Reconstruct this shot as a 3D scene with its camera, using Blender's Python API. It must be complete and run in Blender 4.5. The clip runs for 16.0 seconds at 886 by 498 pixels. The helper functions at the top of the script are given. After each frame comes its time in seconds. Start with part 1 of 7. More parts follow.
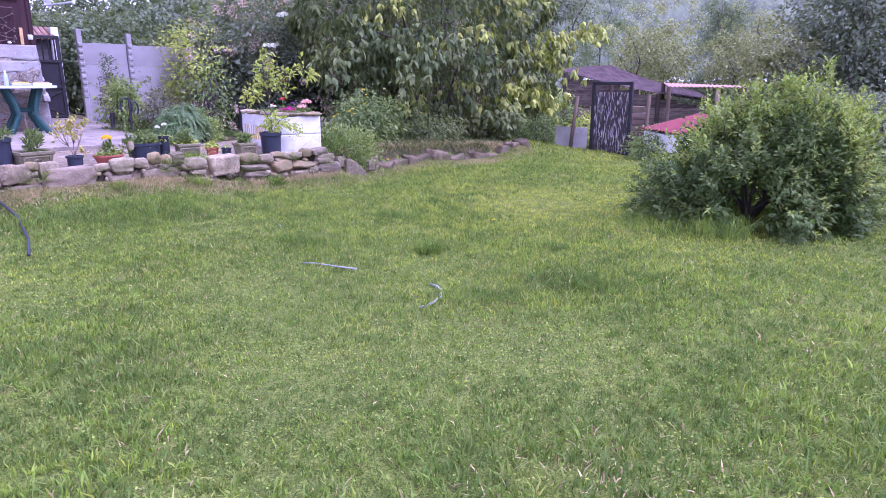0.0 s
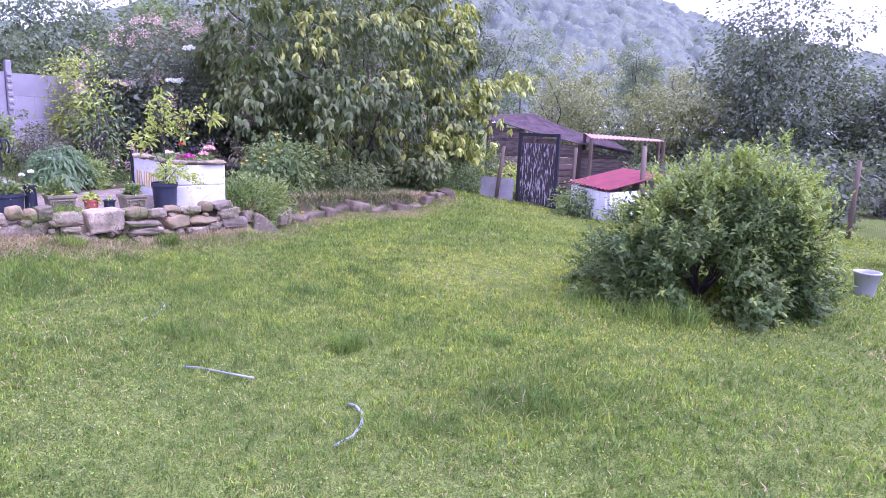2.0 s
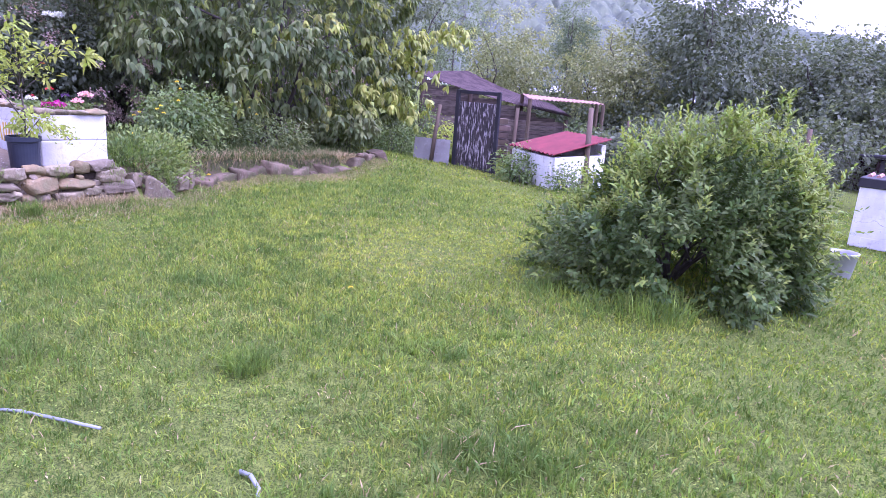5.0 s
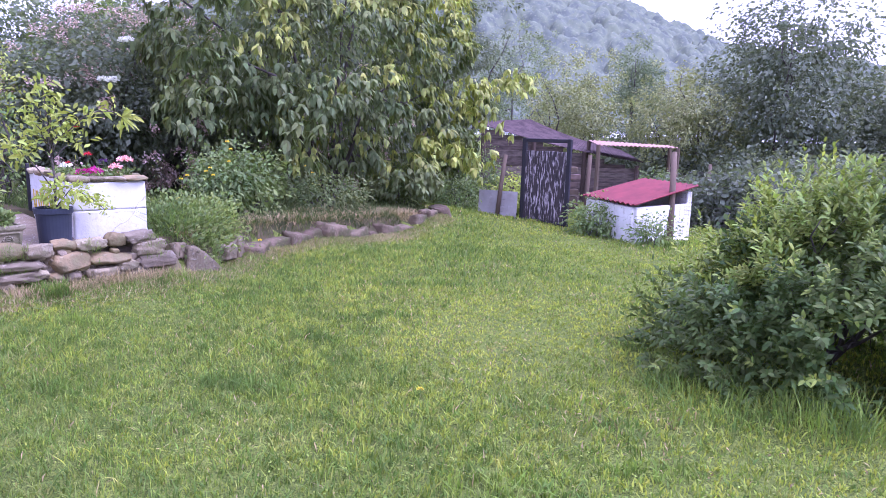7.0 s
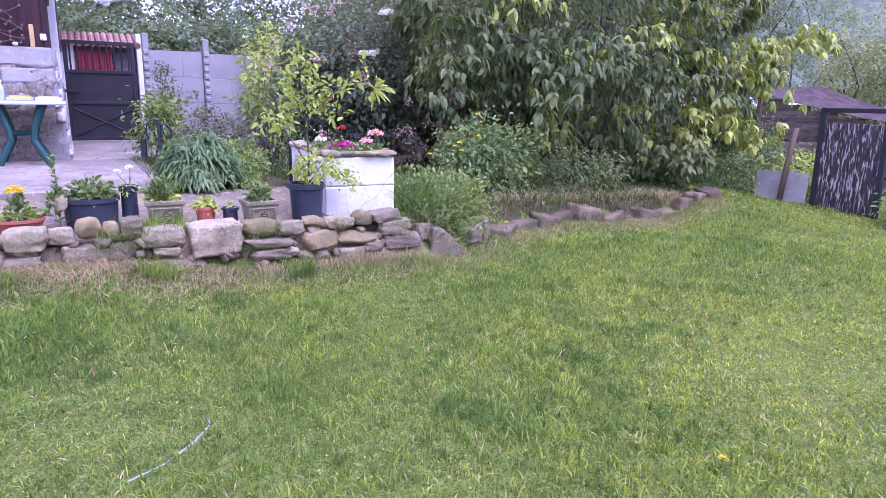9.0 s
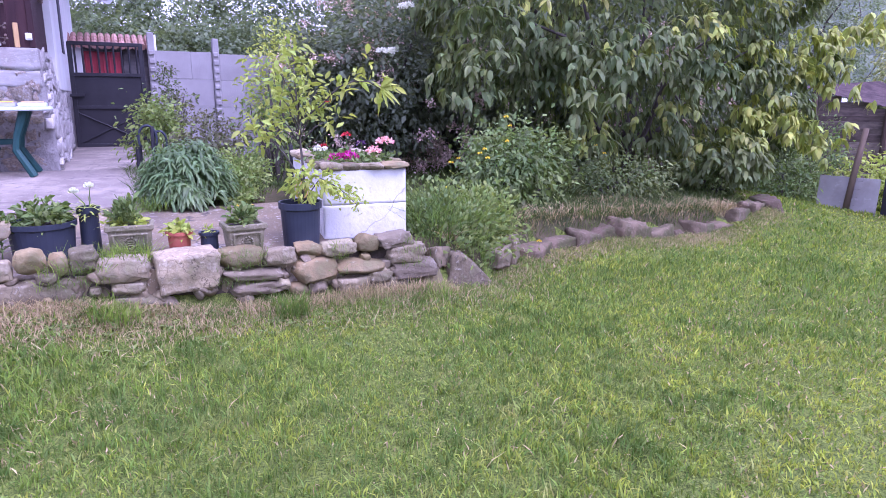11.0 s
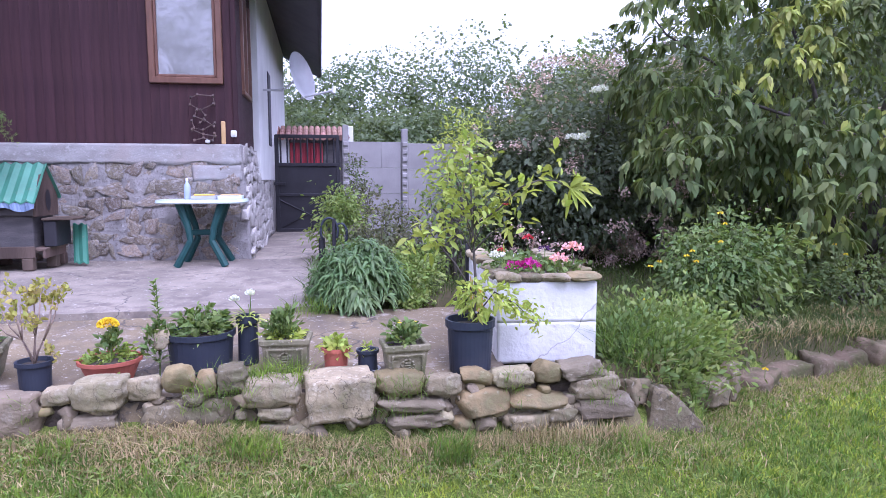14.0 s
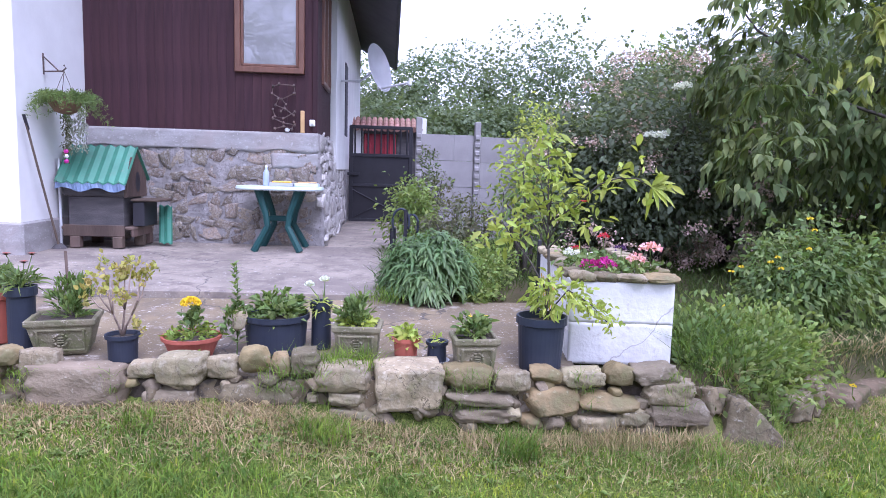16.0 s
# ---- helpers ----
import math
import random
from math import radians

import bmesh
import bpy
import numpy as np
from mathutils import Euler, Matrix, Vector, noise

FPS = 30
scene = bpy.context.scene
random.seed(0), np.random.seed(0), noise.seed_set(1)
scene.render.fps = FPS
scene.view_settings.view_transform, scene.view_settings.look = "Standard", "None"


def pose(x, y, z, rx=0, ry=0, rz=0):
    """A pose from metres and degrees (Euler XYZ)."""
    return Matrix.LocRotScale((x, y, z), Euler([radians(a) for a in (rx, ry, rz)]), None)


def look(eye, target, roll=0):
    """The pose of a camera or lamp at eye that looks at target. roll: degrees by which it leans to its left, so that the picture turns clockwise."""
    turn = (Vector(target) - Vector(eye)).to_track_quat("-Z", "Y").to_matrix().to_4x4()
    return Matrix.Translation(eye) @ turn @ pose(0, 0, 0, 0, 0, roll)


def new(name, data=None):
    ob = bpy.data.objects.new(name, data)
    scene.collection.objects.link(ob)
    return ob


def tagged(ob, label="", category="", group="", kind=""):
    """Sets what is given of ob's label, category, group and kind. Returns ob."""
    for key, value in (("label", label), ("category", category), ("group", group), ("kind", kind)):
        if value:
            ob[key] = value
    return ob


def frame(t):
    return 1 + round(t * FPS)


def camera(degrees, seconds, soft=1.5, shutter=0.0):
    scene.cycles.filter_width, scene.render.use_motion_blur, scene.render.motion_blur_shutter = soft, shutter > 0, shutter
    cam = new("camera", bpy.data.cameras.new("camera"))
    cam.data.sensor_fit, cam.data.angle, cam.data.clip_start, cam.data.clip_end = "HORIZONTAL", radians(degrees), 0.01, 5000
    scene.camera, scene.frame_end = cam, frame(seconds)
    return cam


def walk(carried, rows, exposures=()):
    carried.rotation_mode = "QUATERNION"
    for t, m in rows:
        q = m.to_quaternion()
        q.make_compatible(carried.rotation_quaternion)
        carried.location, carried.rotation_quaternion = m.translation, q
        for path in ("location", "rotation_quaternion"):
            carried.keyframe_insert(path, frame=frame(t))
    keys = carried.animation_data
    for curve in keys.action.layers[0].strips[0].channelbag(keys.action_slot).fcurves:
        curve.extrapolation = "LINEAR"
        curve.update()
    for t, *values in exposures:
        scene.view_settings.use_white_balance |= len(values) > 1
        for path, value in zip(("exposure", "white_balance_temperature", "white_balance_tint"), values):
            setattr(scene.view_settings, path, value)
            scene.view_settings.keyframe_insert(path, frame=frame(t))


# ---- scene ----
cam = camera(67.9, 16.0, soft=0.5)
PATH = [
    (0, (-2.488, -12.476, 0.792), (-1.201, -11.027, 0.297), 0.0),
    (0.5, (-2.384, -12.181, 0.913), (-0.961, -10.85, 0.462), 2.1),
    (1, (-2.283, -12.04, 0.856), (-0.926, -10.668, 0.331), -0.0),
    (1.5, (-2.099, -11.837, 0.875), (-0.833, -10.36, 0.408), 1.0),
    (2, (-1.885, -11.749, 0.957), (-0.407, -10.457, 0.575), 2.3),
    (2.5, (-1.731, -11.59, 0.925), (0.006, -10.679, 0.534), -1.0),
    (3, (-1.713, -11.474, 0.908), (0.013, -10.564, 0.468), 2.5),
    (3.5, (-1.634, -11.398, 0.896), (0.035, -10.432, 0.366), 4.1),
    (4, (-1.427, -11.293, 0.937), (0.151, -10.126, 0.552), 2.4),
    (4.5, (-1.27, -11.23, 0.875), (0.245, -10.026, 0.373), 2.3),
    (5, (-1.068, -10.984, 0.866), (0.529, -9.882, 0.38), 4.1),
    (7.5, (-0.307, -10.112, 0.821), (1.118, -8.748, 0.485), 1.3),
    (8, (-0.29, -9.928, 0.809), (0.932, -8.424, 0.314), 2.4),
    (8.5, (-0.122, -9.724, 0.798), (0.902, -8.066, 0.349), 1.5),
    (11, (0.581, -8.716, 0.805), (1.45, -6.969, 0.365), 0.3),
    (11.5, (0.649, -8.621, 0.83), (1.619, -6.918, 0.429), 2.2),
    (12, (0.626, -8.356, 0.862), (1.571, -6.625, 0.532), 3.2),
    (12.5, (0.63, -8.284, 0.905), (1.356, -6.457, 0.537), 1.5),
    (13, (0.708, -8.15, 0.91), (1.147, -6.225, 0.592), 1.5),
    (13.5, (0.784, -8.029, 0.929), (1.101, -6.077, 0.633), 2.2),
    (14, (0.846, -7.993, 0.937), (1.206, -6.037, 0.726), -0.1),
    (14.5, (0.845, -7.986, 0.931), (1.195, -6.029, 0.706), -0.1),
    (15, (0.836, -7.973, 0.931), (1.153, -6.017, 0.66), -0.0),
    (15.5, (0.817, -7.977, 0.932), (1.045, -6.005, 0.689), 1.1),
    (16, (0.804, -7.968, 0.93), (0.966, -5.988, 0.699), 1.7),
]
walk(cam, [(t, look(eye, target, roll)) for t, eye, target, roll in PATH],
     exposures=[(0, 1.17, 4930, 62), (2.7, 1.42, 4880, 66), (8.5, 1.19, 4900, 56), (11, 1.12, 4900, 58), (12.5, 1.04, 4900, 53), (13.5, 0.97, 4990, 41), (16, 0.96, 5090, 32)])

# ---- world and light: bright overcast ----
world = bpy.data.worlds.new("overcast_sky")
scene.world = world
world.use_nodes = True
wn, wl = world.node_tree.nodes, world.node_tree.links
sky = wn.new("ShaderNodeTexSky")
sky.sky_type = "NISHITA"
sky.sun_disc = False
sky.sun_elevation, sky.sun_rotation = radians(58), radians(150)
sky.air_density, sky.dust_density = 1.0, 4.0
hsv = wn.new("ShaderNodeHueSaturation")
hsv.inputs["Saturation"].default_value = 0.25
wl.new(sky.outputs[0], hsv.inputs["Color"])
cloud = wn.new("ShaderNodeMixRGB")
cloud.inputs[0].default_value = 0.55
cloud.inputs[2].default_value = (12.0, 12.0, 12.6, 1)
wl.new(hsv.outputs[0], cloud.inputs[1])
wl.new(cloud.outputs[0], wn["Background"].inputs["Color"])
wn["Background"].inputs["Strength"].default_value = 0.11
sun = new("sun", bpy.data.lights.new("sun", "SUN"))
sun.data.energy, sun.data.angle, sun.data.color = 1.5, radians(32), (1, 0.97, 0.92)
sun.matrix_world = look((6, -16, 16), (2, -6, 0))

# ---- materials ----
def mat(name, c1, c2=None, scale=6.0, rough=0.8, bump=0.0, bscale=60.0, metal=0.0, fine=None, per="", vary=0.0,
        coord="Object", lo=0.35, hi=0.65, stretch=(1, 1, 1), leaf=0.0, spec=0.5):
    """Two tones mixed by large noise, a finer grain over it, and relief. per: 'object' or 'island' varies the brightness piece by piece."""
    m = bpy.data.materials.new(name)
    m.use_nodes = True
    n, l = m.node_tree.nodes, m.node_tree.links
    bsdf = n["Principled BSDF"]
    bsdf.inputs["Roughness"].default_value = rough
    bsdf.inputs["Metallic"].default_value = metal
    bsdf.inputs["Specular IOR Level"].default_value = spec
    c2 = c2 or tuple(v * 0.75 for v in c1)
    tc, mp = n.new("ShaderNodeTexCoord"), n.new("ShaderNodeMapping")
    mp.inputs["Scale"].default_value = stretch
    l.new(tc.outputs[coord], mp.inputs["Vector"])
    noi = n.new("ShaderNodeTexNoise")
    noi.inputs["Scale"].default_value, noi.inputs["Detail"].default_value = scale, 6
    l.new(mp.outputs[0], noi.inputs["Vector"])
    ramp = n.new("ShaderNodeValToRGB")
    ramp.color_ramp.elements[0].position, ramp.color_ramp.elements[1].position = lo, hi
    ramp.color_ramp.elements[0].color, ramp.color_ramp.elements[1].color = (*c1, 1), (*c2, 1)
    l.new(noi.outputs["Fac"], ramp.inputs[0])
    out = ramp.outputs[0]
    grain = n.new("ShaderNodeTexNoise")
    grain.inputs["Scale"].default_value, grain.inputs["Detail"].default_value = bscale, 4
    l.new(mp.outputs[0], grain.inputs["Vector"])
    if fine:
        mix = n.new("ShaderNodeMixRGB")
        r2 = n.new("ShaderNodeValToRGB")
        r2.color_ramp.elements[0].position, r2.color_ramp.elements[1].position = fine[3], fine[3] + 0.12
        l.new(grain.outputs["Fac"], r2.inputs[0])
        l.new(r2.outputs[0], mix.inputs[0])
        l.new(out, mix.inputs[1])
        mix.inputs[2].default_value = (*fine[:3], 1)
        out = mix.outputs[0]
    if per:
        if per == "object":
            rnd = n.new("ShaderNodeObjectInfo").outputs["Random"]
        else:
            rnd = n.new("ShaderNodeNewGeometry").outputs["Random Per Island"]
        hs = n.new("ShaderNodeHueSaturation")
        mr = n.new("ShaderNodeMapRange")
        mr.inputs["To Min"].default_value, mr.inputs["To Max"].default_value = 1 - vary, 1 + vary
        l.new(rnd, mr.inputs["Value"])
        l.new(mr.outputs[0], hs.inputs["Value"])
        mh = n.new("ShaderNodeMapRange")
        mul = n.new("ShaderNodeMath")
        mul.operation = "FRACT"
        mu = n.new("ShaderNodeMath")
        mu.operation, mu.inputs[1].default_value = "MULTIPLY", 7.31
        l.new(rnd, mu.inputs[0])
        l.new(mu.outputs[0], mul.inputs[0])
        l.new(mul.outputs[0], mh.inputs["Value"])
        mh.inputs["To Min"].default_value, mh.inputs["To Max"].default_value = 0.5 - 0.05 * vary, 0.5 + 0.05 * vary
        l.new(mh.outputs[0], hs.inputs["Hue"])
        l.new(out, hs.inputs["Color"])
        out = hs.outputs[0]
    l.new(out, bsdf.inputs["Base Color"])
    if bump:
        bp = n.new("ShaderNodeBump")
        bp.inputs["Strength"].default_value, bp.inputs["Distance"].default_value = bump, 0.01
        l.new(grain.outputs["Fac"], bp.inputs["Height"])
        l.new(bp.outputs[0], bsdf.inputs["Normal"])
    if leaf:
        tr, ms = n.new("ShaderNodeBsdfTranslucent"), n.new("ShaderNodeMixShader")
        br = n.new("ShaderNodeMixRGB")
        br.blend_type, br.inputs[0].default_value, br.inputs[2].default_value = "MULTIPLY", 1, (1.25, 1.3, 0.6, 1)
        l.new(out, br.inputs[1])
        l.new(br.outputs[0], tr.inputs["Color"])
        ms.inputs[0].default_value = leaf
        l.new(bsdf.outputs[0], ms.inputs[1])
        l.new(tr.outputs[0], ms.inputs[2])
        l.new(ms.outputs[0], n["Material Output"].inputs["Surface"])
    return m


def worn(m, crack=0.0, crack_scale=1.2, crack_col=(0.05, 0.045, 0.04), spots=(), distort=0.6):
    """Adds cracks and round-scale spots of dirt or bloom to a material made by mat()."""
    n, l = m.node_tree.nodes, m.node_tree.links
    bsdf = n["Principled BSDF"]
    out = bsdf.inputs["Base Color"].links[0].from_socket
    tc = n.new("ShaderNodeTexCoord")
    for scale, lo, hi, col in spots:
        tx, rp, mx = n.new("ShaderNodeTexNoise"), n.new("ShaderNodeValToRGB"), n.new("ShaderNodeMixRGB")
        tx.inputs["Scale"].default_value, tx.inputs["Detail"].default_value, tx.inputs["Roughness"].default_value = scale, 8, 0.65
        rp.color_ramp.elements[0].position, rp.color_ramp.elements[1].position = lo, hi
        l.new(tc.outputs["Object"], tx.inputs["Vector"])
        l.new(tx.outputs["Fac"], rp.inputs[0])
        l.new(rp.outputs[0], mx.inputs[0])
        l.new(out, mx.inputs[1])
        mx.inputs[2].default_value = (*col, 1)
        out = mx.outputs[0]
    if crack:
        nz, ad, vo, rp, mx = n.new("ShaderNodeTexNoise"), n.new("ShaderNodeMixRGB"), n.new("ShaderNodeTexVoronoi"), n.new("ShaderNodeValToRGB"), n.new("ShaderNodeMixRGB")
        nz.inputs["Scale"].default_value, nz.inputs["Detail"].default_value = 3.0, 6
        ad.blend_type, ad.inputs[0].default_value = "ADD", distort
        l.new(tc.outputs["Object"], nz.inputs["Vector"])
        l.new(tc.outputs["Object"], ad.inputs[1])
        l.new(nz.outputs["Color"], ad.inputs[2])
        vo.feature = "DISTANCE_TO_EDGE"
        vo.inputs["Scale"].default_value = crack_scale
        l.new(ad.outputs[0], vo.inputs["Vector"])
        rp.color_ramp.elements[0].position, rp.color_ramp.elements[1].position = 0.0, crack
        rp.color_ramp.elements[0].color, rp.color_ramp.elements[1].color = (1, 1, 1, 1), (0, 0, 0, 1)
        l.new(vo.outputs["Distance"], rp.inputs[0])
        l.new(rp.outputs[0], mx.inputs[0])
        l.new(out, mx.inputs[1])
        mx.inputs[2].default_value = (*crack_col, 1)
        out = mx.outputs[0]
    l.new(out, bsdf.inputs["Base Color"])
    return m


def lawn_mat(name, sunny, mid, deep, pale):
    """Grass that changes over metres, over hand-breadths and from blade to blade."""
    m = mat(name, sunny, mid, 0.6, 0.6, per="island", vary=0.3, leaf=0.4, spec=0.15, lo=0.40, hi=0.60)
    n, l = m.node_tree.nodes, m.node_tree.links
    hue = next(k for k in n if k.bl_idname == "ShaderNodeHueSaturation")
    out = next(k for k in n if k.bl_idname == "ShaderNodeValToRGB").outputs[0]
    tc = n.new("ShaderNodeTexCoord")
    for scale, lo, hi, col, most in ((2.3, 0.48, 0.60, deep, 0.85), (7.0, 0.50, 0.60, deep, 0.85), (17.0, 0.52, 0.60, deep, 0.85), (5.0, 0.58, 0.68, pale, 0.6), (12.0, 0.62, 0.70, pale, 0.6)):
        tx, rp, mx = n.new("ShaderNodeTexNoise"), n.new("ShaderNodeMapRange"), n.new("ShaderNodeMixRGB")
        tx.inputs["Scale"].default_value, tx.inputs["Detail"].default_value = scale, 5
        rp.inputs["From Min"].default_value, rp.inputs["From Max"].default_value, rp.inputs["To Max"].default_value = lo, hi, most
        mp = n.new("ShaderNodeMapping")
        mp.inputs["Location"].default_value = (scale * 3.1, scale * 1.7, 0)
        l.new(tc.outputs["Object"], mp.inputs["Vector"])
        l.new(mp.outputs[0], tx.inputs["Vector"])
        l.new(tx.outputs["Fac"], rp.inputs["Value"])
        l.new(rp.outputs[0], mx.inputs[0])
        l.new(out, mx.inputs[1])
        mx.inputs[2].default_value = (*col, 1)
        out = mx.outputs[0]
    l.new(out, hue.inputs["Color"])
    return m


# Grass colours on the ground; the dark grain paints shaded depth between blades.
M_soil = worn(mat("grassy_lawn_soil", (0.165, 0.205, 0.040), (0.13, 0.165, 0.037), 2.5, 0.95, 1.0, 110, fine=(0.065, 0.088, 0.022, 0.46), spec=0.03), spots=((45, 0.54, 0.64, (0.22, 0.26, 0.055)), (9, 0.60, 0.70, (0.085, 0.125, 0.028)), (3.2, 0.66, 0.74, (0.15, 0.12, 0.06))))
M_bed = mat("bed_soil", (0.10, 0.078, 0.046), (0.06, 0.062, 0.028), 4, 0.95, 0.8, 50, spec=0.05)
M_grass = lawn_mat("grass", (0.385, 0.42, 0.060), (0.295, 0.35, 0.050), (0.185, 0.25, 0.044), (0.42, 0.395, 0.15))
M_lush = lawn_mat("lush_grass", (0.225, 0.315, 0.048), (0.17, 0.255, 0.046), (0.11, 0.175, 0.038), (0.29, 0.34, 0.09))
M_weed = lawn_mat("bed_weeds", (0.12, 0.165, 0.042), (0.09, 0.13, 0.036), (0.055, 0.085, 0.026), (0.20, 0.19, 0.085))
M_straw = mat("dry_grass", (0.46, 0.36, 0.20), (0.32, 0.26, 0.125), 3, 0.7, per="island", vary=0.4, leaf=0.2, spec=0.2)
M_clover = mat("clover", (0.20, 0.27, 0.055), (0.26, 0.32, 0.07), 2, 0.7, per="island", vary=0.35, leaf=0.35, spec=0.08)
M_slab = mat("worn_concrete", (0.33, 0.278, 0.222), (0.185, 0.158, 0.128), 1.6, 0.85, 0.25, 90, fine=(0.5, 0.48, 0.45, 0.62))
M_slab_low = mat("stained_concrete", (0.257, 0.199, 0.117), (0.162, 0.123, 0.073), 2.2, 0.9, 0.35, 70, fine=(0.44, 0.41, 0.36, 0.63))
M_stone = mat("field_stone", (0.207, 0.167, 0.096), (0.120, 0.094, 0.053), 9, 0.85, 0.9, 38, fine=(0.40, 0.37, 0.296, 0.60), per="object", vary=0.3)
M_stone_light = mat("limestone", (0.36, 0.30, 0.187), (0.22, 0.18, 0.109), 8, 0.85, 0.9, 38, fine=(0.42, 0.37, 0.270, 0.57), per="object", vary=0.2, spec=0.3)
M_stone_tan = mat("tan_boulder", (0.266, 0.204, 0.095), (0.166, 0.123, 0.057), 7, 0.8, 0.7, 42, fine=(0.15, 0.14, 0.065, 0.60), per="object", vary=0.2)
M_edge_stone = worn(mat("earthy_edge_stone", (0.155, 0.115, 0.075), (0.085, 0.065, 0.042), 6, 0.9, 0.9, 34, fine=(0.21, 0.17, 0.125, 0.6), per="object", vary=0.3, spec=0.2), spots=((5, 0.46, 0.66, (0.075, 0.08, 0.03)), (12, 0.58, 0.80, (0.22, 0.175, 0.13))))
M_stone_dark = mat("slate_stone", (0.235, 0.19, 0.126), (0.15, 0.12, 0.077), 5, 0.85, 0.8, 34, fine=(0.33, 0.29, 0.217, 0.62), per="object", vary=0.2, stretch=(1, 1, 1.5))
worn(M_stone, 0.014, 5, (0.07, 0.058, 0.039), spots=((2.6, 0.50, 0.68, (0.135, 0.108, 0.065)), (14, 0.58, 0.82, (0.40, 0.35, 0.252)), (5, 0.55, 0.72, (0.15, 0.145, 0.070))))
worn(M_stone_light, 0.012, 5, (0.10, 0.08, 0.052), spots=((2.6, 0.50, 0.68, (0.17, 0.14, 0.078)), (9, 0.53, 0.76, (0.46, 0.41, 0.309)), (5, 0.52, 0.72, (0.185, 0.155, 0.100)), (3.5, 0.58, 0.72, (0.20, 0.19, 0.087))))
worn(M_stone_tan, spots=((2.6, 0.50, 0.68, (0.145, 0.125, 0.061)), (6, 0.54, 0.72, (0.19, 0.175, 0.074)), (22, 0.60, 0.78, (0.40, 0.345, 0.226))))
worn(M_stone_dark, spots=((9, 0.58, 0.78, (0.32, 0.285, 0.222)),))
worn(M_slab, 0.004, 0.4, (0.09, 0.08, 0.075), ((0.8, 0.47, 0.60, (0.20, 0.165, 0.14)), (2.4, 0.52, 0.64, (0.17, 0.14, 0.118)), (7, 0.56, 0.66, (0.16, 0.135, 0.115)), (24, 0.62, 0.70, (0.58, 0.55, 0.53)), (45, 0.63, 0.68, (0.13, 0.115, 0.10))))
worn(M_slab_low, 0.010, 0.6, (0.07, 0.06, 0.05), ((1.6, 0.48, 0.66, (0.12, 0.097, 0.077)), (7, 0.57, 0.67, (0.33, 0.285, 0.235)), (26, 0.61, 0.68, (0.56, 0.52, 0.47)), (40, 0.62, 0.68, (0.10, 0.085, 0.07))))
# The dark fine grain paints shaded crevices into the mortar.
M_mortar = worn(mat("mortar", (0.30, 0.28, 0.275), (0.20, 0.185, 0.18), 6, 0.95, 1.3, 32, fine=(0.15, 0.135, 0.12, 0.58)), 0.010, 4.5, (0.13, 0.115, 0.105), spots=((3, 0.50, 0.70, (0.24, 0.215, 0.195)), (9, 0.58, 0.74, (0.40, 0.38, 0.375))))
M_render_band = mat("cement_render", (0.34, 0.325, 0.32), (0.24, 0.225, 0.215), 3.5, 0.9, 0.35, 40, fine=(0.47, 0.46, 0.46, 0.62), stretch=(1, 1, 3))
worn(M_render_band, 0, 2.2, (0.14, 0.125, 0.115), ((1.3, 0.45, 0.62, (0.31, 0.27, 0.25)), (5, 0.54, 0.66, (0.24, 0.22, 0.205)), (16, 0.58, 0.70, (0.40, 0.385, 0.38))))
M_wallstone = worn(mat("wall_stone", (0.29, 0.235, 0.17), (0.16, 0.13, 0.105), 9, 0.9, 1.0, 34, per="object", vary=0.32), spots=((4, 0.50, 0.68, (0.38, 0.355, 0.345)), (11, 0.55, 0.72, (0.40, 0.375, 0.365))))
M_palestone = mat("pale_wall_stone", (0.50, 0.47, 0.44), (0.38, 0.35, 0.33), 10, 0.9, 0.7, 45, per="object", vary=0.2)
M_white = mat("white_wall", (0.78, 0.77, 0.76), (0.70, 0.69, 0.68), 2, 0.9, 0.15, 30)
M_limewash = mat("limewash", (0.82, 0.81, 0.80), (0.70, 0.69, 0.68), 5, 0.9, 0.4, 35, fine=(0.60, 0.58, 0.55, 0.68))
worn(M_limewash, 0.005, 1.8, (0.46, 0.43, 0.40), ((3, 0.52, 0.70, (0.66, 0.64, 0.62)), (7, 0.57, 0.70, (0.60, 0.57, 0.54)), (26, 0.63, 0.70, (0.42, 0.38, 0.34))), 0.35)
M_board = mat("brown_board", (0.052, 0.023, 0.027), (0.034, 0.016, 0.02), 3, 0.7, 0.2, 50, stretch=(6, 6, 0.6), per="object", vary=0.12, spec=0.2)
M_frame = mat("window_frame_wood", (0.15, 0.068, 0.042), (0.11, 0.047, 0.028), 4, 0.45, 0.15, 40, stretch=(5, 5, 1))
M_roofdark = mat("dark_eave", (0.0525, 0.0495, 0.063), (0.075, 0.0675, 0.0825), 3, 0.7, 0.2, 30)
M_black = mat("black_paint", (0.013, 0.012, 0.017), (0.022, 0.02, 0.027), 4, 0.6, 0.15, 40)
M_peel = mat("peeling_paint", (0.030, 0.026, 0.028), (0.055, 0.042, 0.042), 5, 0.8, 0.5, 13, fine=(0.46, 0.41, 0.42, 0.525), stretch=(3.0, 3.0, 0.5))
M_redpaint = mat("red_paint", (0.30, 0.022, 0.038), (0.22, 0.02, 0.032), 5, 0.55, 0.1, 30)
M_tile = mat("roof_tile", (0.42, 0.24, 0.19), (0.31, 0.17, 0.13), 8, 0.85, 0.4, 40, per="object", vary=0.25)
M_block = mat("concrete_panel", (0.33, 0.312, 0.312), (0.262, 0.248, 0.248), 2.5, 0.9, 0.4, 60, per="object", vary=0.08)
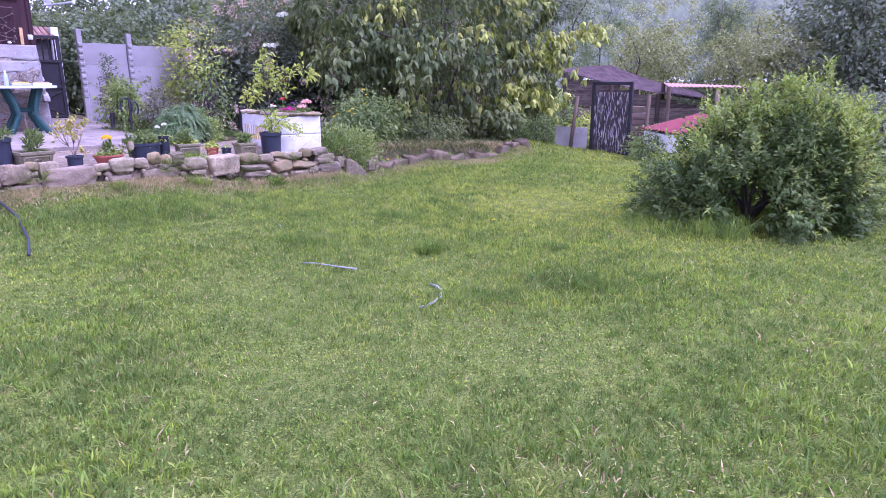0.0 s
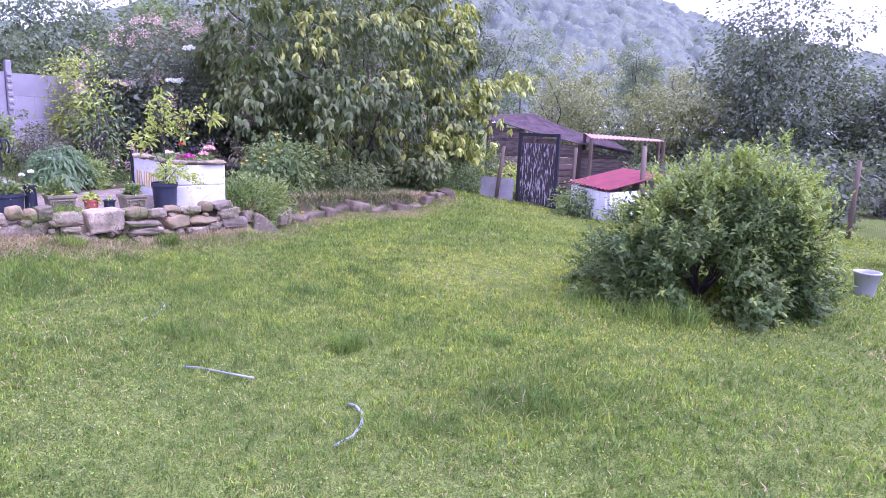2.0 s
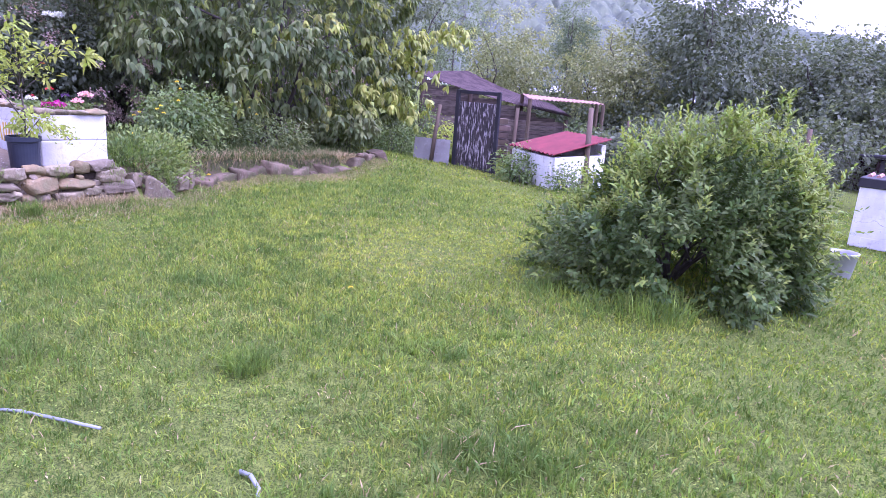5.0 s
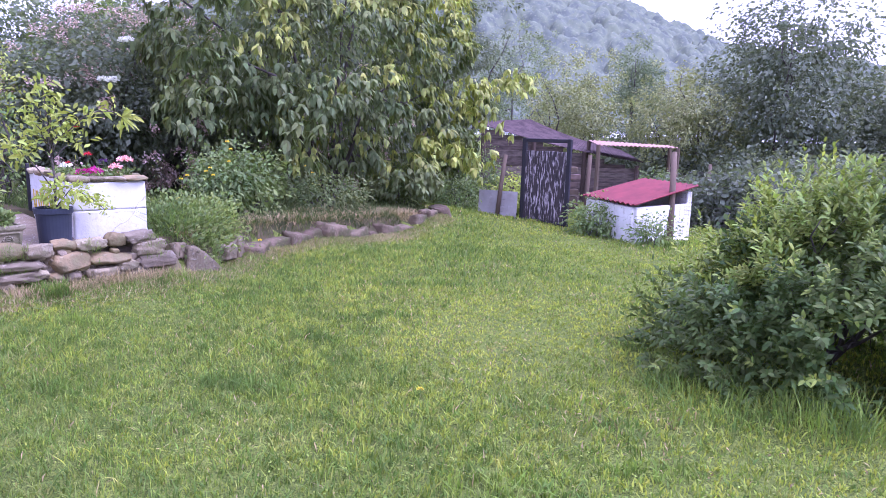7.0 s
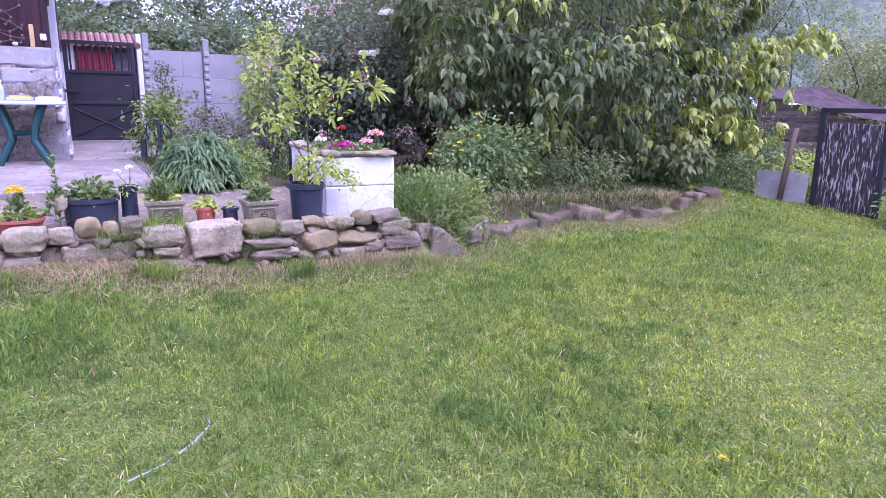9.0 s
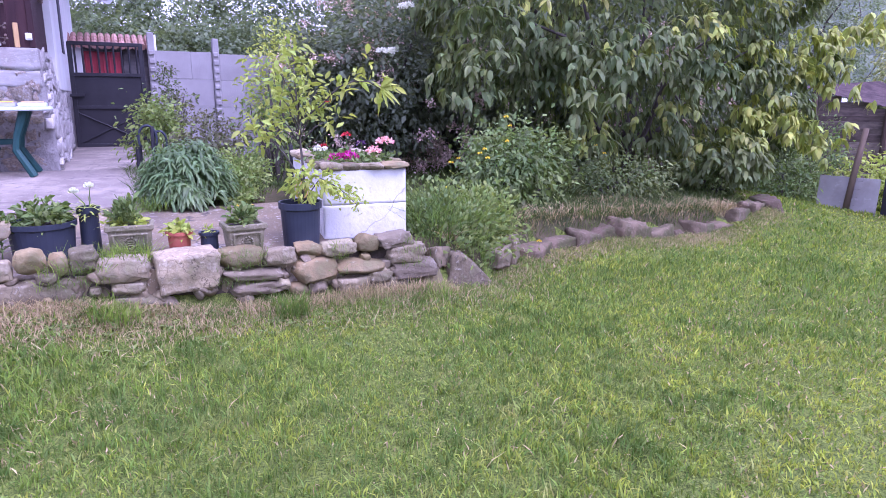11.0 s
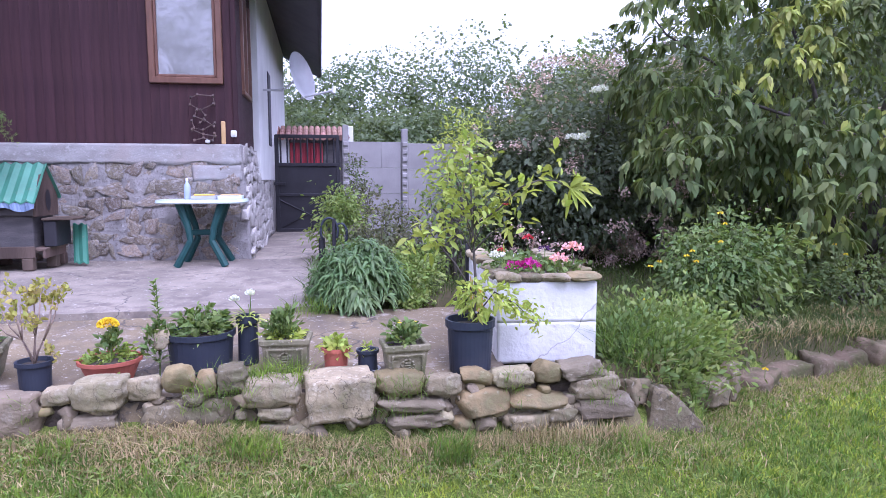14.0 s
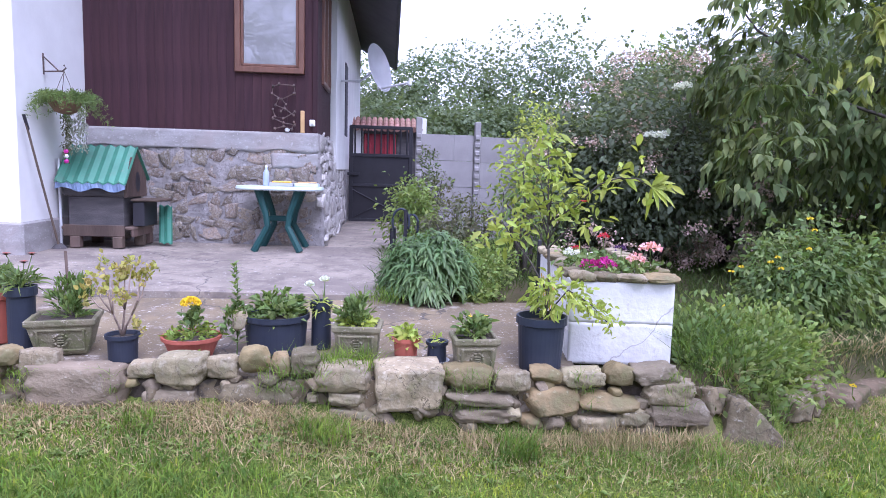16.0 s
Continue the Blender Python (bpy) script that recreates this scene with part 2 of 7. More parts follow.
M_oldwood = mat("weathered_wood", (0.165, 0.12, 0.095), (0.09, 0.066, 0.054), 4, 0.85, 0.5, 40, stretch=(1, 1, 0.25), per="object", vary=0.35, spec=0.15)
M_post = mat("brown_post_wood", (0.16, 0.12, 0.085), (0.095, 0.072, 0.052), 4, 0.85, 0.5, 40, stretch=(1, 1, 0.25), spec=0.1)
M_shedplank = mat("silvery_plank", (0.26, 0.205, 0.175), (0.125, 0.10, 0.088), 4, 0.85, 0.6, 40, stretch=(1, 1, 4), per="object", vary=0.45, spec=0.15)
M_sheet = worn(mat("grey_sheet", (0.36, 0.34, 0.325), (0.27, 0.255, 0.245), 3, 0.6, 0.1, 40, spec=0.2), spots=((2.5, 0.5, 0.7, (0.24, 0.215, 0.19)), (9, 0.58, 0.7, (0.42, 0.40, 0.39))))
M_shedroof = mat("purple_grey_roofing", (0.105, 0.076, 0.074), (0.06, 0.045, 0.045), 4, 0.95, 0.4, 40, spec=0.05)
M_wire = mat("rusted_wire", (0.10, 0.085, 0.08), (0.06, 0.05, 0.05), 8, 0.8)
M_maroon = mat("maroon_metal_roof", (0.20, 0.034, 0.038), (0.14, 0.024, 0.028), 3, 0.65, 0.1, 40, spec=0.25)
M_rust = mat("rusty_sheet", (0.42, 0.22, 0.17), (0.52, 0.34, 0.28), 3, 0.8, 0.3, 40)
M_dish = mat("dish_grey", (0.62, 0.62, 0.64), (0.50, 0.50, 0.52), 3, 0.5)
M_metal = mat("galvanised", (0.45, 0.45, 0.46), (0.33, 0.33, 0.34), 8, 0.45, metal=0.7)
M_iron = mat("rusty_iron", (0.12, 0.075, 0.06), (0.07, 0.05, 0.045), 12, 0.7, 0.3, 60)
M_bluepot = mat("dark_blue_plastic", (0.022, 0.027, 0.043), (0.033, 0.038, 0.054), 5, 0.5, 0.08, 40, spec=0.35)
M_terracotta = mat("terracotta_plastic", (0.38, 0.10, 0.065), (0.30, 0.085, 0.055), 5, 0.55, 0.1, 40)
M_mossy = worn(mat("mossy_cast_stone", (0.22, 0.19, 0.12), (0.13, 0.125, 0.065), 9, 0.9, 0.8, 50, fine=(0.33, 0.28, 0.21, 0.60)), spots=((7, 0.52, 0.66, (0.12, 0.13, 0.045)), (30, 0.60, 0.67, (0.36, 0.32, 0.26))))
M_pottedsoil = mat("potting_soil", (0.05, 0.04, 0.03), (0.08, 0.06, 0.045), 20, 1.0, 0.8, 60)
M_greenroof = worn(mat("green_corrugated", (0.045, 0.175, 0.115), (0.06, 0.225, 0.15), 4, 0.5, 0.1, 30), spots=((5, 0.52, 0.70, (0.075, 0.15, 0.105)), (14, 0.60, 0.72, (0.16, 0.19, 0.15))))
M_greenplastic = mat("green_plastic", (0.008, 0.045, 0.044), (0.013, 0.06, 0.057), 4, 0.5, spec=0.3)
M_tabletop = mat("pale_plastic", (0.62, 0.70, 0.70), (0.52, 0.62, 0.63), 4, 0.35)
M_darkboard = mat("dark_plank", (0.06, 0.055, 0.058), (0.10, 0.09, 0.09), 4, 0.8, 0.4, 40, stretch=(1, 1, 4))
M_tarp = mat("blue_tarp", (0.16, 0.22, 0.34), (0.11, 0.15, 0.24), 8, 0.5, 0.3, 30)
M_bark = mat("bark", (0.10, 0.085, 0.07), (0.06, 0.05, 0.042), 8, 0.9, 0.7, 40, stretch=(1, 1, 0.3))
M_hose = mat("pale_hose", (0.30, 0.315, 0.32), (0.235, 0.25, 0.26), 8, 0.4)
M_bucket = mat("grey_bucket", (0.42, 0.42, 0.46), (0.35, 0.35, 0.39), 5, 0.5)
M_yellow = mat("yellow_petal", (0.88, 0.70, 0.015), (0.82, 0.58, 0.01), 9, 0.6, per="island", vary=0.15, leaf=0.15)
M_pink = mat("pink_petal", (0.85, 0.30, 0.34), (0.88, 0.66, 0.64), 22, 0.6, per="island", vary=0.15, leaf=0.2)
M_magenta = mat("magenta_petal", (0.62, 0.05, 0.36), (0.50, 0.03, 0.30), 20, 0.6, per="island", vary=0.25, leaf=0.2)
M_red = mat("red_petal", (0.65, 0.03, 0.04), (0.50, 0.02, 0.04), 20, 0.6, per="island", vary=0.25, leaf=0.15)
M_purple = mat("purple_petal", (0.09, 0.03, 0.12), (0.06, 0.02, 0.08), 20, 0.6, per="island", vary=0.3)
M_whitepetal = mat("white_petal", (0.85, 0.85, 0.80), (0.75, 0.76, 0.70), 20, 0.6, per="island", vary=0.1, leaf=0.2)
M_blossom = mat("faded_blossom", (0.62, 0.475, 0.41), (0.46, 0.33, 0.275), 20, 0.8, per="island", vary=0.3, leaf=0.2)
M_yellowpaint = mat("yellow_paint", (0.72, 0.50, 0.06), (0.62, 0.40, 0.05), 8, 0.7)


def leaf_mat(name, c1, c2, vary=0.4, scale=1.2, spec=0.22, leaf=0.38):
    c1, c2 = ((r * 1.08, g, b * 1.12) for r, g, b in (c1, c2))
    return mat(name, c1, c2, scale, 0.5, per="island", vary=vary, leaf=leaf, spec=spec)


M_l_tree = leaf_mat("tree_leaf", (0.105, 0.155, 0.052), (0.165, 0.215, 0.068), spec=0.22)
M_l_lit_tip = leaf_mat("lit_young_tree_leaf", (0.36, 0.42, 0.085), (0.27, 0.33, 0.075), spec=0.3)
M_l_dark = leaf_mat("dark_leaf", (0.112, 0.152, 0.088), (0.155, 0.195, 0.106), 0.28, spec=0.15)
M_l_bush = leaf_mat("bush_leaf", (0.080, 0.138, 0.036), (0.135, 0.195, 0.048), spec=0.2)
M_l_bushbright = leaf_mat("bright_bush_leaf", (0.25, 0.335, 0.06), (0.18, 0.26, 0.05), spec=0.2)
M_l_light = leaf_mat("light_leaf", (0.30, 0.40, 0.075), (0.40, 0.48, 0.09), 0.3)
M_l_mid = leaf_mat("mid_leaf", (0.125, 0.20, 0.06), (0.19, 0.26, 0.075), spec=0.25)
M_l_peony = leaf_mat("glossy_long_leaf", (0.10, 0.185, 0.062), (0.155, 0.25, 0.08), 0.35, spec=0.6)
M_l_herb = leaf_mat("herb_leaf", (0.165, 0.245, 0.062), (0.235, 0.315, 0.078), spec=0.25)
M_l_rose = leaf_mat("rose_leaf", (0.10, 0.145, 0.065), (0.16, 0.14, 0.085))
M_l_far = leaf_mat("far_leaf", (0.135, 0.19, 0.095), (0.19, 0.245, 0.12), 0.3, 0.3, spec=0.15)
M_jadestem = mat("pale_succulent_stem", (0.36, 0.27, 0.22), (0.26, 0.19, 0.15), 20, 0.8)
M_l_jade = leaf_mat("jade_leaf", (0.32, 0.37, 0.085), (0.38, 0.33, 0.10), 0.3, 9)
M_l_yellow = leaf_mat("yellow_green_leaf", (0.28, 0.32, 0.125), (0.22, 0.265, 0.105), 0.3)
# Greyed green carries the haze; light and dark noise paints lit and shaded crowns.
M_l_hill = mat("hazy_hill_foliage", (0.15, 0.178, 0.115), (0.105, 0.126, 0.10), 0.22, 0.95, 0.4, 1.2, lo=0.40, hi=0.62, fine=(0.19, 0.21, 0.145, 0.56), spec=0.02)
M_glass = mat("curtained_glass", (0.24, 0.235, 0.24), (0.19, 0.185, 0.19), 2, 0.08, spec=0.9)
glass = M_glass.node_tree.nodes["Principled BSDF"].inputs
glass["Coat Weight"].default_value, glass["Coat IOR"].default_value, glass["Coat Roughness"].default_value = 1.0, 1.95, 0.02
M_straps = mat("white_plastic", (0.75, 0.75, 0.74), (0.68, 0.68, 0.68), 5, 0.4)
M_slat = mat("pale_wood_strip", (0.55, 0.36, 0.17), (0.45, 0.28, 0.12), 5, 0.6, 0.2, 40)
M_bottle = mat("clear_blue_plastic", (0.35, 0.42, 0.62), (0.42, 0.48, 0.66), 5, 0.15, spec=0.8)
M_basket = mat("coir_basket", (0.20, 0.12, 0.07), (0.14, 0.085, 0.05), 20, 0.9, 0.6, 60)
M_pale_trail = leaf_mat("pale_trailing_leaf", (0.42, 0.45, 0.40), (0.35, 0.40, 0.33), 0.2)

M_plaster = worn(mat("cracked_whitewash", (0.68, 0.67, 0.655), (0.60, 0.59, 0.575), 5, 0.9, 0.5, 30, fine=(0.58, 0.56, 0.54, 0.62)), 0.008, 1.4, (0.34, 0.32, 0.31), spots=((4, 0.58, 0.70, (0.58, 0.56, 0.56)), (16, 0.62, 0.72, (0.48, 0.44, 0.41))), distort=0.3)

# ---- building helpers ----
rng = np.random.default_rng(7)


def finish(name, bm, material, parent=None, label="", smooth=False):
    me = bpy.data.meshes.new(name)
    bmesh.ops.recalc_face_normals(bm, faces=bm.faces)
    bm.to_mesh(me)
    bm.free()
    if smooth:
        me.shade_smooth()
    me.materials.append(material)
    ob = new(name, me)
    if parent:
        ob.parent = parent
    if label:
        ob["label"] = label
    return ob


def part(name, bm, material, parent, label="", smooth=False):
    return finish(name, bm, material, parent, label, smooth)


def share(ob, name, m, parent):
    """Another piece on the same mesh."""
    o = new(name, ob.data)
    o.parent = parent
    o.matrix_basis = m
    return o


def thing(name, label, category, at=(0, 0, 0), rz=0.0, group="", kind=""):
    e = new(name)
    e.empty_display_size = 0.1
    e.matrix_basis = pose(*at, 0, 0, rz)
    return tagged(e, label, category, group, kind)


def box(c, s, bevel=0.004, bm=None, rot=None):
    own = bm is None
    bm = bm or bmesh.new()
    t = bmesh.new()
    bmesh.ops.create_cube(t, size=1)
    bmesh.ops.scale(t, vec=s, verts=t.verts)
    if bevel:
        bmesh.ops.bevel(t, geom=t.edges[:], offset=bevel, segments=1, affect="EDGES")
    if rot:
        bmesh.ops.rotate(t, cent=(0, 0, 0), matrix=Euler([radians(a) for a in rot]).to_matrix(), verts=t.verts)
    bmesh.ops.translate(t, vec=c, verts=t.verts)
    merge(bm, t)
    return bm


def merge(bm, t):
    me = bpy.data.meshes.new("tmp")
    t.to_mesh(me)
    t.free()
    bm.from_mesh(me)
    bpy.data.meshes.remove(me)


def tube(points, radii, seg=8, bm=None, cap=True):
    """A round bar along a line of points."""
    bm = bm or bmesh.new()
    pts = [Vector(p) for p in points]
    if not hasattr(radii, "__len__"):
        radii = [radii] * len(pts)
    rings, ref = [], None
    for i, p in enumerate(pts):
        d = (pts[min(i + 1, len(pts) - 1)] - pts[max(i - 1, 0)]).normalized()
        if ref is None or abs(ref.dot(d)) > 0.98:
            ref = Vector((0, 0, 1)) if abs(d.z) < 0.9 else Vector((1, 0, 0))
        a = d.cross(ref).normalized()
        b = d.cross(a)
        rings.append([bm.verts.new(p + radii[i] * (math.cos(k * math.tau / seg) * a + math.sin(k * math.tau / seg) * b)) for k in range(seg)])
    for r, q in zip(rings, rings[1:]):
        for k in range(seg):
            bm.faces.new((r[k], r[(k + 1) % seg], q[(k + 1) % seg], q[k]))
    if cap:
        bm.faces.new(rings[0][::-1])
        bm.faces.new(rings[-1])
    return bm


def lathe(profile, seg=28, bm=None, at=(0, 0, 0)):
    """Turned shape from (radius, height) pairs."""
    bm = bm or bmesh.new()
    rings = [[bm.verts.new((at[0] + r * math.cos(k * math.tau / seg), at[1] + r * math.sin(k * math.tau / seg), at[2] + z)) for k in range(seg)]
             for r, z in profile]
    for r, q in zip(rings, rings[1:]):
        for k in range(seg):
            bm.faces.new((r[k], r[(k + 1) % seg], q[(k + 1) % seg], q[k]))
    bm.faces.new(rings[0][::-1])
    bm.faces.new(rings[-1])
    return bm


def stone_bm(size, seed, blocky=0.0, rough=0.10, sub=0):
    """A worn stone of the given size about its own centre, with broken faces; blocky 0 round, 1 squared."""
    bm = bmesh.new()
    bmesh.ops.create_icosphere(bm, subdivisions=sub or (4 if max(size) > 0.18 else 3), radius=1)
    r = random.Random(seed)
    cuts = [(Vector((r.gauss(0, 1), r.gauss(0, 1), r.gauss(0, 1))).normalized(), r.uniform(0.66, 0.92)) for _ in range(int(5 + 7 * blocky))]
    off = Vector((seed * 3.17, seed * 1.31, seed * 7.7))
    for v in bm.verts:
        p = v.co.normalized()
        m = max(abs(p.x), abs(p.y), abs(p.z))
        q = p.lerp(p / m, 0.25 + 0.6 * blocky)
        f = 1 + rough * (noise.noise(p * 1.4 + off) * 1.3 + 0.5 * noise.noise(p * 3.3 + off) + 0.22 * noise.noise(p * 8 + off))
        q = q * f
        for n, d in cuts:
            over = q.dot(n) - d
            if over > 0:
                q = q - n * over * 0.85
        q = q * (1 + 0.05 * noise.noise(q * 5 + off) + 0.032 * noise.noise(q * 12 + off))
        v.co = Vector((q.x * size[0], q.y * size[1], q.z * size[2])) * 0.5 * (1 - 0.10 * blocky) * 1.06
    return bm


def block_bm(size, seed, jit=0.16, rough=0.05, cuts=3, soft=0.22):
    """A squarish broken stone: eight shifted corners, worn edges and a lumpy face."""
    r = random.Random(seed)
    corner = {(i, j, k): Vector((i + r.uniform(-jit, jit) * 2, j + r.uniform(-jit, jit), k + r.uniform(-jit, jit) * 2)) for i in (-1, 1) for j in (-1, 1) for k in (-1, 1)}
    off = Vector((seed * 2.7, seed * 1.9, seed * 5.3))
    bm = bmesh.new()
    bmesh.ops.create_cube(bm, size=2)
    bmesh.ops.subdivide_edges(bm, edges=bm.edges[:], cuts=cuts, use_grid_fill=True)
    for v in bm.verts:
        c = v.co
        q = Vector()
        for (i, j, k), p in corner.items():
            q += p * ((1 + i * c.x) * (1 + j * c.y) * (1 + k * c.z) / 8)
        q = q.lerp(c.normalized() * 1.12, soft)
        q = q * (1 + rough * (noise.noise(q * 1.6 + off) * 1.4 + noise.noise(q * 4 + off) * 0.8))
        v.co = Vector((q.x * size[0], q.y * size[1], q.z * size[2])) * 0.5
    return bm


def raw_mesh(name, verts, faces_tri, material, parent=None, quads=None, smooth=True):
    """One mesh from numpy arrays of vertices, triangles and quads."""
    me = bpy.data.meshes.new(name)
    nt, nq = len(faces_tri), 0 if quads is None else len(quads)
    me.vertices.add(len(verts))
    me.vertices.foreach_set("co", np.ascontiguousarray(verts, np.float32).ravel())
    loops = np.asarray(faces_tri, np.int32).ravel() if nq == 0 else np.concatenate([np.asarray(faces_tri, np.int32).ravel(), np.asarray(quads, np.int32).ravel()])
    me.loops.add(len(loops))
    me.loops.foreach_set("vertex_index", loops)
    me.polygons.add(nt + nq)
    starts = np.concatenate([np.arange(nt) * 3, nt * 3 + np.arange(nq) * 4]).astype(np.int32)
    me.polygons.foreach_set("loop_start", starts)
    me.update(calc_edges=True)
    if smooth:
        me.shade_smooth()
    me.materials.append(material)
    ob = new(name, me)
    if parent:
        ob.parent = parent
    return ob


def unit(v):
    return v / np.maximum(np.linalg.norm(v, axis=-1, keepdims=True), 1e-9)


def leaves(name, base, along, out, length, width, material, parent=None, droop=0.25, fold=0.18, simple=False, full=False):
    """Many leaves in one mesh: each grows from base along a way, faces out, and is folded at its midrib and droops at its tip."""
    n = len(base)
    along = unit(along)
    side = unit(np.cross(along, out))
    up = np.cross(side, along)
    L, W = np.broadcast_to(length, n)[:, None], np.broadcast_to(width, n)[:, None]
    dn = np.array([0, 0, -1.0]) * L * droop
    if simple:
        v = np.stack([base, base + along * L * 0.5 + side * W / 2 + dn * 0.25, base + along * L + dn, base + along * L * 0.5 - side * W / 2 + dn * 0.25], 1)
        t = (np.arange(n)[:, None, None] * 4 + np.array([[0, 1, 2], [0, 2, 3]])).reshape(-1, 3)
    elif not full:
        def at(f, w, d):
            return base + along * L * f + side * W * w + dn * d + up * W * fold * abs(w) * 2
        v = np.stack([base, at(0.3, 0.42, 0.12), at(0.66, 0.42, 0.45), at(1.0, 0, 1.0), at(0.66, -0.42, 0.45), at(0.3, -0.42, 0.12)], 1)
        t = (np.arange(n)[:, None, None] * 6 + np.array([[0, 1, 5], [1, 2, 4], [1, 4, 5], [2, 3, 4]])).reshape(-1, 3)
    else:
        def at(f, w, d):
            return base + along * L * f + side * W * w + dn * d + up * W * fold * abs(w) * 2
        v = np.stack([base, at(0.22, 0.36, 0.08), at(0.52, 0.5, 0.3), at(0.8, 0.28, 0.65), at(1.0, 0, 1.0), at(0.8, -0.28, 0.65), at(0.52, -0.5, 0.3), at(0.22, -0.36, 0.08), at(0.5, 0, 0.25)], 1)
        t = (np.arange(n)[:, None, None] * 9 + np.array([[k, (k + 1) % 8, 8] for k in range(8)])).reshape(-1, 3)
    return raw_mesh(name, v.reshape(-1, 3), t, material, parent, smooth=False)


def rand_dirs(n):
    return unit(rng.normal(size=(n, 3)))


def lumps(p, scale, seed):
    """Smooth values in about -1..1 for rows of points, from a few plane waves."""
    r = np.random.default_rng(seed)
    k = r.normal(size=(7, 3)) * scale
    ph = r.uniform(0, math.tau, 7)
    return np.sin(p @ k.T + ph).sum(1) / 3.2


def crown_points(n, centre, radii, seed, shell=0.35, rough=0.22, scale=1.6, low=-1.0, gap=-0.7):
    """Places in the outer part of a lumpy crown, with their outward ways, and holes where the lumps are lowest."""
    d = rand_dirs(int(n * 1.9))
    d = d[d[:, 2] > low]
    f = lumps(d, scale * 1.6, seed) * rough + lumps(d, scale * 4, seed + 1) * rough * 0.5
    keep = lumps(d, scale * 3.1, seed + 2) > gap
    d, f = d[keep][:n], f[keep][:n]
    r = (1 + f) * (1 - shell * rng.random(len(d)) ** 1.5)
    return np.array(centre) + d * r[:, None] * np.array(radii), unit(d / np.array(radii))


def clump_points(n, each, centre, radii, seed, size, rough=0.3, low=-1.0, lobes=18):
    """Places on small leafy clumps that sit on a dozen rounded boughs and together make a crown, with their outward ways."""
    lc, lw = crown_points(lobes, centre, np.array(radii) * 0.68, seed, 0.7, rough, low=low, gap=-2)
    k, per = len(lc), max(1, n // len(lc))
    lr = np.repeat(rng.uniform(0.32, 0.54, k), per)
    d = rand_dirs(k * per)
    c = np.repeat(lc, per, 0) + d * (lr * rng.uniform(0.72, 1.08, k * per))[:, None] * np.array(radii)
    w = unit(d + np.repeat(lw, per, 0) * 0.5)
    s = np.repeat(size * rng.uniform(0.5, 1.3, len(c)), each)
    e = rand_dirs(len(c) * each)
    p = np.repeat(c, each, 0) + e * (s * rng.uniform(0.4, 1.0, len(e)) ** 0.5)[:, None] * np.array([1, 1, 0.72])
    return p, unit(e * 0.7 + np.repeat(w, each, 0) * 0.7), c, w


def shoots(name, pts, dirs, per, reach, length, width, material, parent, droop=0.12):
    """Straight young shoots with pairs of narrow leaves along each."""
    n = len(pts) * per
    f = np.tile(np.linspace(0.15, 1.0, per), len(pts))
    d = np.repeat(unit(dirs), per, 0)
    r = rand_dirs(n)
    s = unit(r - d * (r * d).sum(1)[:, None])
    base = np.repeat(pts, per, 0) + d * (f * np.repeat(np.broadcast_to(reach, len(pts)), per))[:, None]
    L = length * rng.uniform(0.7, 1.2, n) * (1.1 - 0.35 * f)
    return leaves(name, base, d * (0.35 + 0.5 * f)[:, None] + s * 0.8, d * 0.8 + np.array([0, 0, 0.5]) - s * 0.2, L, L * width, material, parent, droop)


def foliage(name, pts, out, per, length, width, material, parent, spread=0.1, droop=0.25, simple=False, upward=0.2, jit=0.6, full=False):
    """A sprig of several leaves at each place."""
    n = len(pts) * per
    base = np.repeat(pts, per, 0) + rng.normal(size=(n, 3)) * spread
    o = np.repeat(out, per, 0)
    along = o * 0.6 + rand_dirs(n) * jit + np.array([0, 0, upward])
    face = o + rand_dirs(n) * 0.7 + np.array([0, 0, 0.5])
    L = length * rng.uniform(0.6, 1.25, n)
    return leaves(name, base, along, face, L, L * width, material, parent, droop, simple=simple, full=full)


def branches(name, material, parent, start, tips, r0, bend=0.15, seg=5):
    """Limbs from one foot to each tip, tapering and a little crooked, with side twigs."""
    bm = bmesh.new()
    for tip in tips:
        s, e = Vector(start), Vector(tip)
        length = (e - s).length
        pts, rad = [], []
        for i in range(7):
            f = i / 6
            w = Vector((rng.normal(), rng.normal(), rng.normal() * 0.5)) * bend * length * 0.2 * (f * (1 - f) * 4)
            pts.append(s.lerp(e, f) + w + Vector((0, 0, length * 0.12 * math.sin(f * math.pi))))
            rad.append(r0 * (1 - 0.85 * f))
        tube(pts, rad, seg, bm)
        for _ in range(3):
            k = rng.integers(2, 6)
            d = Vector(rand_dirs(1)[0]) * length * 0.22
            tube([pts[k], pts[k] + d * 0.5 + Vector((0, 0, 0.02)), pts[k] + d], [rad[k] * 0.6, rad[k] * 0.4, rad[k] * 0.15], 5, bm)
    return part(name, bm, material, parent, smooth=True)


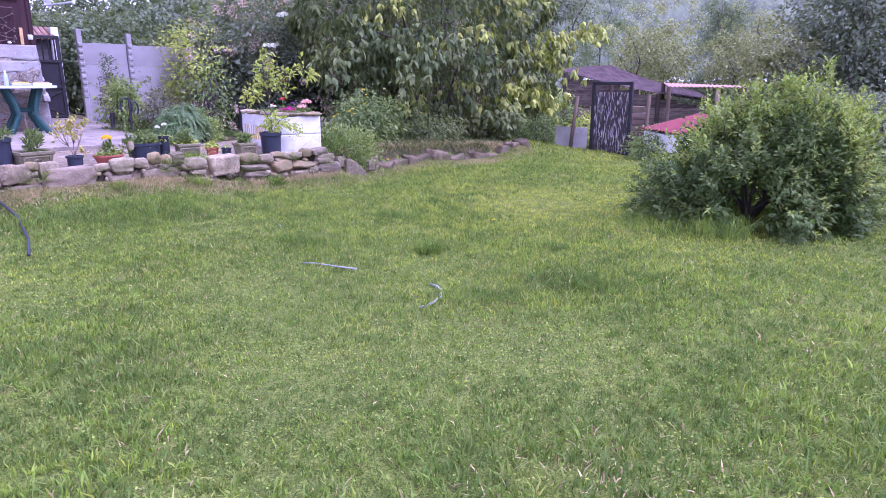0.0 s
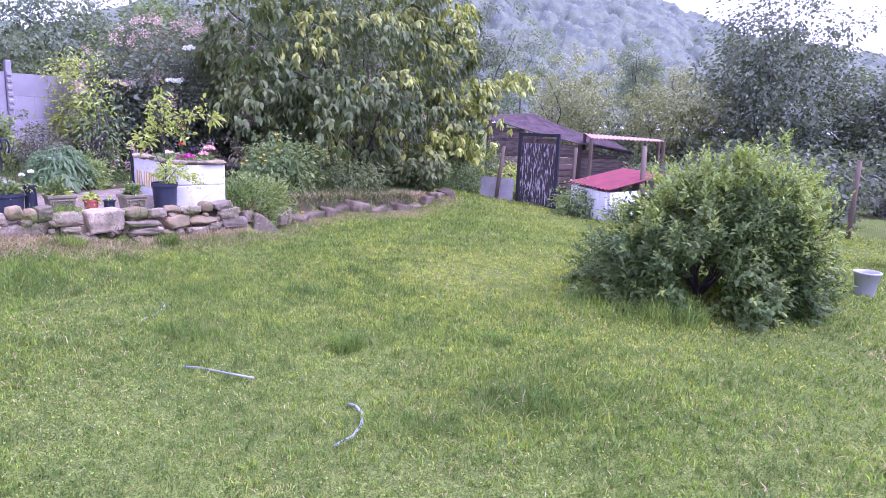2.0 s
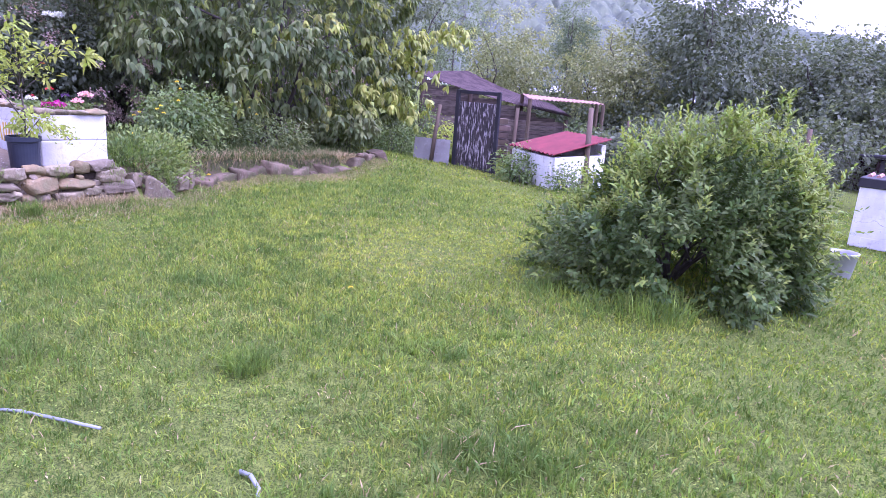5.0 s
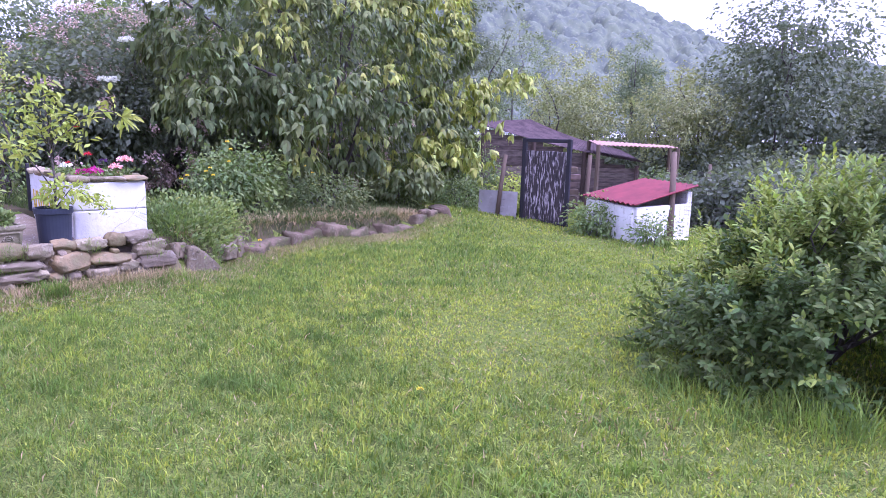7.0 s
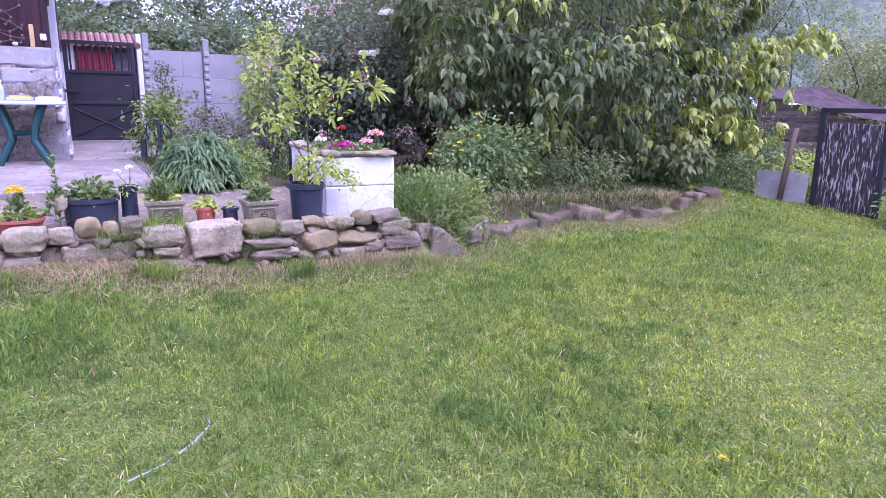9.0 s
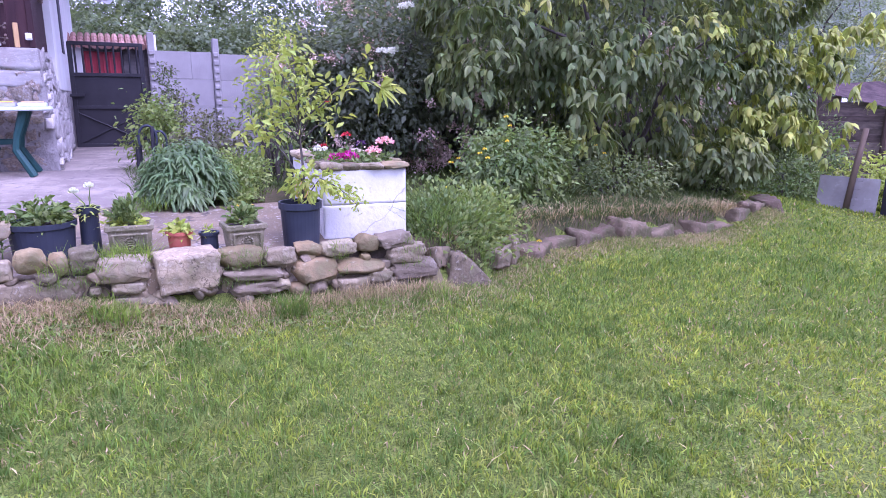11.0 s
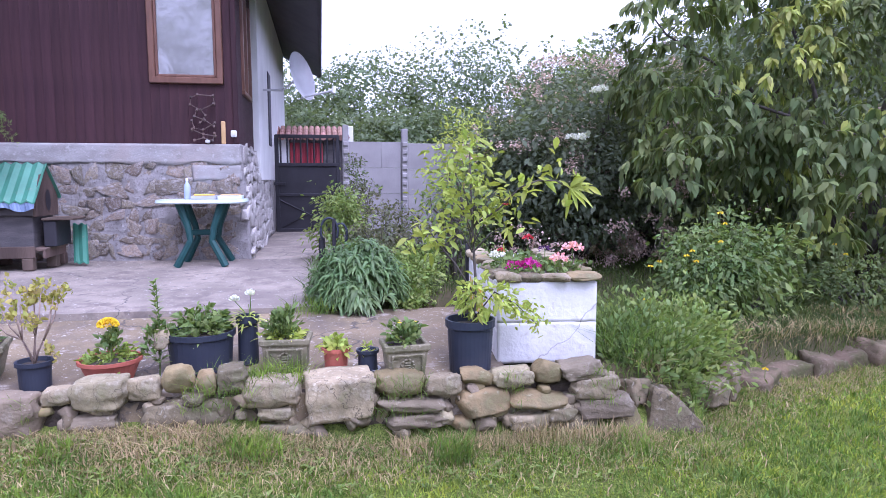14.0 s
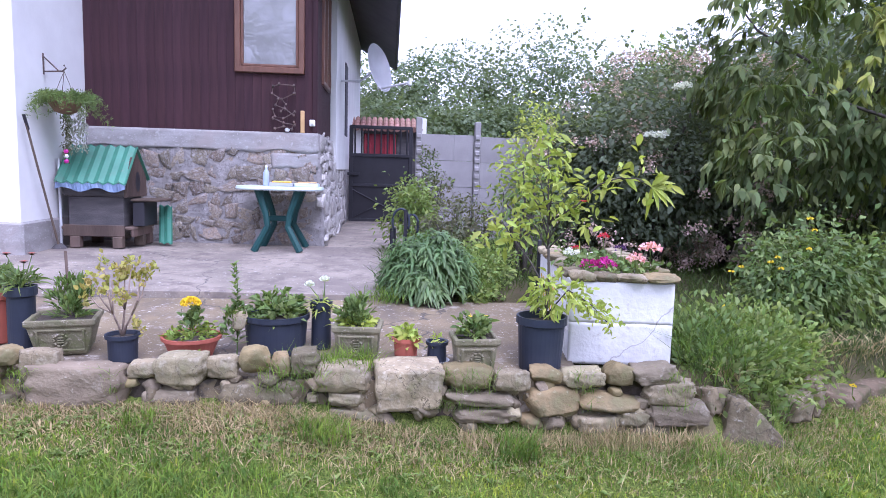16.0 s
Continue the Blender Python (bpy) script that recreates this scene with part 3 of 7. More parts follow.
def tree(name, label, at, height, radii, leafmat, n, per, length, width, seed, crown_z=0.6, r0=0.12, low=-0.7, simple=True,
         tipmat=None, droop=0.3, rough=0.25, group="", category="tree", shell=0.45, gap=-0.6, upward=0.0, spread=0.1, inner=0, clump=0.0):
    t = thing(name, label, category, at, group=group)
    c = np.array((0, 0, height * crown_z))
    tips = [tuple(c + rand_dirs(1)[0] * np.array(radii) * rng.uniform(0.5, 0.9)) for _ in range(9)]
    branches("trunk", M_bark, t, (0, 0, -0.1), tips, r0)
    if clump:
        p, o, heart, way = clump_points(n, per, c, radii, seed, clump, rough, low)
        if simple:
            k = heart[:, 2] > 0.1
            foliage("inner_sprig", heart[k], way[k], 6, length * 1.3, width * 1.15, leafmat, t, clump * 0.5, droop, True, upward, jit=1.0)["kind"] = "stuff"
        per, spread = 1, 0.02
    else:
        p, o = crown_points(n, c, radii, seed, shell, rough, low=low, gap=gap)
    keep = p[:, 2] > 0.03
    p, o = p[keep], o[keep]
    if tipmat:
        pick = (p[:, 2] - c[2]) / radii[2] + lumps(p, 1.2, seed + 9) * 0.5 > 0.35
        foliage("young_foliage", p[pick], o[pick], per, length, width, tipmat, t, spread, droop, simple, upward)
        p, o = p[~pick], o[~pick]
    foliage("crown", p, o, per, length, width, leafmat, t, spread, droop, simple, upward)
    if inner:
        q, w = crown_points(inner, c, np.array(radii) * 0.90, seed + 5, 0.4, rough, low=low, gap=-2)
        k = q[:, 2] > 0.05
        foliage("inner_crown", q[k], w[k], 5, length * 1.3, width * 1.15, leafmat, t, 0.12, droop, True, upward)
    return t


def whorls(name, nodes, out, per, length, width, material, parent, droop=0.5, down=0.55):
    """Hanging bunches: at each node a short drooping twig with large leaves set round it."""
    n = len(nodes) * per
    twig = unit(out * np.array([1, 1, 0.3]) + rand_dirs(len(nodes)) * 0.5 + np.array([0, 0, -down * 0.6]))
    f = rng.random(n)
    base = np.repeat(nodes, per, 0) + np.repeat(twig, per, 0) * (f * length * 1.1)[:, None]
    r = rand_dirs(n)
    tw = np.repeat(twig, per, 0)
    sideways = unit(r - tw * (r * tw).sum(1)[:, None])
    along = tw * 0.55 + sideways * 0.75 + np.array([0, 0, -down])
    face = sideways * 0.2 + np.array([0, 0, 1.0]) + np.repeat(out, per, 0) * 0.6 + rand_dirs(n) * 0.25
    L = length * rng.uniform(0.65, 1.2, n)
    return leaves(name, base, along, face, L, L * width, material, parent, droop, 0.12)

# ---- ground ----
def smooth_step(a, b, v):
    t = np.clip((v - a) / (b - a), 0, 1)
    return t * t * (3 - 2 * t)


def edge_y(x):
    """The line of the retaining stones, seen from above."""
    return np.interp(x, [-8, 2.4, 2.8, 3.1, 3.4, 3.75, 4.3, 5.0, 5.9, 7.0, 8.2, 9.2, 11, 14], [-4.52, -4.52, -4.5, -4.40, -4.05, -3.75, -3.50, -3.36, -3.33, -3.15, -2.8, -1.6, 1, 2.5])


def lawn_z(x, y):
    x, y = np.asarray(x, float), np.asarray(y, float)
    z = -0.565 - 0.034 * np.clip(x - 2, 0, 30) + (0.08 * smooth_step(-6.2, -4.9, y) + 0.13 * smooth_step(-5.15, -4.6, y)) * (1 - 0.75 * smooth_step(0.1, 1.5, x)) * (1 - smooth_step(2.3, 2.9, x))
    z = z + 0.22 * smooth_step(-4.5, -2.0, y) * smooth_step(6.5, 8, x) * (1 - smooth_step(9.5, 11.5, x))
    z = z + 0.018 * np.sin(x * 1.9 + y * 0.7) + 0.014 * np.sin(y * 2.3 - x * 0.8) + 0.008 * np.sin(x * 5.1) * np.sin(y * 4.7)
    return z


def ground_z(x, y):
    """Lawn below the stones, raised beds above them."""
    bed = np.interp(x, [-8, 2.6, 3.2, 5, 7, 9, 14], [-0.22, -0.20, -0.30, -0.40, -0.50, -0.70, -0.95])
    bed = bed + (-0.05 - bed) * smooth_step(-2.95, -2.75, y) * (1 - smooth_step(1.9, 2.4, x))
    s = smooth_step(0.0, 0.14, y - edge_y(x))
    return np.maximum(lawn_z(x, y), -1.4) * (1 - s) + bed * s


def make_ground():
    near_x, near_y = np.arange(-6, 14.01, 0.14), np.arange(-15, 6.01, 0.12)
    out = np.array([18, 24, 34, 50, 80, 140, 300, 700, 2000])
    xs = np.concatenate([-out[::-1], near_x[:1] - 4, near_x, out])
    ys = np.concatenate([-out[::-1], near_y, out - 8])
    X, Y = np.meshgrid(xs, ys)
    Z = ground_z(X, Y)
    v = np.stack([X, Y, Z], -1).reshape(-1, 3)
    i = np.arange(len(ys) - 1)[:, None] * len(xs) + np.arange(len(xs) - 1)
    q = np.stack([i, i + 1, i + 1 + len(xs), i + len(xs)], -1).reshape(-1, 4)
    ob = raw_mesh("ground", v, np.zeros((0, 3), int), M_soil, quads=q)
    mid = v[q].mean(1)
    bed = (mid[:, 1] > edge_y(mid[:, 0]) + 0.04) & (np.abs(mid[:, 0]) < 20) & (np.abs(mid[:, 1]) < 20)
    ob.data.materials.append(M_bed)
    ob.data.polygons.foreach_set("material_index", bed.astype(np.int32))
    return tagged(ob, "garden ground of soil under uneven mown grass", "ground", kind="structure")


make_ground()


def slab_mesh(name, x0, x1, y0, y1, zf, thick, material, label, parent=None):
    """A poured slab with a slightly wavy top and a worn front edge."""
    nx, ny = max(2, int((x1 - x0) / 0.12)), max(2, int((y1 - y0) / 0.12))
    bm = bmesh.new()
    grid = []
    for j in range(ny + 1):
        row = []
        for i in range(nx + 1):
            x, y = x0 + (x1 - x0) * i / nx, y0 + (y1 - y0) * j / ny
            yy = y + (0.025 * noise.noise(Vector((x * 2.5, 3, 1))) if j == 0 else 0)
            row.append(bm.verts.new((x, yy, zf(x, y) + 0.006 * noise.noise(Vector((x * 1.5, y * 1.5, 2))) - (0.012 if j == 0 else 0))))
        grid.append(row)
    for j in range(ny):
        for i in range(nx):
            bm.faces.new((grid[j][i], grid[j][i + 1], grid[j + 1][i + 1], grid[j + 1][i]))
    ring = grid[0] + [r[-1] for r in grid[1:]] + grid[-1][-2::-1] + [r[0] for r in grid[-2:0:-1]]
    low = [bm.verts.new((v.co.x, v.co.y, v.co.z - thick)) for v in ring]
    for k in range(len(ring)):
        bm.faces.new((ring[k], low[k], low[(k + 1) % len(ring)], ring[(k + 1) % len(ring)]))
    return tagged(finish(name, bm, material, parent), label, "paving", kind="structure")


slab_mesh("terrace_upper", -7, 0.82, -2.90, 0.1, lambda x, y: 0.012 * max(0, -x) - 0.012 * max(0, -y - 1), 0.3, M_slab, "worn pale concrete terrace slab in front of house")
slab_mesh("terrace_path", 0.0, 1.25, 0.1, 4.4, lambda x, y: 0.0, 0.3, M_slab, "concrete path beside house leading to gate")
slab_mesh("terrace_lower", -7, 1.90, -4.50, -2.91, lambda x, y: -0.075 - 0.07 * (-2.91 - y), 0.3, M_slab_low, "stained lower concrete step with rows of pots")

# ---- house ----
house = thing("house", "small house with rubble stone base and brown board cladding", "house")
def rough_wall(x0, x1, z0, z1, y, depth, cell=0.028, amp=0.022, wavy=0.0, seed=0):
    """A wall with a lumpy trowelled face towards -y."""
    bm = bmesh.new()
    nx, nz = int((x1 - x0) / cell), max(2, int((z1 - z0) / cell))
    g = []
    for j in range(nz + 1):
        row = []
        for i in range(nx + 1):
            x, z = x0 + (x1 - x0) * i / nx, z0 + (z1 - z0) * j / nz
            if wavy and j == 0:
                z += wavy * noise.noise(Vector((x * 3, seed, 0)))
            q = Vector((x, seed * 3.0, z))
            d = noise.noise(q * 4.5) * 0.6 + noise.noise(q * 11) * 0.45 + noise.noise(q * 26) * 0.25
            row.append(bm.verts.new((x, y - amp * d, z)))
        g.append(row)
    for j in range(nz):
        for i in range(nx):
            bm.faces.new((g[j][i], g[j][i + 1], g[j + 1][i + 1], g[j + 1][i]))
    ring = g[0] + [r[-1] for r in g[1:]] + g[-1][-2::-1] + [r[0] for r in g[-2:0:-1]]
    back = [bm.verts.new((v.co.x, y + depth, v.co.z)) for v in ring]
    for k in range(len(ring)):
        bm.faces.new((ring[k], back[k], back[(k + 1) % len(ring)], ring[(k + 1) % len(ring)]))
    bm.faces.new(back)
    return bm


front = part("base_wall", rough_wall(-2.72, 0.02, -0.4, 1.343, 0.0, 0.4, 0.028, 0.03), M_mortar, house, "grey mortar wall with set stones", True)
side = part("base_wall", box((-0.16, 2.01, 0.42), (0.38, 3.2, 1.80), 0.01), M_mortar, house, "pale rubble wall beside path")
part("render_band", rough_wall(-2.71, 0.015, 1.12, 1.342, -0.016, 0.03, 0.03, 0.008, 0.07, 5), M_render_band, house, "smooth cement band above stones", True)
part("render_patch", rough_wall(-0.60, 0.0, 0.93, 1.10, -0.014, 0.03, 0.03, 0.010, 0.10, 9), M_render_band, house, "cement patch", True)


def batter(ob):
    """Leans the corner of the house base inwards towards its top."""
    for v in ob.data.vertices:
        v.co.x -= 0.06 * max(0.0, v.co.z) * min(1.0, max(0.0, (v.co.x + 0.6) / 0.6))


for ob in [front, side] + [o for o in house.children if o.name.startswith("render_")]:
    batter(ob)


def rubble(wall, seed, material, a0, a1, z0, z1, tall, wide, fill, at):
    """Rough courses of angular stones bedded in the mortar of a wall."""
    r = random.Random(seed)
    bases = [part("stone", block_bm((1, 1, 1), seed + k, 0.36, 0.10, 3, 0.10), material, wall, smooth=True) for k in range(9)]
    z, k = z0, 0
    while z < z1:
        h = min(r.uniform(*tall) * r.choice((0.75, 1.0, 1.25)), z1 - z + 0.03)
        a = a0 - r.uniform(0, wide[0])
        while a < a1:
            w = r.uniform(*wide) * r.choice((0.6, 1.0, 1.0, 1.3))
            ww = min(w, a1 - a)
            cells = [(z + h / 2, h)] if w > h * 0.8 or r.random() < 0.5 else [(z + h * 0.26, h * 0.52), (z + h * 0.76, h * 0.48)]
            for zc, hc in cells:
                if ww > 0.05 and a + ww / 2 > a0 + 0.03 and r.random() < 0.96:
                    m = at(a + ww / 2, zc + r.uniform(-0.015, 0.015) + 0.03 * math.sin(a * 3 + z * 5), r.uniform(-0.010, 0.008)) @ pose(0, 0, 0, 0, r.uniform(-24, 24), 0) @ Matrix.Diagonal((ww * fill * r.uniform(0.75, 1.15), 0.085, hc * fill * r.uniform(0.85, 1.12), 1))
                    if k < 9:
                        bases[k].matrix_basis = m
                    else:
                        share(bases[r.randrange(9)], "stone", m, wall)
                    k += 1
            a += w
        z += h


rubble(front, 11, M_wallstone, -2.66, -0.03, 0.03, 1.10, (0.11, 0.17), (0.11, 0.24), 0.95, lambda a, z, d: Matrix.Translation((a - 0.06 * z * min(1, max(0, (a + 0.6) / 0.6)), 0.034 + d, z)))
rubble(side, 31, M_palestone, 0.04, 3.5, 0.03, 1.28, (0.11, 0.18), (0.12, 0.26), 0.90, lambda a, z, d: Matrix.Translation((0.002 - d - 0.06 * z, a, z)) @ pose(0, 0, 0, 0, 0, 90))

clad = part("cladding", box((-1.41, 0.21, 2.78), (2.60, 0.34, 2.88), 0.0), M_board, house, "dark brown vertical boards")
bm = box((0, 0, 0), (0.0988, 0.03, 2.88), 0.0015)
plank = part("board", bm, M_board, clad)
xs = np.arange(-2.66, -0.10, 0.0995)
WX0, WX1, WZ0, WZ1 = -1.02, -0.225, 2.015, 3.2
short = None
n_b = 0
for x in xs:
    if WX0 - 0.02 < x < WX1 + 0.03:
        if short is None:
            short = part("board", box((0, 0, 0), (0.0988, 0.03, WZ0 - 1.345), 0.0015), M_board, clad)
            short.location = (x, 0.025, (WZ0 + 1.345) / 2)
        else:
            share(short, "board", pose(x, 0.025, (WZ0 + 1.345) / 2), clad)
        continue
    m = pose(x, 0.025, 2.785)
    if n_b == 0:
        plank.matrix_basis = m
    else:
        share(plank, "board", m, clad)
    n_b += 1
for y in np.arange(0.09, 1.72, 0.0995):
    share(plank, "board", pose(-0.095, y, 2.785, 0, 0, 90), clad)
part("corner_board", box((-0.102, 0.012, 2.785), (0.06, 0.06, 2.88), 0.006), M_board, house)


def window_unit(name, x0, x1, z0, z1, y, parent, rz=0):
    w = part(name, box(((x0 + x1) / 2, y, z0 + 0.035), (x1 - x0, 0.07, 0.07), 0.008), M_frame, parent, "brown timber window")
    for c, s in ((((x0 + x1) / 2, y, z1 - 0.03), (x1 - x0, 0.07, 0.06)), ((x0 + 0.035, y, (z0 + z1) / 2), (0.07, 0.068, z1 - z0)), ((x1 - 0.035, y, (z0 + z1) / 2), (0.07, 0.068, z1 - z0))):
        part("window_frame", box(c, s, 0.008), M_frame, w)
    for c, s in ((((x0 + x1) / 2, y + 0.005, z0 + 0.085), (x1 - x0 - 0.15, 0.05, 0.03)), ((x0 + 0.085, y + 0.005, (z0 + z1) / 2), (0.03, 0.05, z1 - z0 - 0.15)),
                 ((x1 - 0.085, y + 0.005, (z0 + z1) / 2), (0.03, 0.05, z1 - z0 - 0.15))):
        part("sash", box(c, s, 0.006), M_frame, w)
    pane = part("pane", box(((x0 + x1) / 2, y + 0.01, (z0 + z1) / 2), (x1 - x0 - 0.18, 0.008, z1 - z0 - 0.16), 0), M_glass, w, "pale reflecting glass")
    return w


window_unit("window", WX0, WX1, WZ0, WZ1, 0.0, house)
ws = part("side_window", box((-0.075, 0.95, 2.0), (0.06, 0.9, 0.06), 0.008), M_frame, house, "brown timber side window")
for y in (0.52, 0.95, 1.38):
    part("window_frame", box((-0.074, y, 2.6), (0.058, 0.06, 1.2), 0.008), M_frame, ws)
part("pane", box((-0.078, 0.95, 2.6), (0.012, 0.82, 1.15), 0), M_glass, ws)
part("white_wall", box((-0.17, 5.1, 2.55), (0.36, 6.9, 3.25), 0.01), M_white, house, "whitewashed side wall").location = (0, 0.1, 0)
part("wall_plinth", box((-0.17, 5.3, 0.45), (0.38, 3.3, 0.96), 0.02), M_mortar, house)
part("side_opening", box((0.012, 3.6, 2.1), (0.03, 0.5, 1.2), 0.01), M_roofdark, house, "dark narrow side window")
part("wing_wall", box((-4.85, -0.64, 1.95), (4.3, 1.58, 5.2), 0.015), M_white, house, "whitewashed wing wall")
part("wing_plinth", box((-4.84, -0.64, 0.15), (4.34, 1.62, 0.38), 0.02), M_render_band, house, "bare cement plinth")
part("back_block", box((-4.0, 4.4, 2.2), (7.3, 8.4, 4.4), 0.02), M_white, house)
# roof with its eave over the path
bm = bmesh.new()
vs = [(-4.2, -1.0, 6.2), (-4.2, 9.0, 6.2), (0.82, 9.0, 3.46), (0.82, -0.35, 3.46)]
top = [bm.verts.new((x, y, z + 0.14)) for x, y, z in vs]
low = [bm.verts.new(v) for v in vs]
bm.faces.new(top)
bm.faces.new(low[::-1])
for k in range(4):
    bm.faces.new((top[k], low[k], low[(k + 1) % 4], top[(k + 1) % 4]))
roof = part("roof", bm, M_roofdark, house, "dark boarded eave")
part("gutter", tube([(0.86, -0.35, 3.49), (0.86, 9.0, 3.49)], 0.05, 10), M_roofdark, house)
part("drain_pipe", tube([(-2.66, -0.74, 0.02), (-2.66, -0.74, 0.95)], 0.014, 8), M_dish, house, "thin white pipe")

# ---- gate and boundary wall ----
gate = thing("metal_gate", "closed black sheet-metal gate with barred top", "gate", (0.06, 4.13, 0))
GW = 1.11
part("panel", box((GW / 2, 0, 0.61), (GW - 0.04, 0.02, 1.18), 0.004), M_black, gate)
for z in (0.03, 0.66, 1.20, 1.70):
    part("rail", box((GW / 2, -0.012, z), (GW, 0.045, 0.06), 0.006), M_black, gate)
for x in (0.02, GW - 0.02):
    part("stile", box((x, -0.006, 0.86), (0.07, 0.05, 1.72), 0.006), M_black, gate)
for k in range(9):
    x = 0.09 + k * (GW - 0.18) / 8
    part("bar", tube([(x, -0.01, 1.2), (x, -0.01, 1.7)], 0.018, 6), M_black, gate)
for s in (1, -1):
    part("brace", tube([(0.04, -0.02, 0.32 + 0.26 * s), (GW - 0.04, -0.02, 0.32 - 0.26 * s)], 0.012, 6), M_black, gate)
part("latch", box((0.06, -0.045, 0.86), (0.22, 0.04, 0.05), 0.006), M_black, gate)

bwall = thing("boundary_wall", "grey precast concrete panel wall with notched posts", "wall", kind="structure")


def wpoint(s):
    """Along the boundary wall, from its gate end, in metres."""
    return Vector((1.24, 2.78, 0)) + Vector((0.95, 0.02, 0)) * s


def panel_course(s0, s1, z0, z1, k):
    p, q = wpoint(s0), wpoint(s1)
    cut = 0.36 if k % 2 else 0.62
    for f0, f1 in ((0, cut), (cut, 1)):
        a = p.lerp(q, (f0 + f1) / 2)
        w = (q - p).length * (f1 - f0)
        o = part("panel", box((0, 0, 0), (w - 0.003, 0.05, z1 - z0 - 0.004), 0.003), M_block, bwall)
        o.matrix_basis = pose(a.x, a.y + rng.uniform(-0.002, 0.002), (z0 + z1) / 2)


for s0, s1, top_z in ((0.05, 0.94, 1.54), (1.06, 2.1, 1.52), (2.2, 3.2, 1.5)):
    for k in range(4):
        panel_course(s0, s1, top_z - 0.42 * (k + 1), top_z - 0.42 * k, k)
for s, h in ((0.0, 1.80), (1.0, 1.75), (2.15, 1.70)):
    p = wpoint(s)
    post = part("post", box((p.x, p.y - 0.02, h / 2 - 0.15), (0.10, 0.12, h + 0.3), 0.012), M_block, bwall)
    for k in range(9):
        part("notch_block", box((p.x, p.y - 0.085, 0.5 + k * 0.125), (0.085, 0.035, 0.075), 0.012), M_block, post)

nb = thing("neighbour_shed", "low red shed with clay tile roof behind gate", "shed", (0, 5.6, 0))
part("white_wall", box((0.0, 0.16, 0.8), (0.46, 0.2, 1.95), 0.01), M_white, nb)
part("dark_wall", box((1.13, 0.16, 0.85), (0.46, 0.2, 1.85), 0.01), M_darkboard, nb)
part("lintel", box((0.57, 0.13, 1.72), (0.68, 0.2, 0.10), 0.01), M_darkboard, nb)
part("red_wall", box((0.57, 0.15, 0.72), (0.64, 0.2, 1.9), 0.01), M_redpaint, nb, "red corrugated sheet wall")
for k in range(7):
    part("corrugation", tube([(0.27 + k * 0.10, 0.04, 0.0), (0.27 + k * 0.10, 0.04, 1.66)], 0.025, 6), M_redpaint, nb)
part("cap_wall", box((1.42, 0.1, 0.85), (0.16, 0.4, 2.3), 0.01), M_white, nb)
base_tile = None
for j in range(3):
    for k in range(14):
        m = pose(-0.13 + k * 0.115, -0.02 + j * 0.19, 1.81 + j * 0.07, 22, 0, 0)
        if base_tile is None:
            bm = tube([(0, -0.12, 0), (0, 0.12, 0.0)], [0.062, 0.05], 8)
            base_tile = part("roof_tile", bm, M_tile, nb)
            base_tile.matrix_basis = m
        else:
            share(base_tile, "roof_tile", m, nb)

# ---- retaining wall of loose stones ----
rwall = thing("retaining_wall", "dry-laid wall of rounded field stones edging terrace", "stone wall", kind="structure")
CAPS = [  # x centre, z centre, width, height, kind of stone
    (-1.14, -0.06, 0.12, 0.11, 2), (-0.99, -0.12, 0.18, 0.20, 1), (-0.46, -0.13, 0.16, 0.10, 1), (-0.26, -0.11, 0.25, 0.18, 1), (-0.07, -0.11, 0.16, 0.13, 1),
    (0.10, -0.07, 0.15, 0.16, 2), (0.24, -0.10, 0.10, 0.14, 2), (0.37, -0.08, 0.14, 0.14, 0), (0.57, -0.16, 0.28, 0.17, 1), (1.24, -0.15, 0.275, 0.155, 2),
    (1.48, -0.17, 0.20, 0.13, 1), (1.68, -0.15, 0.18, 0.12, 2), (1.88, -0.16, 0.23, 0.11, 1), (2.09, -0.14, 0.165, 0.14, 2), (2.28, -0.135, 0.26, 0.12, 3)]
COURSES = [(-0.80, -0.21, 0.49, 0.28, 3), (-0.32, -0.28, 0.26, 0.14, 3), (0.14, -0.26, 0.40, 0.21, 0), (0.18, -0.175, 0.11, 0.07, 0), (0.59, -0.275, 0.18, 0.09, 1),
    (0.64, -0.375, 0.30, 0.10, 0), (0.92, -0.205, 0.355, 0.285, 4), (1.32, -0.275, 0.37, 0.095, 3), (1.36, -0.365, 0.38, 0.11, 3), (1.71, -0.285, 0.285, 0.19, 2),
    (2.03, -0.295, 0.355, 0.13, 2), (1.99, -0.415, 0.30, 0.13, 1), (2.37, -0.235, 0.275, 0.15, 1), (2.41, -0.355, 0.36, 0.16, 3), (2.27, -0.445, 0.23, 0.15, 0), (2.16, -0.38, 0.16, 0.11, 0)]
LEFT_END = [(-1.30, -0.12, 0.28, 0.22, 0), (-1.62, -0.20, 0.34, 0.26, 3), (-1.95, -0.16, 0.30, 0.22, 1), (-2.25, -0.22, 0.32, 0.26, 0), (-1.25, -0.30, 0.30, 0.16, 0),
    (-1.50, -0.34, 0.30, 0.18, 1), (-2.62, -0.18, 0.36, 0.24, 2), (-1.80, -0.36, 0.34, 0.18, 0), (-3.0, -0.2, 0.36, 0.28, 3)]
KINDS = (M_stone, M_stone_light, M_stone_tan, M_stone_dark, M_stone_light)


def sized(bm, size):
    """Scales a shape about its middle to a given size."""
    lo = Vector([min(v.co[k] for v in bm.verts) for k in range(3)])
    hi = Vector([max(v.co[k] for v in bm.verts) for k in range(3)])
    for v in bm.verts:
        v.co = Vector([(v.co[k] - (lo[k] + hi[k]) / 2) * size[k] / (hi[k] - lo[k]) for k in range(3)])
    return bm


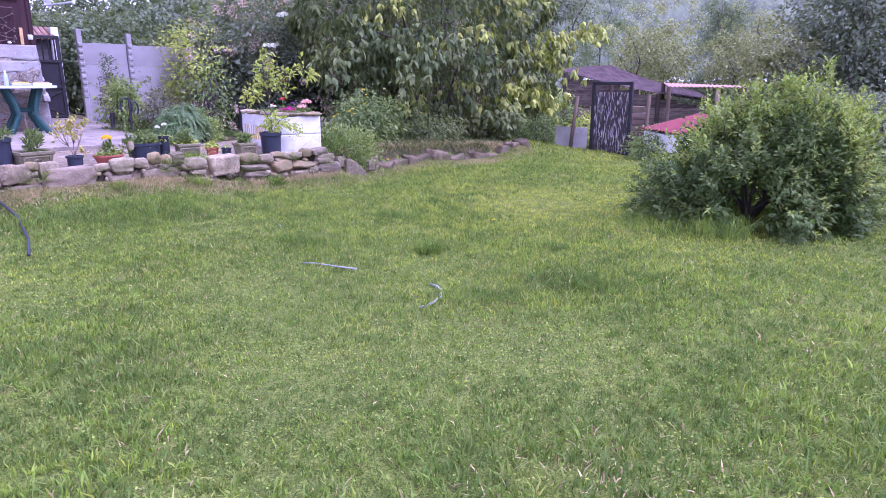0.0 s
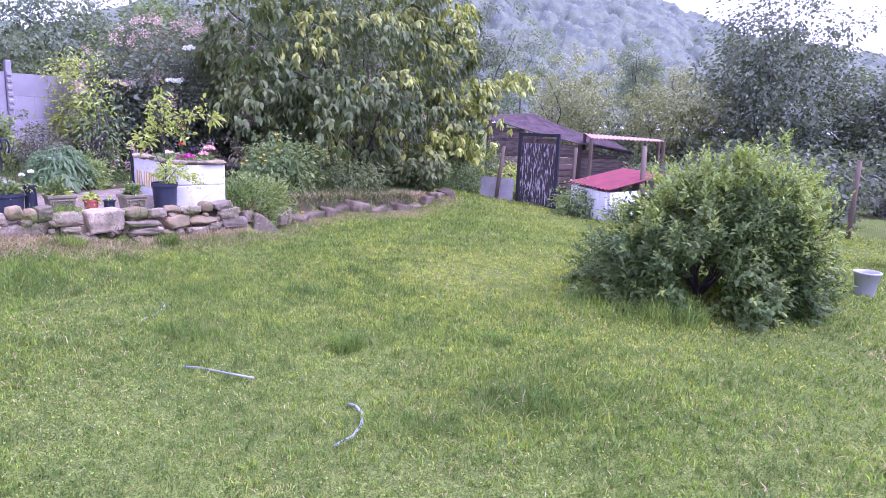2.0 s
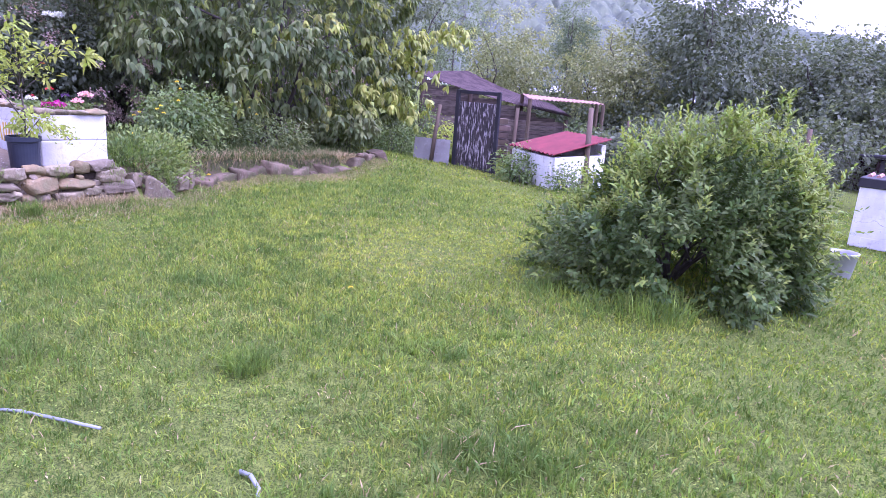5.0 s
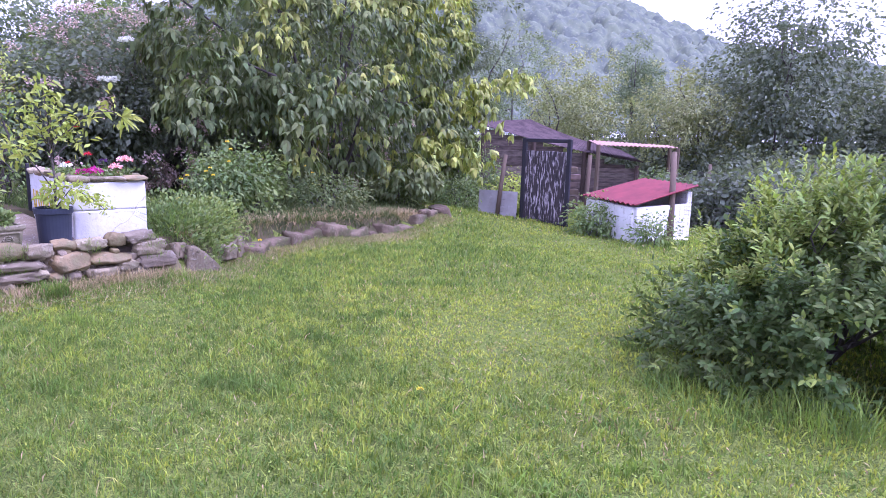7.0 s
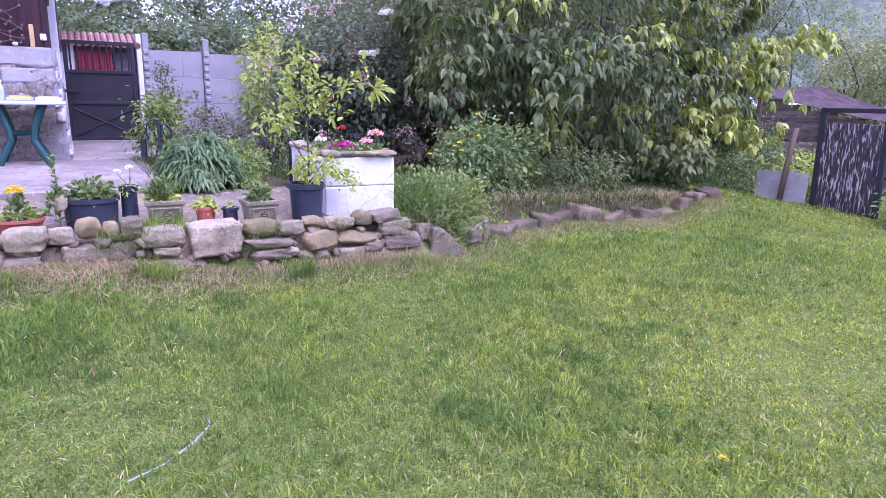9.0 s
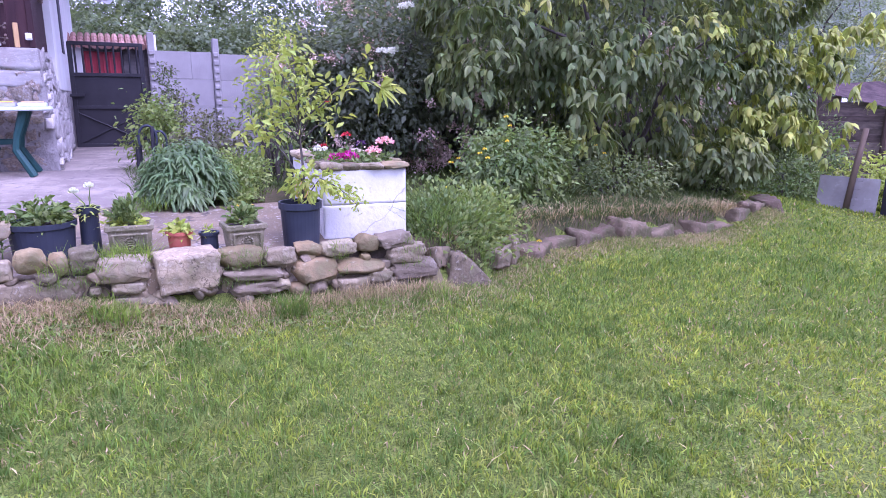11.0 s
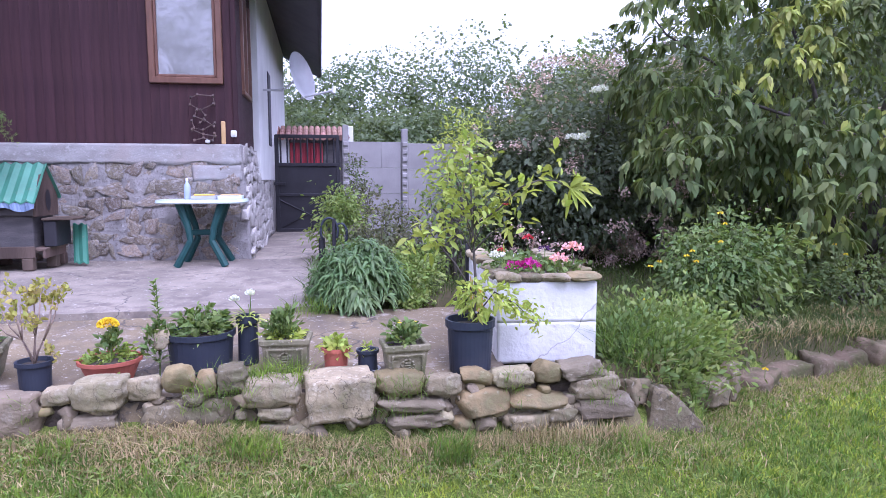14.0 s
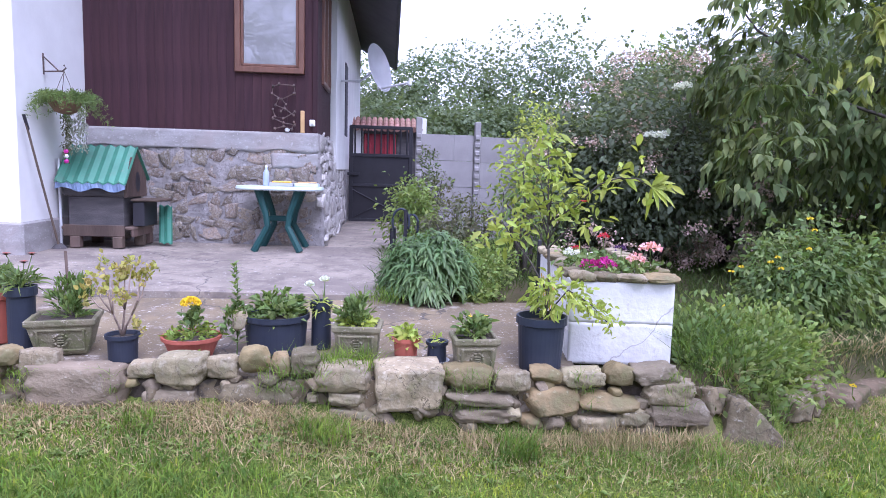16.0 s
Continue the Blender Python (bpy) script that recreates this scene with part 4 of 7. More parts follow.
sd = 0
for row, items in (("cap", CAPS), ("low", COURSES), ("left", LEFT_END)):
    for x, z, w, h, kind in items:
        sd += 1
        depth = min(0.26, max(0.15, w * 0.8))
        cut = min(0.16 * depth, 0.2 * h)
        z, h = z - cut * 0.5, h - cut
        if kind == 4:
            bm = block_bm((1, 1, 1), sd, 0.09, 0.05, 9, 0.17)
        elif kind == 2:
            bm = stone_bm((1, 1, 1), sd, 0.12, 0.07, 4)
        elif kind == 1:
            bm = block_bm((1, 1, 1), sd, 0.15, 0.10, 8, 0.46)
        else:
            bm = block_bm((1, 1, 1), sd, 0.17, 0.11, 8, 0.44)
        o = part("stone", sized(bm, (w * 1.12, depth, h * (1.02 if kind == 4 else 1.16))), KINDS[kind], rwall, smooth=True)
        front_y = -4.56 if row == "cap" and w < 0.19 else -4.60
        o.matrix_basis = pose(x, front_y + depth / 2 + rng.uniform(-0.012, 0.012), z, 0, rng.uniform(-3, 3), rng.uniform(-6, 6))
for x, y, z, w, d, h, a, kind in ((2.58, -4.42, -0.46, 0.22, 0.24, 0.2, 10, 2), (2.66, -4.36, -0.34, 0.2, 0.24, 0.16, 25, 0), (2.90, -4.46, -0.47, 0.37, 0.18, 0.36, -10, 0), (3.32, -4.16, -0.47, 0.26, 0.24, 0.24, 30, 0), (3.58, -3.93, -0.46, 0.30, 0.26, 0.24, 42, 0)):
    sd += 1
    o = part("stone", sized(block_bm((1, 1, 1), sd, 0.20, 0.09, 7, 0.14), (w, d, h)), M_stone if kind == 0 else KINDS[kind], rwall, "leaning slab" if h > 0.32 else "", smooth=True)
    for v in o.data.vertices:
        v.co.z -= 0.95 * max(0.0, v.co.x + 0.06) * max(0.0, v.co.z + 0.05) / h * 1.6 if h > 0.32 else 0.0
    o.matrix_basis = pose(x, y, z, -6, 3, a)
x = 3.86
while x < 8.3:
    w = rng.uniform(0.30, 0.58)
    sd += 1
    y, g = float(edge_y(x)), float(lawn_z(x, float(edge_y(x)) - 0.2))
    o = part("stone", sized(block_bm((1, 1, 1), sd, 0.2, 0.12, 7, 0.2), (w, rng.uniform(0.24, 0.34), rng.uniform(0.32, 0.42))), M_edge_stone, rwall, smooth=True)
    o.matrix_basis = pose(x + w * 0.4, y + rng.uniform(0.02, 0.12), g + rng.uniform(-0.06, 0.04), rng.uniform(-10, 10), rng.uniform(-12, 12), math.degrees(math.atan2(float(edge_y(x + 0.3)) - y, 0.3)) + rng.uniform(-12, 12))
    x += w * 0.86
for _ in range(90):
    x = rng.uniform(-1.5, 2.4)
    sd += 1
    w = rng.uniform(0.06, 0.13)
    o = part("chink_stone", stone_bm((w, w, w * 0.7), sd, 0.4, 0.2), KINDS[int(rng.integers(0, 4))], rwall, smooth=True)
    o.matrix_basis = pose(x, -4.52, rng.uniform(-0.46, -0.18), rng.uniform(0, 90), 0, rng.uniform(0, 180))
# Near-black soil here paints in the shade of deep gaps between stones.
fill = part("earth_fill", rough_wall(-6.0, 2.45, -0.62, -0.19, -4.49, 0.2, 0.05, 0.05, 0.0, 17), M_pottedsoil, rwall, "earth fill coloured as dark as shaded gaps", True)

# ---- whitewashed planter ----
planter = thing("planter_box", "whitewashed block planter rimmed with stones", "planter", (1.875, -4.20, -0.18), -6)
PW, PD, PH = 0.61, 1.50, 0.50
for z0, z1 in ((0.0, 0.20), (0.20, 0.365), (0.365, PH)):
    cut = rng.uniform(0.40, 0.50)
    for xa, xb in ((0, cut), (cut, PW)):
        part("block", box(((xa + xb) / 2, 0.05 + rng.uniform(-0.002, 0.002), (z0 + z1) / 2), (xb - xa - 0.0015, 0.10, z1 - z0 - 0.0015), 0.004), M_limewash, planter)
    ya = 0.101
    while ya < PD - 0.1:
        yb = min(PD, ya + 0.38)
        for xx in (0.05, PW - 0.05):
            part("block", box((xx + rng.uniform(-0.003, 0.003), (ya + yb) / 2, (z0 + z1) / 2), (0.10, yb - ya - 0.002, z1 - z0 - 0.002), 0.004), M_limewash, planter)
        ya = yb
    part("block", box((PW / 2, PD - 0.05, (z0 + z1) / 2), (PW - 0.205, 0.10, z1 - z0), 0.007), M_limewash, planter)
for k, (za, zb) in enumerate(((0.0, 0.252), (0.2525, PH - 0.004))):
    part("plaster_face", rough_wall(0.0, PW, za, zb, -0.012, 0.014, 0.02, 0.005, 0.003, 3 + k), M_plaster, planter, "flaking whitewashed plaster", True)
part("soil", box((PW / 2, PD / 2, PH / 2), (PW - 0.19, PD - 0.19, PH - 0.02), 0.01), M_pottedsoil, planter)
part("edge_strip", box((-0.012, PD - 0.03, 0.28), (0.03, 0.04, 0.62), 0.004), M_black, planter, "dark upright strip")
# painted yellow strokes on the long side
for k, (y, w, h, tilt) in enumerate(((1.32, 0.03, 0.2, 0), (1.24, 0.03, 0.2, 14), (1.15, 0.03, 0.2, -14), (1.05, 0.03, 0.2, 0), (0.97, 0.03, 0.2, 0), (0.88, 0.03, 0.2, 10), (0.80, 0.03, 0.2, 0), (0.71, 0.03, 0.2, -8), (0.63, 0.03, 0.2, 0))):
    part("paint_stroke", box((-0.003, y, 0.24), (0.006, w, h), 0.001, rot=(tilt, 0, 0)), M_yellowpaint, planter, "yellow brushed stroke")
sd = 200
for x, y, w, d, h in [(0.07, 0.03, 0.17, 0.17, 0.075), (0.21, 0.04, 0.15, 0.16, 0.06), (0.36, 0.03, 0.20, 0.17, 0.055), (0.54, 0.04, 0.21, 0.18, 0.06)] + \
        [(0.05, y, 0.16, 0.2, 0.065) for y in np.arange(0.22, PD, 0.19)] + [(PW - 0.04, y, 0.16, 0.22, 0.06) for y in np.arange(0.26, PD, 0.22)]:
    sd += 1
    o = part("rim_stone", stone_bm((w, d, h), sd, 0.3, 0.15), KINDS[int(rng.choice([1, 1, 2, 0]))], planter, smooth=True)
    o.matrix_basis = pose(x, y, PH + 0.022, 0, rng.uniform(-4, 4), rng.uniform(-15, 15))


def blossom(name, label, at, radius, material, petals=90, squash=0.7, stem=0.0, size=0.35, leafy=True):
    """A ball of petals on a stem with a few leaves at its foot."""
    t = thing(name, label, "flower", at)
    d = rand_dirs(petals)
    d[:, 2] = np.abs(d[:, 2]) * 0.9 + 0.05 * d[:, 2]
    p = d * radius * rng.uniform(0.45, 0.95, petals)[:, None] * np.array([1, 1, squash]) + np.array([0, 0, stem])
    leaves("petal_mass", p, d + rand_dirs(petals) * 0.5, d + rand_dirs(petals) * 0.4, radius * size * rng.uniform(0.7, 1.2, petals), radius * size * 0.8, material, t, 0.0)
    part("stem", tube([(0, 0, -0.02), (0, 0, stem + 0.01)], 0.003, 5), M_l_mid, t)
    if leafy:
        n = 26
        q = rng.normal(size=(n, 3)) * np.array([radius * 0.7, radius * 0.7, 0.01]) + np.array([0, 0, max(stem * 0.3, 0.0)])
        leaves("foliage", q, rand_dirs(n) + np.array([0, 0, 0.4]), rand_dirs(n) + np.array([0, 0, 1.0]), 0.05, 0.028, M_l_mid, t)
    return t


PT = planter.matrix_basis
for name, label, x, y, stem, r, m, n in (
        ("petunia_clump", "magenta petunias spilling over planter rim", 0.22, 0.12, 0.03, 0.075, M_magenta, 80), ("petunia_clump", "magenta petunias spilling over planter rim", 0.14, 0.16, 0.03, 0.06, M_magenta, 60),
        ("geranium", "salmon pink geranium in planter", 0.52, 0.22, 0.13, 0.07, M_pink, 110), ("geranium", "pink geranium beside rim stones", 0.42, 0.16, 0.07, 0.06, M_pink, 90),
        ("dark_petunia", "deep purple petunia in planter", 0.36, 0.3, 0.12, 0.045, M_purple, 60), ("white_flower", "white flower cluster in planter", 0.05, 0.3, 0.08, 0.055, M_whitepetal, 80),
        ("red_geranium", "bright red geranium in planter", 0.30, 0.55, 0.17, 0.04, M_red, 70), ("red_geranium", "small red geranium in planter", 0.1, 0.45, 0.1, 0.03, M_red, 50)):
    c = PT @ Vector((x, y, PH + 0.04))
    blossom(name, label, tuple(c), r, m, n, 0.7, stem)
herb = thing("planter_greenery", "low green leaves filling planter", "plant", tuple(PT @ Vector((PW / 2, PD / 2, PH))), kind="stuff")
q = rng.uniform(-1, 1, size=(260, 3)) * np.array([0.2, 0.62, 0.0]) + np.array([0, 0, 0.02])
leaves("foliage", q, rand_dirs(260) + np.array([0, 0, 0.9]), rand_dirs(260) + np.array([0, 0, 0.8]), 0.07, 0.035, M_l_mid, herb)

# ---- sheds and fences at the far end of the lawn ----
def corrugated(name, p0, p1, p2, p3, waves, depth, material, parent, label="", sag=0.0, thick=0.015):
    """A ribbed sheet between two edges, p0-p1 and p3-p2."""
    bm = bmesh.new()
    n = waves * 4
    prev = None
    for k in range(n + 1):
        f = k / n
        up = Vector((0, 0, depth * math.sin(f * waves * math.tau) - sag * math.sin(f * math.pi)))
        cur = [bm.verts.new(Vector(p0).lerp(Vector(p1), f) + up), bm.verts.new(Vector(p3).lerp(Vector(p2), f) + up)]
        if prev:
            bm.faces.new((prev[0], cur[0], cur[1], prev[1]))
        prev = cur
    ext = bmesh.ops.extrude_face_region(bm, geom=bm.faces[:])
    bmesh.ops.translate(bm, vec=(0, 0, thick), verts=[v for v in ext["geom"] if isinstance(v, bmesh.types.BMVert)])
    return part(name, bm, material, parent, label)


shed = thing("old_shed", "weathered plank shed with sagging dark roof", "shed")
A, B = Vector((15.35, 1.55, 0)), Vector((17.9, -2.1, 0))
d = (B - A).normalized()
ang = math.degrees(math.atan2(d.y, d.x))
for k in range(16):
    z = -1.3 + k * 0.145
    L = (B - A).length * min(1, max(0.02, 0.99 - (z + 0.06) / 1.08))
    c = A + d * L / 2
    o = part("plank", box((0, 0, 0), (L, 0.03, 0.165), 0.004, rot=(7, 0, 0)), M_shedplank, shed)
    o.matrix_basis = pose(c.x, c.y, z + rng.uniform(-0.01, 0.01), 0, rng.uniform(-0.8, 0.8), ang)
for s in (0, 0.33, 0.66, 1.0):
    c = A.lerp(B, s) + Vector((-0.06, -0.06, 0))
    part("post", tube([(c.x, c.y, -1.4), (c.x, c.y, 1.05 - 1.0 * s)], 0.07, 8), M_oldwood, shed)
part("back_wall", box((17.6, 0.9, -0.75), (2.6, 0.1, 1.3), 0.01, rot=(0, 0, ang)), M_oldwood, shed)
corrugated("roof", (15.05, 1.72, 1.16), (17.95, -2.3, 0.14), (20.6, -0.3, 0.42), (18.5, 2.0, 1.34), 44, 0.009, M_shedroof, shed, "dull purple-grey corrugated roofing", 0.10)

door = thing("old_door", "open black plank door with peeling paint", "door", (10.42, -3.14, -0.88), -86)
DL = 1.0
for k in range(8):
    w = DL / 8
    part("plank", box(((k + 0.5) * w, 0, 0.74), (w - 0.006, 0.035, 1.36 + rng.uniform(-0.02, 0.02)), 0.004), M_peel, door)
for x in (0.03, DL - 0.03):
    part("stile", box((x, 0.0, 0.82), (0.08, 0.07, 1.68), 0.006), M_black, door)
for z in (0.05, 1.62):
    part("rail", box((DL / 2, 0.0, z), (DL, 0.06, 0.07), 0.006), M_black, door)

sheetp = thing("metal_sheet", "grey flat sheet leaning upright at fence", "sheet metal", (10.22, -2.72, -0.86), -74)
part("sheet", box((0, 0, 0.29), (0.80, 0.012, 0.62), 0.003, rot=(-5, 0, 0)), M_sheet, sheetp)

coop = thing("chicken_coop", "low white coop with maroon ribbed roof", "coop")
C0, C1, C2 = Vector((9.47, -5.90, 0)), Vector((10.30, -4.66, 0)), Vector((10.95, -6.22, 0))
u, w = C1 - C0, C2 - C0
for a, b, t in ((C0, C1, 0), (C0, C2, 0), (C2, C2 + u, 0.2), (C1, C1 + w, 0)):
    c, L = (a + b) / 2, (b - a).length
    o = part("wall", box((0, 0, 0), (L, 0.10, 0.95 + t), 0.01), M_limewash, coop)
    o.matrix_basis = pose(c.x, c.y, -0.72 + t / 2, 0, 0, math.degrees(math.atan2((b - a).y, (b - a).x)))
up, dz = Vector((0, 0, 0.26)), Vector((0, 0, -0.20))
r0, r1 = C0 - u * 0.07 - w * 0.06 + dz, C1 + u * 0.07 - w * 0.06 + dz
corrugated("roof", r0, r1, r1 + w * 1.14 + up, r0 + w * 1.14 + up, 11, 0.016, M_maroon, coop, "maroon ribbed metal roof")
tree("coop_weeds", "nettles growing against coop wall", (9.75, -5.15, -0.88), 0.62, (0.28, 0.5, 0.33), M_l_mid, 260, 6, 0.08, 0.4, 301, 0.5, 0.012, -0.9, simple=False, category="weeds")
tree("coop_weeds", "nettles growing against coop wall", (9.5, -6.2, -0.88), 0.4, (0.3, 0.35, 0.26), M_l_mid, 160, 6, 0.08, 0.4, 302, 0.5, 0.012, -0.9, simple=False, category="weeds")

canopy = thing("rusty_canopy", "low rusty sheet canopy on posts", "canopy")
KC = [(15.9, -1.9, 0.62), (17.6, -3.4, 0.60), (19.3, -2.5, 0.62), (17.6, -0.7, 0.72)]
corrugated("roof", KC[0], KC[1], KC[2], KC[3], 18, 0.018, M_rust, canopy)
for x, y, h in KC:
    part("post", tube([(x, y, -1.5), (x, y, h)], 0.06, 8), M_post, canopy)
part("half_wall", box((16.9, -3.2, -0.85), (2.7, 0.06, 0.9), 0.01, rot=(0, 0, -36)), M_shedroof, canopy, "dark sheet wall below canopy")
pk = thing("stacked_planks", "stack of brown weathered planks by shed", "planks", (13.2, -2.55, -1.0), -50)
for k in range(7):
    part("plank", box((rng.uniform(-0.05, 0.05), 0, 0.06 + k * 0.17), (0.45, 0.3, 0.12), 0.008), M_oldwood if k % 3 else M_post, pk)


def fence_post(x, y, top, lean=(0, 0), r=0.045, g="round fence posts"):
    z = float(ground_z(x, y))
    t = thing("fence_post", "weathered round timber fence post in grass", "fence post", (x, y, z), group=g)
    part("shaft", tube([(0, 0, -0.2), (lean[0] * 0.5, lean[1] * 0.5, (top - z) / 2), (lean[0], lean[1], top - z)], [r, r * 0.95, r * 0.85], 9), M_post, t, smooth=True)
    return (x + lean[0], y + lean[1])


fence_post(10.22, -6.22, 0.62, (0.38, 0.20), 0.055)
fence_post(11.9, -9.48, 0.55, (0.02, 0))
fence_post(8.45, -11.36, 0.60, (0.0, 0.15))
fence_post(8.16, -12.72, 0.20)
fence_post(10.15, -2.75, 0.45, (0.10, -0.1))
fence_post(10.75, -4.35, 0.50, (0.12, 0.02))
fence_post(14.9, -5.2, 0.30)
fence_post(16.5, -7.0, 0.35)


def mesh_fence(name, pts, z0, z1, step=0.12):
    t = thing(name, "sagging wire mesh strung between posts", "wire fence")
    bm = bmesh.new()
    for a, b in zip(pts, pts[1:]):
        a, b = Vector((*a, 0)), Vector((*b, 0))
        for k in range(int((z1 - z0) / step) + 1):
            z = z0 + k * step
            tube([a + Vector((0, 0, z)), (a + b) / 2 + Vector((0, 0, z - 0.02)), b + Vector((0, 0, z))], 0.0014, 3, bm, cap=False)
        L = (b - a).length
        for k in range(int(L / step)):
            p = a.lerp(b, k * step / L)
            tube([p + Vector((0, 0, z0)), p + Vector((0, 0, z1))], 0.0012, 3, bm, cap=False)
    part("wire", bm, M_wire, t)
    return t


mesh_fence("wire_fence", [(10.6, -6.2), (11.9, -9.48), (8.45, -11.36), (8.16, -12.72), (7.9, -15)], -0.75, 0.32, 0.07)
mesh_fence("wire_fence", [(13.0, 0.6), (10.2, -2.8), (10.5, -3.1)], -0.9, 0.25)
mesh_fence("wire_fence", [(10.85, -4.35), (14.9, -5.2), (16.5, -7.0), (17.5, -10)], -0.95, 0.15)

tree("fence_shrub", "bright leafy shrub behind metal sheet", (11.35, -2.35, -0.95), 0.95, (0.35, 0.5, 0.42), M_l_light, 200, 7, 0.10, 0.45, 311, 0.5, 0.015, -0.8, simple=False, category="shrub")
tree("fence_shrub", "dark weedy shrub along wire fence", (10.3, -1.7, -0.85), 0.75, (0.5, 0.6, 0.38), M_l_mid, 300, 7, 0.08, 0.4, 312, 0.5, 0.015, -0.8, simple=False, category="shrub")
tree("fence_shrub", "dark weedy shrub along wire fence", (11.3, -0.5, -0.9), 0.9, (0.6, 0.6, 0.45), M_l_dark, 300, 7, 0.08, 0.4, 313, 0.5, 0.015, -0.8, simple=False, category="shrub")
tree("fence_shrub", "dark weedy shrub along wire fence", (9.4, -1.0, -0.8), 0.95, (0.7, 0.5, 0.5), M_l_mid, 380, 7, 0.08, 0.4, 315, 0.5, 0.015, -0.8, simple=False, category="shrub")
tree("fence_shrub", "dark weedy shrub along wire fence", (11.7, -1.2, -0.9), 1.3, (0.5, 0.5, 0.65), M_l_mid, 380, 7, 0.08, 0.4, 316, 0.5, 0.015, -0.8, simple=False, category="shrub")
tree("fence_shrub", "dark weedy shrub along wire fence", (13.6, -4.6, -1.1), 1.2, (0.8, 0.7, 0.6), M_l_mid, 420, 7, 0.09, 0.4, 314, 0.5, 0.015, -0.8, simple=False, category="shrub")
wbox = thing("white_hutch", "whitewashed low hutch with dark lid and tiles", "hutch", (8.68, -10.53, -0.75), -95)
part("wall", box((0.51, 0.32, 0.36), (1.030, 0.634, 0.78), 0.006), M_limewash, wbox, "whitewashed rough wall")
for j in range(6):
    z0, z1 = -0.02 + j * 0.127, -0.02 + (j + 1) * 0.127
    edges = [0.0] + [0.125 * (1 + j % 2) + 0.25 * k for k in range(4)] + [1.02]
    for xa, xb in zip(edges, edges[1:]):
        if xb - xa > 0.02:
            part("block", box(((xa + xb) / 2, 0.012 + rng.uniform(-0.003, 0.003), (z0 + z1) / 2), (xb - xa - 0.002, 0.03, z1 - z0 - 0.002), 0.003), M_limewash, wbox)
    for ya, yb in ((0.03, 0.22), (0.22, 0.43), (0.43, 0.64)):
        for xx in (0.006, 1.014):
            part("block", box((xx, (ya + yb) / 2, (z0 + z1) / 2), (0.03, yb - ya - 0.002, z1 - z0 - 0.002), 0.003), M_limewash, wbox)
part("lid", box((0.51, 0.34, 0.79), (1.07, 0.74, 0.12), 0.01), M_black, wbox, "dark felt lid")
for k in range(11):
    x = 0.05 + k * 0.098
    part("roof_tile", tube([(x, 0.20, 0.855), (x, 0.48, 0.865)], 0.028, 8), M_rust, wbox)
for x, y, h in ((8.9, -12.3, 0.35), (8.75, -13.2, 0.4), (9.3, -13.0, 0.45)):
    tree("peony_plant", "leafy garden peony with white blooms", (x, y, -0.75), h, (0.4, 0.4, h * 0.5), M_l_mid, 170, 6, 0.10, 0.4, int(x * 50), 0.5, 0.012, -0.7, simple=False, group="peonies along the fence", category="plant")
for x, y, z in ((8.6, -12.35, -0.47), (8.5, -12.9, -0.50), (8.5, -13.05, -0.48), (8.9, -12.0, -0.45)):
    blossom("peony_bloom", "full white peony bloom by fence", (x, y, z), 0.085, M_whitepetal, 90, 0.8, 0.0, leafy=False)
barn = thing("far_barn", "low dark brown barn beyond wire fence", "barn", (20.2, -11.2, -1.25), 118)
for k in range(12):
    part("board", box((-1.2 + k * 0.22, 0.55, 0.48), (0.20, 0.05, 1.0 + rng.uniform(-0.04, 0.04)), 0.006), M_board, barn)
part("back_wall", box((0, -0.5, 0.48), (2.6, 0.08, 1.0), 0.01), M_board, barn)
part("roof", box((0, 0.1, 1.06), (2.9, 1.7, 0.08), 0.02, rot=(4, 0, 0)), M_roofdark, barn)
for k in range(3):
    part("post", box((-1.2 + k * 1.2, 0.62, 0.48), (0.1, 0.08, 1.02), 0.01), M_roofdark, barn)
bucket = thing("bucket", "grey plastic bucket standing on lawn", "bucket", (6.35, -10.63, float(lawn_z(6.35, -10.63))))
part("pail", lathe([(0.09, 0.0), (0.094, 0.01), (0.128, 0.24), (0.136, 0.242), (0.136, 0.262), (0.124, 0.262), (0.12, 0.23), (0.085, 0.02)], 24), M_bucket, bucket, smooth=True)
part("handle", tube([(0.13 * math.cos(a), 0.13 * math.sin(a) * 0.25 - 0.05, 0.25 - 0.1 * math.sin(a)) for a in np.linspace(0, math.pi, 9)], 0.004, 5), M_metal, bucket)
hose = thing("garden_hose", "pale garden hose lying half hidden in grass", "hose")


def on_lawn(pts, lift=0.03):
    return [(x, y, float(lawn_z(x, y)) + lift) for x, y in pts]


part("tube", tube([(x, y, z + 0.012 * k) for k, (x, y, z) in enumerate(on_lawn([(-0.35, -7.80), (-0.12, -8.08), (-0.03, -8.24), (0.05, -8.45), (0.10, -8.61)], -0.012))], 0.007, 8), M_hose, hose, smooth=True)
part("tube", tube(on_lawn([(0.28, -9.23), (0.29, -9.28), (0.26, -9.36), (0.18, -9.45), (0.07, -9.51), (-0.05, -9.52)], 0.016), 0.009, 8), M_hose, hose, smooth=True)
part("tube", tube(on_lawn([(0.47, -6.70), (0.46, -6.80), (0.38, -6.92), (0.25, -7.05), (0.12, -7.12)], -0.004), 0.007, 8), M_hose, hose, smooth=True)
part("tube", tube(on_lawn([(-1.53, -4.75), (-1.45, -5.3), (-1.5, -6.0), (-1.59, -6.5)], 0.05), 0.012, 8), M_bluepot, hose, smooth=True)

# ---- things on the terrace ----
def slab_z(x, y):
    return -0.075 - 0.07 * (-2.91 - y) if y < -2.91 else 0.012 * max(0, -x) - 0.012 * max(0, -y - 1)


ROW_Y = -0.17  # the row stands this much nearer to the stones


